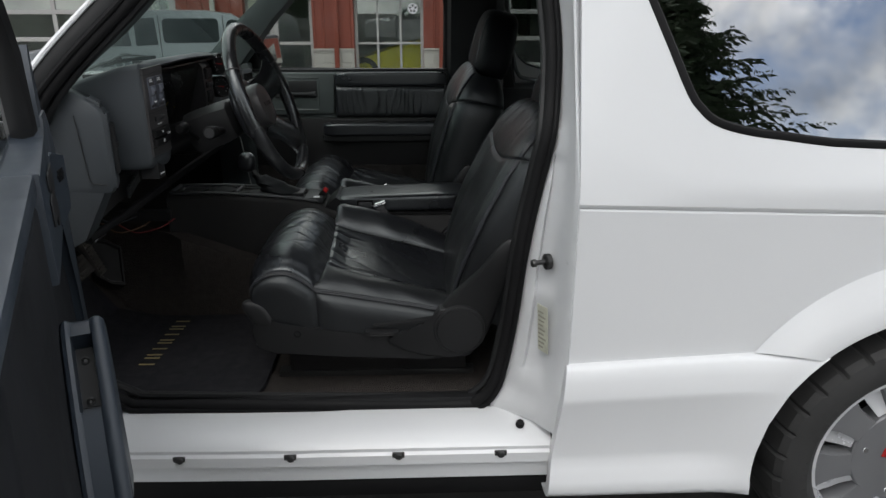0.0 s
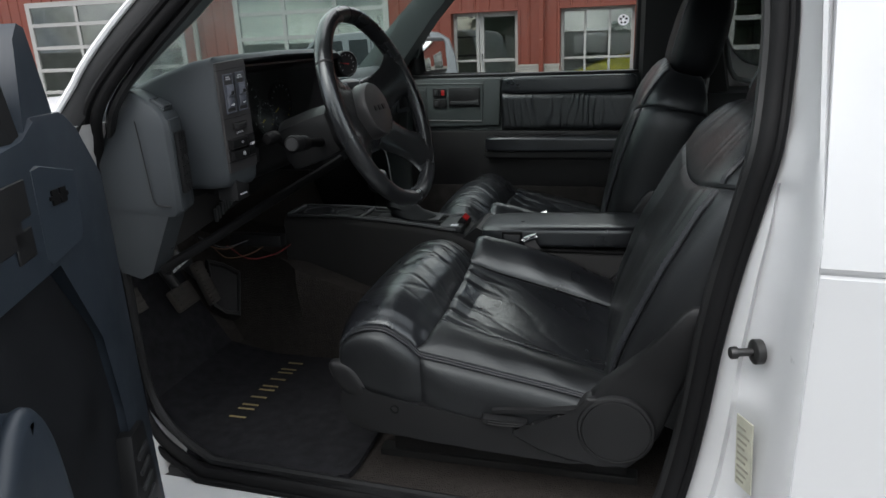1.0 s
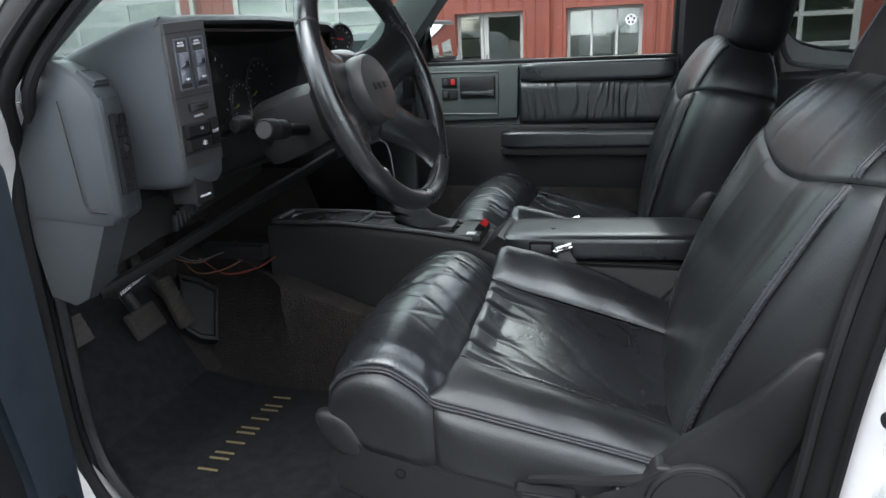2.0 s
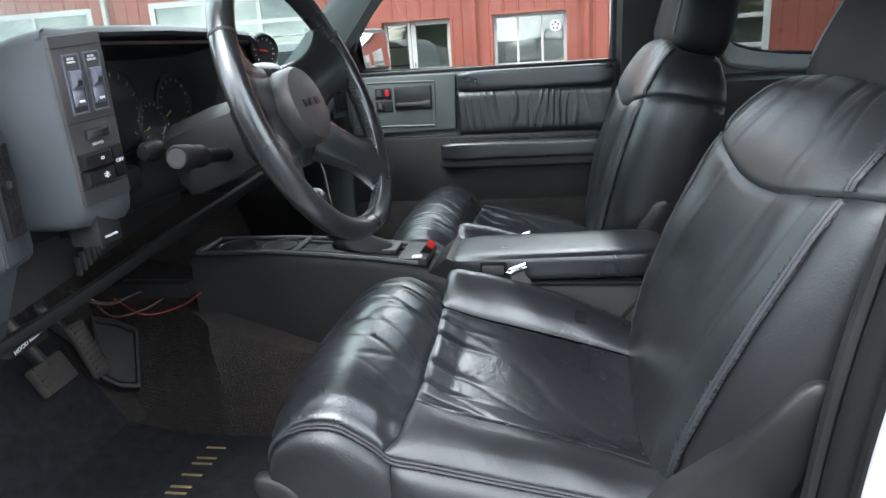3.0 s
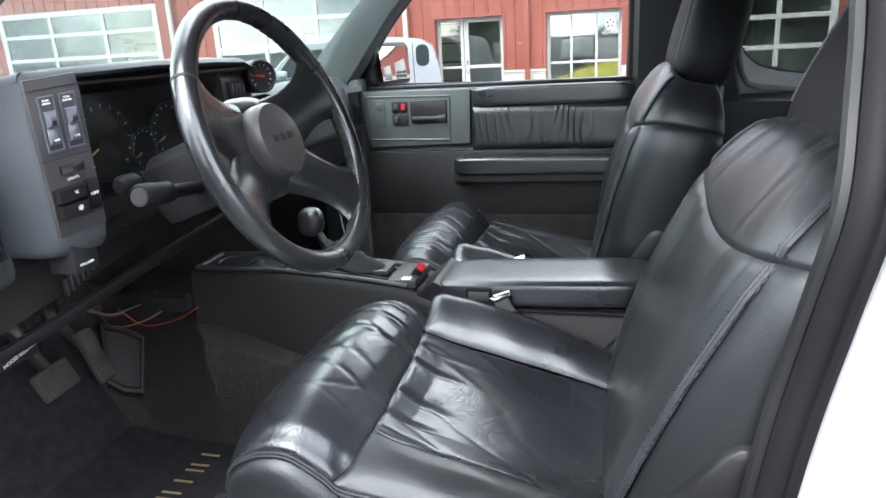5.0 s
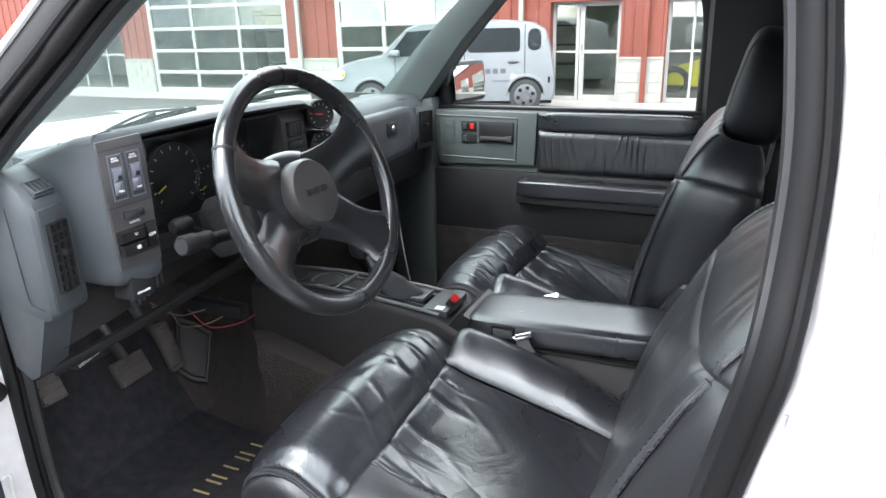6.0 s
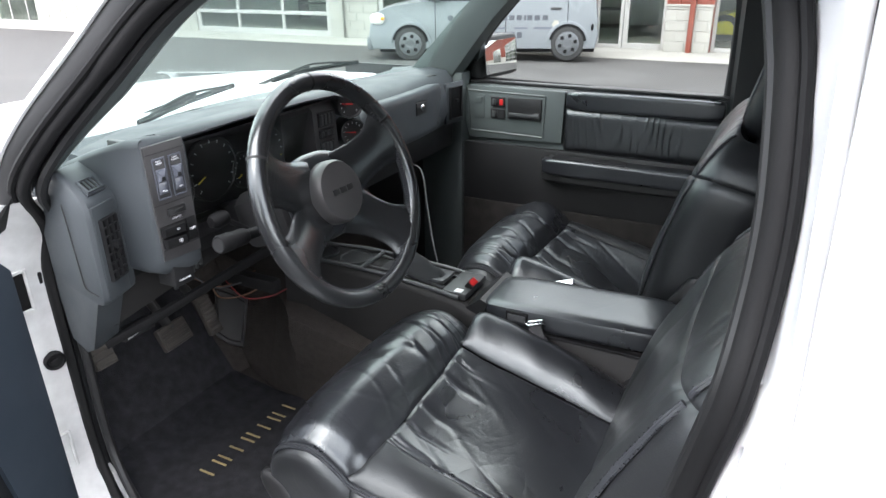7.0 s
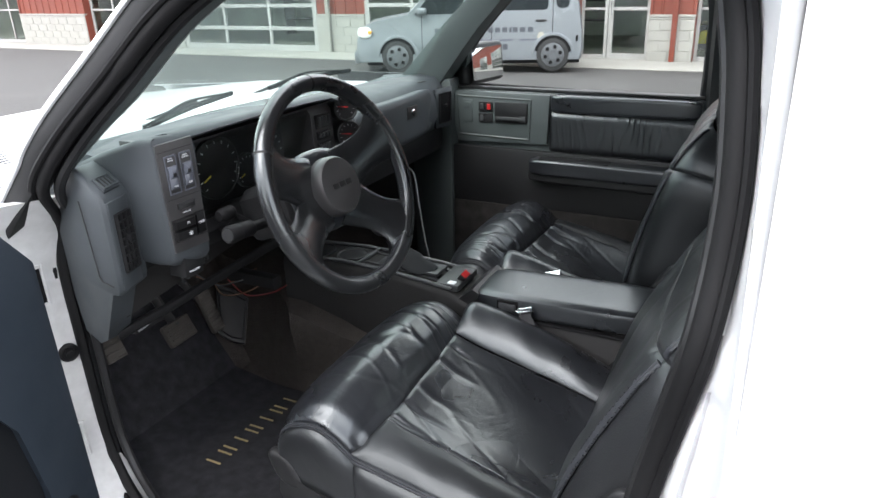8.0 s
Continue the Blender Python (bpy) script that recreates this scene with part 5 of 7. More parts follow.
# cluster recess, dials
bm = bmesh.new()
loft(bm, [[(x, y, z) for y, z in ((-0.548, 1.085), (-0.20, 1.085), (-0.20, 0.865), (-0.548, 0.865))] for x in (-0.385, -0.372)])
box(bm, (-0.44, -0.560, 0.925), (-0.275, -0.548, 1.09), 0.003)
box(bm, (-0.44, -0.548, 0.905), (-0.335, -0.20, 0.935), 0.010)
part("cluster_recess", bm, DIAL, dash)
for (y, z, r) in ((-0.505, 0.990, 0.044), (-0.410, 1.010, 0.058), (-0.328, 0.985, 0.032), (-0.258, 1.005, 0.046)):
    bm = bmesh.new()
    turned(bm, (-0.373, y, z), (1, 0, 0), [(r + 0.004, 0), (r + 0.004, 0.006), (r + 0.002, 0.008), (r, 0.006), (0, 0.006)], 36)
    dial = part("dial", bm, DIAL, dash, "black instrument dial")
    n = 13
    for k in range(n):
        a = radians(225 - 270 * k / (n - 1))
        bm = bmesh.new()
        d, e = Vector((0, math.cos(a), math.sin(a))), Vector((0, -math.sin(a), math.cos(a)))
        c = Vector((-0.3665, y, z)) + d * r * 0.86
        q = [c + d * s1 * r * 0.05 + e * s2 * 0.0006 for s1, s2 in ((-1, -1), (1, -1), (1, 1), (-1, 1))]
        loft(bm, [q, [p + Vector((0.0008, 0, 0)) for p in q]])
        part("tick", bm, YELLOWINK if k > 10 and r < 0.05 else WHITEINK, dial)
    bm = bmesh.new()
    a = radians(205)
    d, e = Vector((0, math.cos(a), math.sin(a))), Vector((0, -math.sin(a), math.cos(a)))
    c = Vector((-0.365, y, z))
    q = [c + d * r * 0.42 - e * 0.0014, c + d * r * 0.78 - e * 0.0009, c + d * r * 0.78 + e * 0.0009, c + d * r * 0.42 + e * 0.0014]
    loft(bm, [q, [p + Vector((0.001, 0, 0)) for p in q]])
    part("needle", bm, YELLOWINK, dial)
bm = bmesh.new()
sheet(bm, [[(-0.340 + 0.045 * t, y, 0.94 + 0.14 * t) for t in (0, 1)] for y in (-0.546, -0.21)], (-0.002, 0, 0))
ob = part("cluster_lens", bm, SIDECLEAR, dash)
ob.visible_shadow = False
# centre stack with radio and sliders
bm = bmesh.new()
loft(bm, [[(x, y, z) for x, z in ((-0.42, 1.09), (-0.302, 1.094), (-0.290, 1.080), (-0.286, 1.0), (-0.300, 0.875), (-0.42, 0.86))] for y in (-0.205, -0.200, -0.136, -0.130)])
stack = part("radio_panel", bm, BEZEL, dash)
for z0, z1 in ((1.045, 1.075), (1.022, 1.040), (0.985, 1.016), (0.955, 0.980), (0.900, 0.950)):
    bm = bmesh.new()
    box(bm, (-0.30, -0.192, z0), (-0.2835, -0.144, z1), 0.002)
    sl = part("control_block", bm, BLACKP, stack)
    for k in range(4):
        bm = bmesh.new()
        box(bm, (-0.285, -0.189 + 0.0115 * k, z0 + 0.004), (-0.2805, -0.181 + 0.0115 * k, z1 - 0.004), 0.001)
        part("button", bm, SATIN, sl)
bm = bmesh.new()
box(bm, (-0.412, -0.610, 0.868), (-0.384, -0.212, 0.945), 0.006)
part("column_surround", bm, GLOSSP, dash)
# two round gauges on a pod
for gx, gy, gz in ((-0.266, -0.106, 1.080), (-0.271, -0.093, 1.017)):
    g = thing("pod_gauge", (gx, gy, gz), "round black boost gauge with red needle on the dashboard", "gauge", "pod gauges")
    ax = Vector((0.88, -0.47, 0.06)).normalized()
    bm = bmesh.new()
    turned(bm, Vector((gx, gy, gz)) - ax * 0.055, ax, [(0.020, -0.03), (0.028, 0), (0.030, 0.04), (0.030, 0.056), (0.0275, 0.058), (0.026, 0.052), (0, 0.052)], 32)
    part("cup", bm, BLACKP, g)
    bm = bmesh.new()
    turned(bm, Vector((gx, gy, gz)) - ax * 0.004, ax, [(0.0262, 0), (0.0262, 0.0012), (0, 0.0012)], 32)
    face = part("dial_face", bm, DIAL, g)
    s = ax.cross(Vector((0, 0, 1))).normalized()
    u = s.cross(ax)
    for k in range(11):
        a = radians(225 - 27 * k)
        d, e = s * -math.cos(a) + u * math.sin(a), s * math.sin(a) + u * math.cos(a)
        c = Vector((gx, gy, gz)) - ax * 0.0025 + d * 0.0205
        bm = bmesh.new()
        q = [c + d * i * 0.0019 + e * j * 0.0004 for i, j in ((-1, -1), (1, -1), (1, 1), (-1, 1))]
        loft(bm, [q, [p + ax * 0.0006 for p in q]])
        part("tick", bm, WHITEINK, face)
    a = radians(172)
    d, e = s * -math.cos(a) + u * math.sin(a), s * math.sin(a) + u * math.cos(a)
    c = Vector((gx, gy, gz)) - ax * 0.001
    bm = bmesh.new()
    q = [c - d * 0.006 - e * 0.0016, c + d * 0.02 - e * 0.0006, c + d * 0.02 + e * 0.0006, c - d * 0.006 + e * 0.0016]
    loft(bm, [q, [p + ax * 0.0008 for p in q]])
    part("needle", bm, REDP, g)
bm = bmesh.new()
rbox(bm, (-0.375, -0.080, 1.030), (0.055, 0.040, 0.060), 5, 8)
part("gauge_mount", bm, DASH, dash)
def vent_at(u, v, lift=0.0):
    return Vector((-0.3530 - 0.0155 * u + lift, -0.671 + 0.046 * u, 0.892 + 0.108 * v))


def vent(at, parent, nu=3, nv=7):
    bm = bmesh.new()
    plate(bm, 0, 1, 0, 1, 0.002, at=at)
    hole = part("air_vent", bm, GLOSSP, parent, "black grille air vent")
    for u in [k / nu for k in range(nu + 1)]:
        b = bmesh.new()
        plate(b, max(0, u - 0.022), min(1, u + 0.022), 0, 1, 0.007, 0.0005, at=at)
        part("fin", b, BLACKP, hole)
    for v in [k / nv for k in range(nv + 1)]:
        b = bmesh.new()
        plate(b, 0, 1, max(0, v - 0.012), min(1, v + 0.012), 0.006, 0.0005, at=at)
        part("fin", b, BLACKP, hole)
    b = bmesh.new()
    plate(b, 0.4, 0.62, 0.52, 0.62, 0.012, 0.001, at=at)
    part("vent_tab", b, BLACKP, hole)


bm = bmesh.new()
plate(bm, -0.08, 1.02, -0.24, 1.18, 0.0030, 0.002, at=vent_at)
part("vent_frame", bm, DASH, dash)
vent(lambda u, v, lift=0.0: vent_at(0.1 + 0.8 * u, 0.03 + 0.95 * v, lift + 0.003), dash)
top_at = lambda u, v, lift=0.0: Vector((-0.3705 - 0.0095 * u - 0.020 * v + lift * 0.5, -0.660 + 0.032 * u, 1.0365 + 0.0115 * v + lift * 0.9))
bm = bmesh.new()
plate(bm, -0.14, 1.14, -0.2, 1.2, 0.002, at=top_at)
part("vent_frame", bm, DASH, dash)
bm = bmesh.new()
plate(bm, 0.0, 1.0, -0.02, 1.02, 0.0030, at=top_at)
tv = part("demister_vent", bm, GLOSSP, dash)
for u0, u1, v0, v1 in ((0.22, 0.28, 0, 1), (0.47, 0.53, 0, 1), (0.72, 0.78, 0, 1), (-0.08, 0.02, -0.1, 1.1), (0.98, 1.08, -0.1, 1.1), (-0.08, 1.08, -0.12, 0.02), (-0.08, 1.08, 0.98, 1.12)):
    bm = bmesh.new()
    plate(bm, u0, u1, v0, v1, 0.0060, 0.0008, at=top_at)
    part("fin", bm, DASH, tv)
bm = bmesh.new()
tube(bm, [(-0.416, -0.6765, 1.018), (-0.413, -0.6768, 0.99), (-0.404, -0.678, 0.885), (-0.398, -0.6788, 0.876), (-0.366, -0.6834, 0.874)], 0.0011, 6)
part("panel_groove", bm, BLACKP, dash)
# lower left end panel, knee panel, lower rail
bm = bmesh.new()
loft(bm, [[(x, y + (-0.37 - x) * 0.25, z) for x, z in ((-0.48, 1.02), (-0.395, 1.015), (-0.372, 0.90), (-0.372, 0.865), (-0.442, 0.745), (-0.475, 0.728), (-0.53, 0.735), (-0.56, 0.9))] for y in (-0.682, -0.678, -0.655, -0.640, -0.634)])
part("end_panel", bm, DASH, dash, crease=40)
bm = bmesh.new()
tube(bm, [(-0.445, -0.640, 0.742), (-0.40, -0.55, 0.770), (-0.345, -0.42, 0.812), (-0.29, -0.28, 0.85), (-0.26, -0.20, 0.872)], 0.008, 8, flat=1.3)
part("lower_rail", bm, GLOSSP, dash, "dark rail under the dashboard")
bm = bmesh.new()
sheet(bm, [[(-0.42 + 0.0 * t, y, 0.78 + 0.05 * (y + 0.64) / 0.4 + 0.16 * t) for t in (0, 1)] for y in (-0.632, -0.42, -0.20)], (-0.02, 0, 0))
part("knee_panel", bm, CONSOLE, dash)
for k in range(7):
    bm = bmesh.new()
    box(bm, (-0.405, -0.51 + 0.011 * k, 0.800 + 0.004 * k), (-0.399, -0.504 + 0.011 * k, 0.826 + 0.004 * k), 0.001)
    part("knee_slot", bm, SATIN, dash)
for (x, y, z, s, txt) in ((-0.432, -0.615, 0.790, 0.0085, "HOOD\nRELEASE"), (-0.462, -0.555, 0.725, 0.0085, "HOOD RELEASE")):
    bm = bmesh.new()
    box(bm, (x - 0.02, y - 0.035, z - 0.012), (x, y + 0.035, z + 0.012), 0.004)
    h = part("release_handle", bm, BLACKP, dash)
    m = Matrix.Translation((x + 0.001, y, z)) @ Matrix(((0, 0, 1), (1, 0, 0), (0, 1, 0))).to_4x4() @ Matrix.Rotation(radians(12), 4, "Z")
    words("lettering", txt, s, m, WHITEINK, h)
# passenger side: glove box and vent
bm = bmesh.new()
rbox(bm, (-0.392, 0.305, 0.960), (0.026, 0.215, 0.066), 9, 10, lambda p: Vector((p.x + 0.014 * (1 - ((p.y - 0.305) / 0.21) ** 2), p.y, p.z)))
glove = part("glove_box", bm, DASH, dash, "slate grey glove box lid", crease=50)
bm = bmesh.new()
box(bm, (-0.362, 0.325, 0.962), (-0.349, 0.385, 0.998), 0.004)
lt = part("glove_latch", bm, BLACKP, glove)
bm = bmesh.new()
turned(bm, (-0.350, 0.355, 0.980), (1, 0, 0), [(0.010, 0), (0.010, 0.004), (0.006, 0.006), (0, 0.006)], 16)
part("lock", bm, CHROME, glove)
bm = bmesh.new()
box(bm, (-0.366, 0.430, 0.908), (-0.3605, 0.475, 0.918), 0.001)
part("badge_bar", bm, BLACKP, glove)
pv = lambda u, v, lift=0.0: Vector((-0.372 + 0.012 * u + lift, 0.560 + 0.055 * u, 0.905 + 0.095 * v))
bm = bmesh.new()
plate(bm, -0.25, 1.25, -0.14, 1.14, 0.004, at=pv)
part("vent_frame", bm, DASH, dash)
vent(lambda u, v, lift=0.0: pv(u, v, lift + 0.004), dash, 1, 1)
for y0 in (0.50, 0.515, 0.53):
    bm = bmesh.new()
    box(bm, (-0.43, y0, 1.036), (-0.40, y0 + 0.008, 1.0415), 0.001)
    part("demister_slot", bm, BLACKP, dash)
bm = bmesh.new()
box(bm, (-0.60, 0.0, 0.80), (-0.40, 0.66, 0.885), 0.02)
part("lower_dash", bm, BLACKP, dash)

# ---- steering wheel and column ----
HUB = Vector((-0.092, -0.409, 1.010))
TAU, PSI = radians(20.0), radians(-2.7)
AX = Vector((math.cos(TAU) * math.cos(PSI), math.cos(TAU) * math.sin(PSI), math.sin(TAU)))
SX = Vector((0, 0, 1)).cross(AX).normalized()
UP = AX.cross(SX)
C = Vector((-0.077, -0.409, 1.021 - 0.012))
wheel = thing("steering_wheel", tuple(C), "black leather four-spoke steering wheel with laced seams", "steering wheel")
on_wheel = lambda a, r, h=0.0: C + r * (math.cos(a) * SX + math.sin(a) * UP) + h * AX
bm = bmesh.new()
tube(bm, [on_wheel(2 * math.pi * i / 72, 0.181) for i in range(72)], 0.0145, 14, closed=True, up=tuple(AX), flat=1.1)
part("rim", bm, HIDE_RIM, wheel)
for a in (90, 210 + 60, 150, 30):
    bm = bmesh.new()
    tube(bm, [on_wheel(radians(a + d), 0.181) for d in (-0.6, 0.6)], 0.0151, 14, up=tuple(AX), flat=1.1)
    part("rim_seam", bm, BLACKP, wheel)
for a0, bend in ((18, 3), (159, -3), (-41, -3), (207, 2)):
    bm = bmesh.new()
    rings = []
    for i in range(9):
        t = i / 8
        r = 0.045 + 0.131 * t
        a = radians(a0 + bend * t * t)
        wv = 0.026 * (1 - t) ** 1.4 + 0.026 + 0.040 * t ** 4
        p, tang = on_wheel(a, r, -0.040 + 0.040 * t ** 1.3), (-math.sin(a) * SX + math.cos(a) * UP)
        th = 0.013 - 0.002 * t
        rings.append([p + tang * wv * math.cos(q) + AX * th * math.sin(q) for q in (2 * math.pi * k / 14 for k in range(14))])
    loft(bm, rings)
    sp = part("spoke", bm, HIDE_RIM, wheel)
    bm = bmesh.new()
    stitches(bm, [on_wheel(radians(a0 + bend + d), 0.1675, 0.004) for d in range(-18, 19, 2)], 0.008, 0.0030)
    part("lacing", bm, SEAM, sp)
for a0, a1 in ((-30, 8), (168, 200), (214, 310)):
    bm = bmesh.new()
    n = int((a1 - a0) / 1.3)
    for i in range(n):
        a = radians(a0 + (a1 - a0) * (i + 0.5) / n)
        tube(bm, [on_wheel(a - 0.010, 0.1672, 0.0055), on_wheel(a, 0.1655, 0.0), on_wheel(a + 0.010, 0.1672, -0.0055)], 0.0013, 5)
    part("rim_lacing", bm, SEAM, wheel, "laced seam along the inner rim")
bm = bmesh.new()
rbox(bm, (0, 0, 0), (0.082, 0.074, 0.022), 2.6, 14, lambda p: C + p.x * SX + p.y * UP + (p.z - 0.050) * AX)
part("hub_shell", bm, HIDE, wheel)
bm = bmesh.new()
turned(bm, C - AX * 0.058, AX, [(0.054, 0.0), (0.054, 0.03), (0.053, 0.047), (0.049, 0.053), (0.02, 0.056), (0, 0.056)], 40)
pad = part("horn_pad", bm, BEZEL, wheel)
bm = bmesh.new()
m = Matrix((SX, UP, AX)).transposed().to_4x4()
m.translation = C - AX * 0.0022
for k in range(3):
    box(bm, (-0.026 + 0.018 * k, -0.004, 0), (-0.012 + 0.018 * k, 0.006, 0.0015), 0.0006, m)
part("badge", bm, BLACKP, wheel, "plain raised badge bars")
column = thing("steering_column", tuple(C - AX * 0.2), "black plastic steering column with stalks", "steering column")
bm = bmesh.new()
prof = [(-0.070, -0.055), (0.045, -0.055), (0.058, -0.035), (0.056, 0.030), (0.040, 0.048), (-0.055, 0.048), (-0.078, 0.030), (-0.082, -0.035)]
rings = [[C - AX * h + 0.92 * k * (a * SX + b * UP) for a, b in prof] for h, k in ((0.078, 0.80), (0.084, 0.92), (0.11, 1.0), (0.175, 1.02), (0.190, 0.96), (0.195, 0.70))]
loft(bm, rings)
tube(bm, [C - AX * 0.19, C - AX * 0.33], 0.034, 14)
part("shroud", bm, BLACKP, column)
tip = Vector((-0.167, -0.600, 0.969))
root = C - AX * 0.11 - SX * 0.07 - UP * 0.02
bm = bmesh.new()
d = (tip - root).normalized()
tube(bm, [root, tip - d * 0.045], 0.009, 10)
turned(bm, tip - d * 0.05, d, [(0.011, 0), (0.0135, 0.004), (0.0135, 0.030), (0.0115, 0.033), (0.0145, 0.036), (0.0145, 0.058), (0.012, 0.062), (0.010, 0.061), (0, 0.061)], 20)
stalk = part("stalk", bm, GLOSSP, column, "multifunction stalk with ribbed collar")
bm = bmesh.new()
turned(bm, tip + d * 0.0105, d, [(0.0105, 0), (0.0105, 0.0016), (0, 0.0016)], 20)
part("stalk_cap", bm, BLACKP, stalk)
bm = bmesh.new()
tube(bm, [root + AX * -0.06, Vector((-0.25, -0.515, 0.967))], 0.005, 8)
turned(bm, Vector((-0.25, -0.505, 0.967)), Vector((-0.1, -1, 0)), [(0.009, 0), (0.013, 0.006), (0.013, 0.026), (0.009, 0.034), (0, 0.035)], 16)
part("tilt_lever", bm, GLOSSP, column)

# ---- centre console ----
console = thing("centre_console", (0.0, 0, 0.42), "black plastic centre console with padded armrest box", "console")
bm = bmesh.new()
rings = []
for x, wl_, wr, zt, zb in ((-0.452, -0.150, -0.055, 0.708, 0.52), (-0.446, -0.160, -0.046, 0.717, 0.51), (-0.30, -0.126, -0.004, 0.706, 0.47), (-0.15, -0.114, 0.016, 0.692, 0.44), (-0.03, -0.110, 0.026, 0.676, 0.42), (0.05, -0.112, 0.058, 0.645, 0.36), (0.42, -0.108, 0.055, 0.645, 0.36)):
    rings.append([(x, wl_ - 0.006, zb), (x, wl_ - 0.002, zt - 0.015), (x, wl_ + 0.004, zt - 0.004), (x, wl_ + 0.010, zt), (x, wr - 0.010, zt), (x, wr - 0.004, zt - 0.004), (x, wr + 0.002, zt - 0.015), (x, wr + 0.006, zb)])
loft(bm, rings)
part("console_body", bm, CONSOLE, console)
rimz = lambda x: lerp([(-0.45, 0.717), (-0.30, 0.706), (-0.15, 0.692), (-0.03, 0.676), (0.05, 0.662)], x)
edgel = lambda x: lerp([(-0.45, -0.160), (-0.30, -0.126), (-0.15, -0.114), (-0.03, -0.110)], x)
edger = lambda x: lerp([(-0.45, -0.046), (-0.30, -0.004), (-0.15, 0.016), (-0.03, 0.026)], x)
for edge, o in ((edgel, 0.010), (edger, -0.010)):
    bm = bmesh.new()
    tube(bm, [(x, edge(x) + o, rimz(x) + 0.004) for x in (-0.44, -0.37, -0.30, -0.2, -0.1, -0.02)], 0.0055, 8, flat=0.9)
    part("tray_edge", bm, SATIN, console)
for o in (0.034, 0.094):
    bm = bmesh.new()
    tube(bm, [(x, edgel(x) + o, rimz(x) + 0.003) for x in (-0.255, -0.2, -0.1, -0.02)], 0.0035, 8, flat=0.9)
    part("tray_rib", bm, SATIN, console)
for x in (-0.438, -0.262):
    bm = bmesh.new()
    tube(bm, [(x, edgel(x) + 0.010, rimz(x) + 0.004), (x, edger(x) - 0.010, rimz(x) + 0.004)], 0.0055, 8)
    part("tray_edge", bm, SATIN, console)
for x, y in ((-0.385, -0.088), (-0.302, -0.070)):
    bm = bmesh.new()
    turned(bm, (x, y, rimz(x) + 0.001), (0, 0, 1), [(0.039, 0), (0.039, 0.005), (0.036, 0.005), (0.034, 0.0012), (0, 0.0012)], 28)
    ring = part("cup_ring", bm, SATIN, console)
    # flat black disc stands in for the shade down inside the cup
    bm = bmesh.new()
    turned(bm, (x, y, rimz(x) + 0.0025), (0, 0, 1), [(0.033, 0), (0.033, 0.0012), (0, 0.0012)], 28)
    part("cup_shade", bm, DIAL, ring)
bm = bmesh.new()
box(bm, (-0.062, -0.098, 0.672), (-0.004, 0.012, 0.688), 0.003)
box(bm, (-0.235, -0.080, 0.690), (-0.066, -0.020, 0.700), 0.004)
part("shift_plate", bm, SATIN, console)
# gear lever
shift = thing("gear_lever", (-0.16, -0.03, 0.71), "black gear lever with leather boot on the console", "gear lever")
bm = bmesh.new()
rings = []
for t in range(7):
    k = t / 6
    c = Vector((-0.135 - 0.07 * k, -0.055 + 0.02 * k, 0.700 + 0.045 * k))
    r = 0.026 * (1 - k) ** 0.8 + 0.010 + 0.003 * math.sin(t * 2.4)
    rings.append([c + Vector((1.6 * r * math.cos(q), r * math.sin(q), 0.004 * math.cos(3 * q))) for q in (2 * math.pi * i / 18 for i in range(18))])
loft(bm, rings)
part("boot", bm, HIDE_DULL, shift)
bm = bmesh.new()
tube(bm, [(-0.205, -0.036, 0.735), (-0.232, -0.032, 0.775)], 0.008, 10)
part("stem", bm, DARKSTEEL, shift)
bm = bmesh.new()
rbox(bm, (-0.238, -0.031, 0.785), (0.026, 0.024, 0.030), 2.5, 10)
part("knob", bm, HIDE, shift)
# armrest box
bm = bmesh.new()
rbox(bm, (0.235, -0.034, 0.666), (0.200, 0.082, 0.026), 7, 12, lambda p: Vector((p.x, p.y, p.z + 0.012 * (p.x - 0.05) / 0.4)))
lid = part("armrest_lid", bm, HIDE, console, "padded black armrest lid")
bm = bmesh.new()
box(bm, (0.098, -0.1195, 0.660), (0.147, -0.110, 0.685), 0.003)
latch = part("latch", bm, GLOSSP, console)
bm = bmesh.new()
box(bm, (0.103, -0.1225, 0.661), (0.142, -0.112, 0.679), 0.0025)
part("latch_button", bm, SATIN, latch)
bm = bmesh.new()
box(bm, (0.045, -0.118, 0.640), (0.43, -0.106, 0.646), 0.0015)
part("box_joint", bm, RUBBER, console)
bm = bmesh.new()
loft(bm, [[(x, y, z) for x, z in ((-0.025, 0.640), (0.038, 0.640), (0.050, 0.682), (0.034, 0.690))] for y in (-0.106, -0.102, 0.040, 0.046)])
part("box_front", bm, BLACKP, console)
# seat belt buckles
buckle = thing("belt_buckle", (-0.02, -0.05, 0.67), "black seat belt buckle with red release button", "buckle")
bm = bmesh.new()
box(bm, (-0.009, -0.011, -0.030), (0.009, 0.011, 0.020), 0.004, Matrix.Translation((-0.012, -0.055, 0.690)) @ Matrix.Rotation(radians(38), 4, "Y") @ Matrix.Rotation(radians(25), 4, "X"))
part("case", bm, BLACKP, buckle)
bm = bmesh.new()
box(bm, (-0.0075, -0.009, 0.012), (0.0075, 0.009, 0.0225), 0.002, Matrix.Translation((-0.012, -0.055, 0.690)) @ Matrix.Rotation(radians(38), 4, "Y") @ Matrix.Rotation(radians(25), 4, "X"))
part("release_button", bm, REDP, buckle)
bm = bmesh.new()
box(bm, (-0.034, -0.094, 0.6865), (-0.016, -0.078, 0.6895), 0.001)
part("stalk_label", bm, WHITEINK, buckle)
tongue = thing("belt_tongue", (0.17, -0.13, 0.64), "black seat belt webbing with a chrome tongue beside the armrest", "seat belt")
bm = bmesh.new()
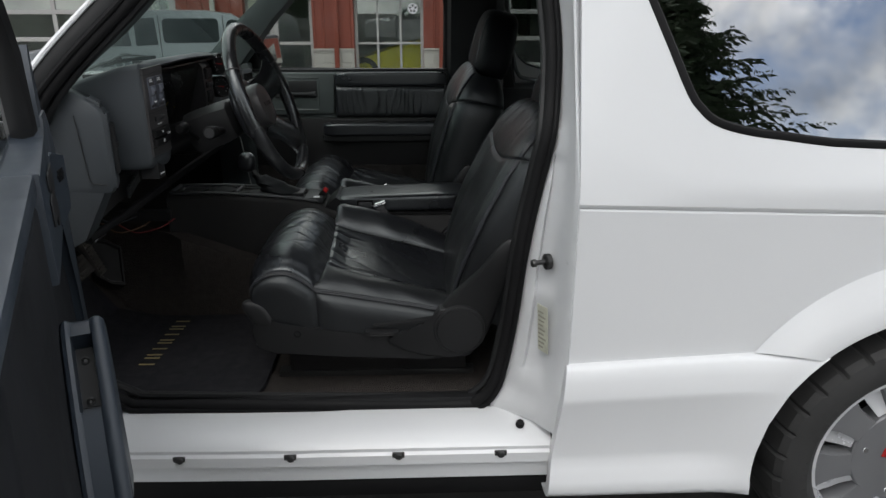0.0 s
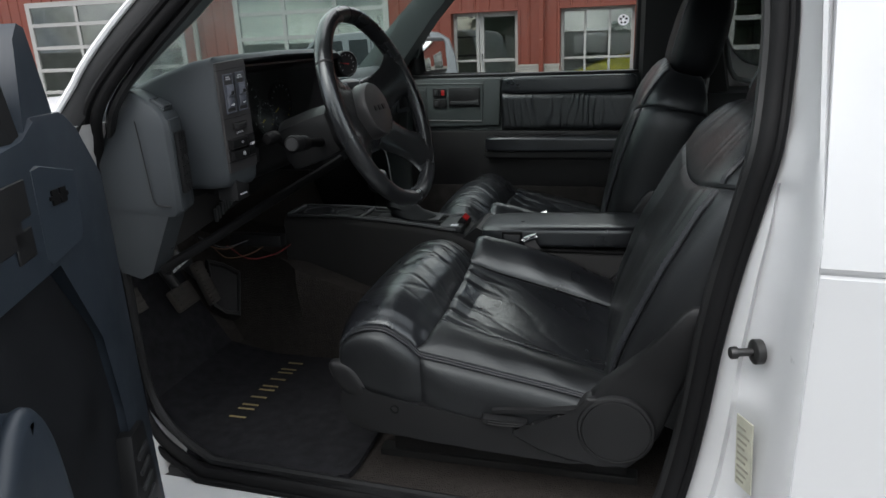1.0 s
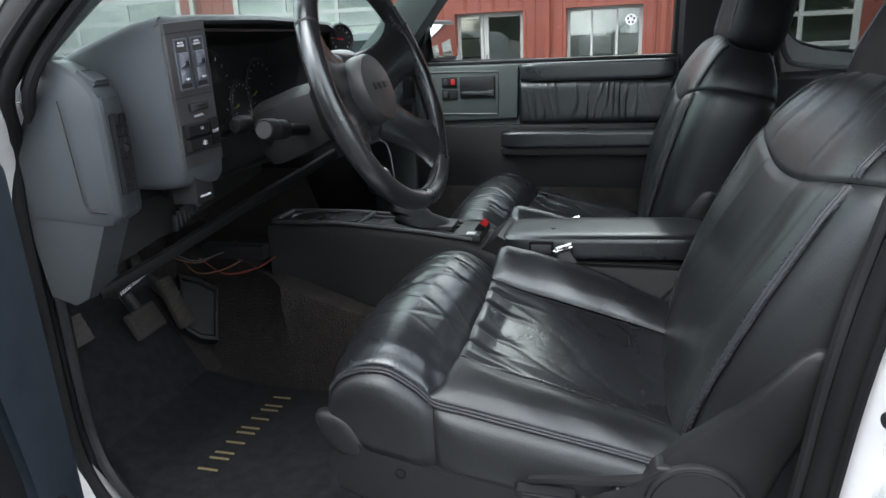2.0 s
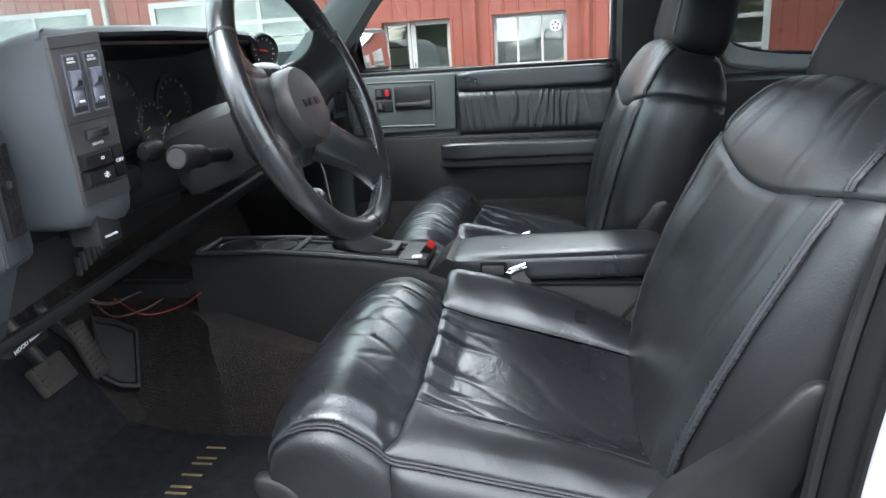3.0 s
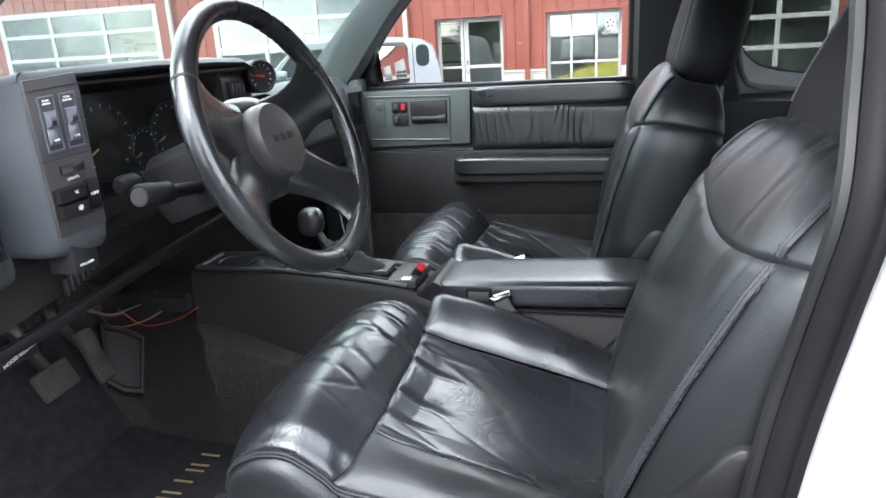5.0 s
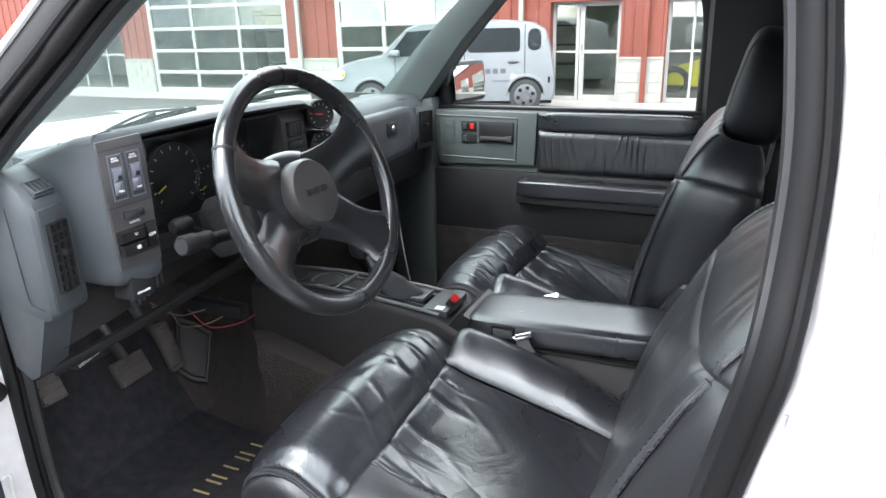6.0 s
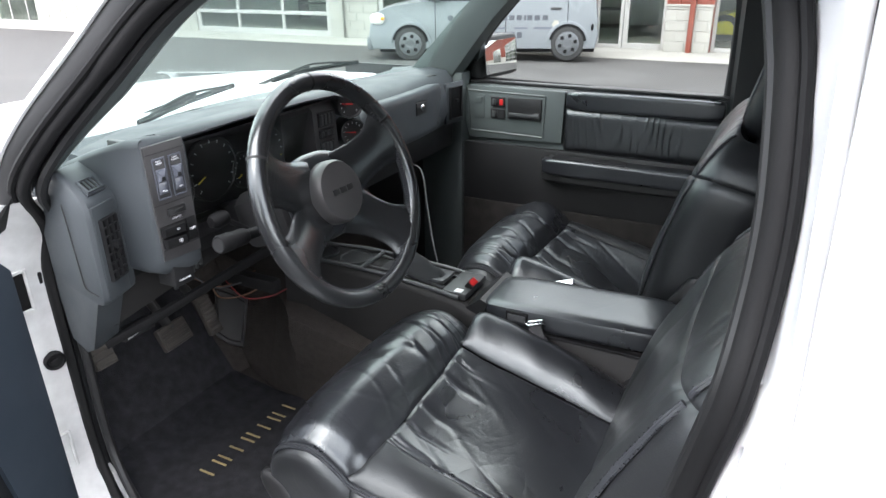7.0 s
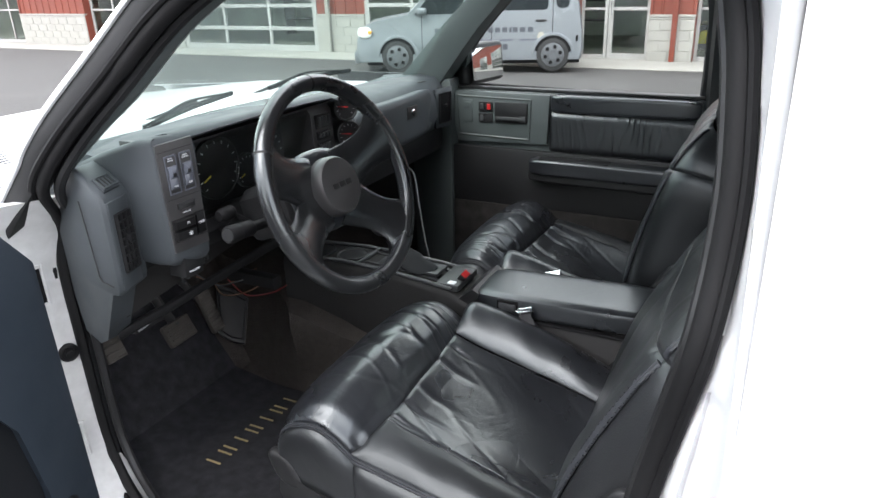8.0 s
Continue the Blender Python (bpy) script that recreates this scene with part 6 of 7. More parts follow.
loft(bm, [[Vector(p) + Vector(o) for o in ((0, 0.0022, 0), (0, -0.0022, 0), (0.026, -0.0022, 0.008), (0.026, 0.0022, 0.008))] for p in ((0.150, -0.124, 0.668), (0.158, -0.132, 0.655), (0.168, -0.136, 0.644), (0.174, -0.132, 0.636), (0.176, -0.122, 0.630))])
part("webbing", bm, WEB, tongue)
bm = bmesh.new()
tube(bm, [(0.147, -0.126, 0.669), (0.153, -0.127, 0.673), (0.182, -0.128, 0.684), (0.184, -0.130, 0.680), (0.154, -0.130, 0.667)], 0.0032, 8, closed=True)
part("tongue", bm, CHROME, tongue)
paper = thing("belt_tongue", (0.17, 0.066, 0.60), "chrome seat belt tongue standing beside the armrest of the passenger seat", "seat belt")
bm = bmesh.new()
box(bm, (-0.022, -0.014, -0.002), (0.022, 0.014, 0.002), 0.001, Matrix.Translation((0.165, 0.064, 0.674)) @ Matrix.Rotation(radians(-20), 4, "Y") @ Matrix.Rotation(radians(35), 4, "X"))
part("tongue", bm, CHROME, paper)
bm = bmesh.new()
box(bm, (0.150, 0.058, 0.585), (0.188, 0.063, 0.668), 0.002)
part("webbing", bm, WEB, paper)

# ---- foot space ----
mat_ = thing("floor_mat", (-0.38, -0.42, 0.335), "black carpet floor mat with gold embroidered lettering", "floor mat")
bm = bmesh.new()
rows = []
for x, z, y0, y1 in ((-0.102, 0.336, -0.60, -0.24), (-0.108, 0.336, -0.635, -0.21), (-0.14, 0.336, -0.652, -0.19), (-0.30, 0.336, -0.655, -0.185), (-0.46, 0.336, -0.635, -0.185), (-0.50, 0.337, -0.624, -0.185), (-0.56, 0.352, -0.622, -0.19), (-0.62, 0.370, -0.622, -0.20), (-0.66, 0.428, -0.622, -0.20), (-0.72, 0.514, -0.622, -0.20), (-0.755, 0.61, -0.61, -0.21)):
    rows.append([(x, y0 + (y1 - y0) * j / 8, z) for j in range(9)])
sheet(bm, rows, (0, 0, 0.012))
pad = part("mat_pad", bm, MATCLOTH, mat_)
T0, T1 = Vector((-0.431, -0.494, 0.3495)), Vector((-0.421, -0.223, 0.3495))
d = (T1 - T0)
for k in range(7):
    c = T0 + d * ((k + 0.02) / 6.2)
    bm = bmesh.new()
    for b0 in ((-0.011, 0.007) if k % 2 else (-0.002,)):
        box(bm, (c.x - 0.020, c.y + b0, 0.3475), (c.x + 0.020, c.y + b0 + 0.005, 0.3500), 0.001)
    part("gold_bar", bm, GOLD, mat_, "gold embroidered bar")
bm = bmesh.new()
sheet(bm, [[(x, y, 0.3245) for y in (-0.68, -0.4, -0.1)] for x in (-0.62, -0.2, 0.3, 0.56)], (0, 0, 0.006))
solo("carpet", bm, WORN, "worn dark carpet on the car floor", "carpet", kind="structure")
bm = bmesh.new()
box(bm, (-0.46, -0.700, 0.325), (0.47, -0.668, 0.360), 0.008)
scuff = part("sill_trim", bm, BLACKP, car, "black plastic sill trim")
def pedal(c, w, h, tilt, turn, label, arm_top, name):
    p = thing(name, tuple(c), label, "pedal")
    m = Matrix.Translation(c) @ Matrix.Rotation(radians(turn), 4, "Z") @ Matrix.Rotation(radians(tilt), 4, "Y")
    bm = bmesh.new()
    box(bm, (-0.008, -w, -h), (0.008, w, h), 0.006, m)
    pad = part("pad", bm, PEDALR, p)
    n = max(4, int(h * 2 / 0.011))
    for k in range(n):
        z = -h * 0.86 + 1.72 * h * k / (n - 1)
        bm = bmesh.new()
        box(bm, (0.007, -w * 0.84, z - 0.0025), (0.011, w * 0.84, z + 0.0025), 0.001, m)
        part("rib", bm, PEDALR, pad)
    bm = bmesh.new()
    c2 = Vector(c)
    tube(bm, smooth_path([c2 + Vector((-0.008, 0, 0.01)), c2 * 0.5 + Vector(arm_top) * 0.5 + Vector((-0.03, 0, 0.0)), arm_top], 5), 0.008, 8, flat=1.6)
    part("arm", bm, DARKSTEEL, p)
pedal((-0.626, -0.355, 0.568), 0.042, 0.028, -28, 4, "black ribbed brake pedal", (-0.66, -0.40, 0.80), "brake_pedal")
pedal((-0.658, -0.222, 0.552), 0.020, 0.058, -22, 0, "narrow black ribbed accelerator pedal", (-0.72, -0.26, 0.72), "accelerator_pedal")
pedal((-0.590, -0.560, 0.636), 0.024, 0.026, -25, 0, "black ribbed parking brake pedal", (-0.66, -0.58, 0.82), "parking_brake_pedal")
bm = bmesh.new()
q = [Vector((-0.691, -0.155, 0.593)), Vector((-0.655, -0.134, 0.577)), Vector((-0.618, -0.119, 0.549)), Vector((-0.594, -0.181, 0.446)), Vector((-0.625, -0.198, 0.455)), Vector((-0.653, -0.210, 0.481))]
c = sum(q, Vector()) / 6
n = Vector((0.609, -0.609, 0.508))
loft(bm, [[p - n * 0.05 for p in q], [p for p in q], [c + (p - c) * 0.97 + n * 0.004 for p in q], [c + (p - c) * 0.86 + n * 0.004 for p in q], [c + (p - c) * 0.80 - n * 0.004 for p in q], [c + (p - c) * 0.72 - n * 0.005 for p in q]])
solo("foot_rest", bm, CONSOLE, "dark scuffed moulded plastic plate on the tunnel side", "plate")
for k, (pts, m_) in enumerate(((((-0.60, -0.25, 0.66), (-0.55, -0.27, 0.64), (-0.50, -0.24, 0.645), (-0.46, -0.20, 0.67)), COPPER), (((-0.58, -0.22, 0.655), (-0.52, -0.225, 0.625), (-0.46, -0.20, 0.632), (-0.42, -0.19, 0.655)), REDWIRE),
                              (((-0.62, -0.28, 0.68), (-0.57, -0.25, 0.655), (-0.54, -0.22, 0.665), (-0.50, -0.2, 0.69)), COPPER), (((-0.60, -0.30, 0.70), (-0.55, -0.28, 0.67), (-0.50, -0.25, 0.68)), THREAD))):
    bm = bmesh.new()
    tube(bm, smooth_path(pts, 5), 0.0017, 6)
    solo("wire", bm, m_, "loose coloured wire hanging under the dashboard", "wire", "wires")
bm = bmesh.new()
box(bm, (-0.56, -0.235, 0.66), (-0.42, -0.205, 0.69), 0.006)
solo("connector_block", bm, BLACKP, "black connector block under the dashboard", "connector")

bm = bmesh.new()
tube(bm, smooth_path([(-0.42, 0.35, 0.812), (-0.372, 0.35, 0.815), (-0.350, 0.35, 0.79), (-0.338, 0.35, 0.70), (-0.320, 0.352, 0.575), (-0.290, 0.358, 0.44), (-0.262, 0.36, 0.333)], 5), 0.0022, 6)
solo("cable", bm, LINER, "thin pale cable hanging from the dashboard to the floor", "cable")

strap = thing("seat_belt", (0.53, -0.64, 0.45), "black seat belt webbing hanging along the centre pillar", "seat belt")
bm = bmesh.new()
line = smooth_path([(0.590, -0.600, 1.335), (0.588, -0.625, 1.20), (0.584, -0.648, 1.05), (0.570, -0.655, 0.85), (0.545, -0.655, 0.60), (0.520, -0.655, 0.40)], 5)
loft(bm, [[p + Vector(o) for o in ((-0.024, 0.004, 0), (0.024, -0.004, 0), (0.024, -0.0058, 0), (-0.024, 0.0022, 0))] for p in line])
part("webbing", bm, WEB, strap)
bm = bmesh.new()
rbox(bm, (0.590, -0.602, 1.335), (0.020, 0.012, 0.030), 4, 8)
part("upper_guide", bm, BLACKP, strap)


# ---- doors ----
# driver's door, swung open
HX, HY = -0.445, -0.725
DE, DM = Vector((0.423, -0.906, 0)), Vector((0.906, 0.423, 0))


def on_door(a, m, z):
    """A place on the open door: a out from the hinge, m in from the trim face."""
    return Vector((HX, HY, 0)) + DE * a + DM * m + Vector((0, 0, z))


door = thing("driver_door", (HX, HY, 0.3), "open white driver door with blue-grey inner trim", "car door")
bm = bmesh.new()
prof = [(0.04, 0.30), (1.10, 0.30), (1.13, 0.40), (1.14, 0.90), (1.12, 0.965), (0.12, 0.975), (0.06, 0.95)]
prism(bm, prof, lambda a, z: on_door(a, -0.045, z), DM * -0.080)
bmesh.ops.bevel(bm, geom=list(bm.edges), offset=0.012, segments=3, profile=0.6, affect="EDGES", clamp_overlap=True)
part("door_shell", bm, WHITE, door)
bm = bmesh.new()
prof = [(0.05, 0.31), (0.06, 0.95), (0.13, 1.03), (0.168, 1.052), (0.185, 1.058), (0.28, 1.060), (0.32, 1.030), (0.56, 1.022), (0.565, 0.868), (0.46, 0.874), (0.285, 0.880), (0.19, 0.735), (0.165, 0.60), (0.165, 0.31)]
prism(bm, prof, lambda a, z: on_door(a, 0.010, z), DM * -0.048)
bmesh.ops.bevel(bm, geom=list(bm.edges), offset=0.006, segments=2, profile=0.6, affect="EDGES", clamp_overlap=True)
part("trim_panel", bm, DOORGREY, door)
bm = bmesh.new()
prof = [(0.14, 0.32), (1.08, 0.32), (1.09, 0.82), (0.70, 0.865), (0.46, 0.875), (0.30, 0.875), (0.19, 0.74), (0.14, 0.70)]
prism(bm, prof, lambda a, z: on_door(a, -0.004, z), DM * -0.035)
part("carpet_panel", bm, DOORPAD, door)
bm = bmesh.new()
prof = [(0.195, 1.04), (0.235, 1.163), (0.255, 1.168), (0.275, 1.150), (0.305, 1.03)]
prism(bm, prof, lambda a, z: on_door(a, 0.006, z), DM * -0.03)
part("mirror_sail", bm, DOORGREY, door)
bm = bmesh.new()
tube(bm, [on_door(0.30, -0.02, 1.02), on_door(0.34, -0.02, 1.16), on_door(0.46, -0.03, 1.30), on_door(0.62, -0.04, 1.40), on_door(1.0, -0.05, 1.42), on_door(1.10, -0.03, 1.25), on_door(1.11, -0.02, 1.0)], 0.022, 8, flat=0.8)
part("window_frame", bm, BLACKP, door)
bm = bmesh.new()
prof = [(0.36, 0.985), (0.40, 1.16), (0.50, 1.29), (0.64, 1.38), (0.98, 1.40), (1.07, 1.25), (1.09, 0.985)]
prism(bm, prof, lambda a, z: on_door(a, -0.035, z), DM * -0.004)
ob = part("door_glass", bm, SIDECLEAR, door)
ob.visible_shadow = False
wedge = lambda a: 0.0115 + 0.014 * (0.315 - a) / 0.08
bm = bmesh.new()
prof = [(0.225, 0.985), (0.30, 1.004), (0.318, 1.002), (0.322, 0.890), (0.312, 0.880), (0.240, 0.893), (0.232, 0.905)]
loft(bm, [[on_door(a, wedge(a) - 0.03, z) for a, z in prof], [on_door(a, wedge(a) - 0.003, z) for a, z in prof], [on_door(0.276 + (a - 0.276) * 0.97, wedge(a), 0.942 + (z - 0.942) * 0.97) for a, z in prof]])
sp = part("speaker_panel", bm, DOORGREY, door)
bm = bmesh.new()
for a, z, w, h in ((0.264, 0.955, 0.0065, 0.004), (0.264, 0.966, 0.0065, 0.004), (0.282, 0.955, 0.0065, 0.004), (0.282, 0.966, 0.0065, 0.004), (0.273, 0.9605, 0.020, 0.0025)):
    prism(bm, [(a - w, z - h), (a + w, z - h), (a + w, z + h), (a - w, z + h)], lambda u, v: on_door(u, wedge(u) - 0.002, v), DM * 0.0045)
part("trim_emblem", bm, GLOSSP, door)
for a, z, w, h in ((0.385, 0.975, 0.040, 0.022), (0.425, 0.945, 0.05, 0.02), (0.375, 0.925, 0.024, 0.018), (0.44, 0.985, 0.02, 0.012)):
    bm = bmesh.new()
    prism(bm, [(a - w, z - h), (a + w, z - h), (a + w, z + h), (a - w, z + h)], lambda u, v: on_door(u, 0.010, v), DM * 0.003)
    bmesh.ops.bevel(bm, geom=list(bm.edges), offset=0.002, segments=1, profile=0.6, affect="EDGES", clamp_overlap=True)
    part("switch", bm, BLACKP, door)
# armrest with its pull cup
bm = bmesh.new()
CREST = smooth_path(((0.476, 0.50, 0), (0.492, 0.70, 0), (0.510, 0.775, 0), (0.540, 0.808, 0), (0.575, 0.800, 0), (0.610, 0.770, 0), (0.66, 0.712, 0), (0.71, 0.636, 0), (0.76, 0.50, 0), (0.79, 0.33, 0)), 6)
stops = []
for i, q in enumerate(CREST):
    d = (CREST[min(i + 1, len(CREST) - 1)] - CREST[max(i - 1, 0)]).normalized()
    stops.append((q, Vector((-d.y, d.x, 0)), 0.030 if 0.574 < q.x < 0.652 and q.y > 0.6 else 0.0))
rings = []
for i, (q, n, cup) in enumerate(stops):
    for half in ((0.0, 0.0), (cup, 0.002)) if i and cup and not stops[i - 1][2] else ((cup, 0.0), (0.0, 0.002)) if cup and not stops[i + 1][2] else ((cup, 0.0),):
        e = Vector((n.y, -n.x, 0)) * half[1]
        c = half[0]
        sec = ((-0.004, 0.070), (-0.004, 0.008), (-0.001, 0.002), (0.004, 0.0), (0.009, 0.002), (0.011, 0.004 + c), (0.034, 0.004 + c), (0.036, 0.002), (0.041, 0.0), (0.047, 0.001), (0.052, 0.006), (0.054, 0.016), (0.050, 0.070))
        rings.append([on_door(q.x - n.x * d + e.x, m, q.y - n.y * d + e.y) for m, d in sec])
loft(bm, rings)
arm = part("armrest", bm, DOORGREY, door, crease=40)
bm = bmesh.new()
prof = [(0.585, 0.84), (0.575, 0.985), (1.07, 0.985), (1.09, 0.90), (1.09, 0.36), (0.82, 0.36), (0.78, 0.55), (0.73, 0.80)]
prism(bm, prof, lambda a, z: on_door(a, -0.030, z), DM * 0.032)
bmesh.ops.bevel(bm, geom=list(bm.edges), offset=0.008, segments=3, profile=0.6, affect="EDGES", clamp_overlap=True)
part("leather_pad", bm, DOORPAD, door, "black leather door pad")
bm = bmesh.new()
prism(bm, [(0.56, 0.99), (0.56, 1.022), (1.08, 1.012), (1.09, 0.99)], lambda a, z: on_door(a, -0.036, z), DM * 0.040)
bmesh.ops.bevel(bm, geom=list(bm.edges), offset=0.006, segments=2, profile=0.6, affect="EDGES", clamp_overlap=True)
part("top_rail", bm, DOORGREY, door)
bm = bmesh.new()
floor_at = lambda a, m, up=0.0: on_door(a + (up - 0.033) * 0.77, m, lerp([(0.575, 0.800), (0.610, 0.770), (0.66, 0.712)], a) + (up - 0.033) * 0.64)
sheet(bm, [[floor_at(a, m, 0.001) for m in (0.012, 0.033)] for a in (0.580, 0.60, 0.62, 0.645)], (0, 0, -0.001))
part("pull_cup", bm, BLACKP, arm)
for a in (0.600, 0.640):
    bm = bmesh.new()
    turned(bm, floor_at(a, 0.022, 0.002), Vector((0.33, -0.70, 0.64)), [(0.006, -0.002), (0.006, 0.001), (0.0035, 0.002), (0.002, 0.0), (0, 0.0)], 14)
    part("screw", bm, DARKSTEEL, arm)
bm = bmesh.new()
prof = [(0.09, 0.33), (0.12, 0.55), (0.19, 0.56), (0.24, 0.34)]
prism(bm, prof, lambda a, z: on_door(a, -0.01, z), DM * 0.03)
bmesh.ops.bevel(bm, geom=list(bm.edges), offset=0.006, segments=2, profile=0.6, affect="EDGES", clamp_overlap=True)
grille = part("speaker_pod", bm, BLACKP, door)
for k in range(5):
    bm = bmesh.new()
    z = 0.40 + 0.028 * k
    prism(bm, [(0.135, z), (0.185, z), (0.185, z + 0.008), (0.135, z + 0.008)], lambda u, v: on_door(u, 0.020, v), DM * 0.004)
    part("slot", bm, SATIN, grille)

# passenger door, shut
pdoor = thing("passenger_door", (0.0, 0.74, 0.35), "closed passenger door with grey plastic and pleated black leather trim", "car door")
bm = bmesh.new()
rings = []
for x, k in ((-0.40, 0.03), (-0.375, 0.005), (-0.34, 0.0), (-0.10, 0.0), (0.395, 0.0), (0.41, 0.01)):
    rings.append([(x, y + k, z) for y, z in ((0.700, 0.34), (0.690, 0.60), (0.702, 0.80), (0.708, 0.84), (0.702, 0.975), (0.712, 0.992), (0.735, 1.0), (0.775, 0.998), (0.775, 0.34))])
loft(bm, rings)
part("door_panel", bm, TRIMGREY, pdoor)
bm = bmesh.new()
prof = [(-0.36, 0.825), (-0.052, 0.832), (-0.046, 0.99), (-0.375, 0.992), (-0.385, 0.90)]
prism(bm, prof, lambda a, z: (a, 0.703, z), (0, -0.016, 0))
bmesh.ops.bevel(bm, geom=list(bm.edges), offset=0.007, segments=2, profile=0.6, affect="EDGES", clamp_overlap=True)
part("front_trim", bm, TRIMGREY, pdoor)
bm = bmesh.new()
for a, b in (((-0.355, 0.850), (-0.112, 0.846)), ((-0.112, 0.846), (-0.108, 0.972)), ((-0.108, 0.972), (-0.365, 0.976)), ((-0.365, 0.976), (-0.355, 0.850))):
    tube(bm, [(a[0], 0.6865, a[1]), (b[0], 0.6865, b[1])], 0.003, 6)
part("trim_bead", bm, TRIMGREY, pdoor)
bm = bmesh.new()
box(bm, (-0.228, 0.680, 0.896), (-0.118, 0.688, 0.962), 0.004)
hb = part("handle_bezel", bm, DIAL, pdoor)
bm = bmesh.new()
box(bm, (-0.222, 0.672, 0.905), (-0.125, 0.684, 0.916), 0.004)
box(bm, (-0.142, 0.674, 0.900), (-0.120, 0.684, 0.920), 0.004)
part("inner_handle", bm, SATIN, hb)
for k, (x, z) in enumerate(((-0.272, 0.945), (-0.248, 0.945), (-0.272, 0.908), (-0.248, 0.908))):
    bm = bmesh.new()
    box(bm, (x - 0.0125, 0.681, z - 0.015), (x + 0.0115, 0.688, z + 0.015), 0.002)
    sw = part("switch", bm, BLACKP, pdoor)
    if k != 3:
        bm = bmesh.new()
        box(bm, (x - 0.006, 0.6775, z - 0.009), (x + 0.006, 0.684, z + 0.009), 0.002)
        part("switch_button", bm, REDP if k == 1 else SATIN, sw, "red lock button" if k == 1 else "")
bm = bmesh.new()
box(bm, (-0.342, 0.684, 0.890), (-0.308, 0.688, 0.965), 0.002)
box(bm, (-0.336, 0.681, 0.938), (-0.314, 0.687, 0.956), 0.002)
part("speaker_cover", bm, TRIMGREY, pdoor)
bm = bmesh.new()
rbox(bm, (0.178, 0.704, 0.966), (0.222, 0.024, 0.027), 9, 14)
part("upper_pad", bm, HIDE, pdoor)


bm = bmesh.new()
rows = []
for i in range(221):
    u = i / 220
    x = -0.047 + 0.447 * u
    row = []
    for k in range(15):
        v = k / 14
        edge = min(1.0, min(u, 1 - u) * 40, min(v, 1 - v) * 9 + 0.15)
        ph = x * 230 + 3.6 * math.sin(x * 27) + (v - 0.5) * 6.0 * math.sin(x * 19 + 1) + 1.2 * math.sin(v * 4 + x * 70)
        gather = max(0.0, math.sin(ph)) ** 3 * (0.25 + 0.75 * (0.5 + 0.5 * math.sin(x * 47 + v * 5))) * math.exp(-((x - 0.15) / 0.20) ** 4)
        row.append((x, 0.700 - 0.016 * math.sqrt(edge) - 0.0026 * gather * edge, 0.815 + 0.124 * v))
    rows.append(row)
sheet(bm, rows, (0, 0.02, 0))
part("pleated_panel", bm, HIDE_PLEAT, pdoor)
bm = bmesh.new()
rbox(bm, (0.163, 0.672, 0.775), (0.257, 0.052, 0.026), 9, 14)
arm = part("armrest", bm, HIDE, pdoor)
bm = bmesh.new()
box(bm, (-0.06, 0.628, 0.799), (0.16, 0.668, 0.804), 0.002)
part("armrest_slot", bm, BLACKP, arm)
bm = bmesh.new()
rbox(bm, (0.155, 0.672, 0.74), (0.255, 0.040, 0.018), 6, 10)
part("armrest_base", bm, BLACKP, arm)
bm = bmesh.new()
box(bm, (-0.40, 0.672, 0.62), (0.41, 0.690, 0.815), 0.008)
part("lower_trim", bm, BLACKP, pdoor)
bm = bmesh.new()
box(bm, (-0.40, 0.668, 0.34), (0.41, 0.688, 0.625), 0.01)
part("kick_carpet", bm, CARPET, pdoor)
bm = bmesh.new()
rows = [[(x, 0.745 - max(0, z - 0.99) * 0.24, z) for x in (xa, 0.40)] for z, xa in ((0.99, -0.37), (1.15, -0.30), (1.30, -0.16), (1.39, -0.08))]
sheet(bm, rows, (0, 0.004, 0))
ob = part("door_glass", bm, SIDECLEAR, pdoor)
ob.visible_shadow = False
bm = bmesh.new()
tube(bm, smooth_path([(0.40, 0.742, 0.985), (0.403, 0.715, 1.12), (0.395, 0.68, 1.28), (0.33, 0.655, 1.385), (0.0, 0.648, 1.40), (-0.07, 0.66, 1.38), (-0.17, 0.685, 1.29), (-0.31, 0.725, 1.15), (-0.355, 0.74, 1.06), (-0.36, 0.745, 1.005)], 4), 0.016, 8, flat=0.8)
part("window_frame", bm, BLACKP, pdoor)
bm = bmesh.new()
tube(bm, [(-0.36, 0.742, 1.003), (0.0, 0.740, 0.997), (0.40, 0.740, 0.986)], 0.008, 8)
part("window_seal", bm, RUBBER, pdoor)
bm = bmesh.new()
box(bm, (-0.372, 0.712, 0.994), (0.404, 0.752, 1.0035), 0.003)
part("belt_strip", bm, BLACKP, pdoor)
bm = bmesh.new()
loft(bm, [[(x, 0.735 - max(0, z - 1.0) * 0.22 + d, z) for x, d in ((x0 - 0.03, 0), (x1, -0.006), (x1 + 0.005, 0.02), (x0 - 0.03, 0.02))] for z, x0, x1 in ((1.0, -0.42, -0.352), (1.06, -0.40, -0.345), (1.15, -0.335, -0.315))])
part("sail_panel", bm, TRIMGREY, pdoor)
# door mirror, passenger side
mirror_tilt = Matrix.Rotation(radians(4), 4, "X")
mirror = thing("door_mirror", (-0.33, 0.84, 1.0), "black passenger door mirror reflecting the red workshop", "mirror")
mc = Vector((-0.318, 0.815, 1.066))
mx_ = Vector((0.26, 0.966, 0.0))
mn = Vector((mx_.y, -mx_.x, 0))
mm = Matrix((mx_, mn, Vector((0, 0, 1)))).transposed().to_4x4()
mm = mm @ mirror_tilt
mm.translation = mc
bm = bmesh.new()
rbox(bm, (0, -0.035, 0), (0.106, 0.040, 0.066), 9, 14, lambda p: mm @ p)
part("housing", bm, BLACKP, mirror)
bm = bmesh.new()
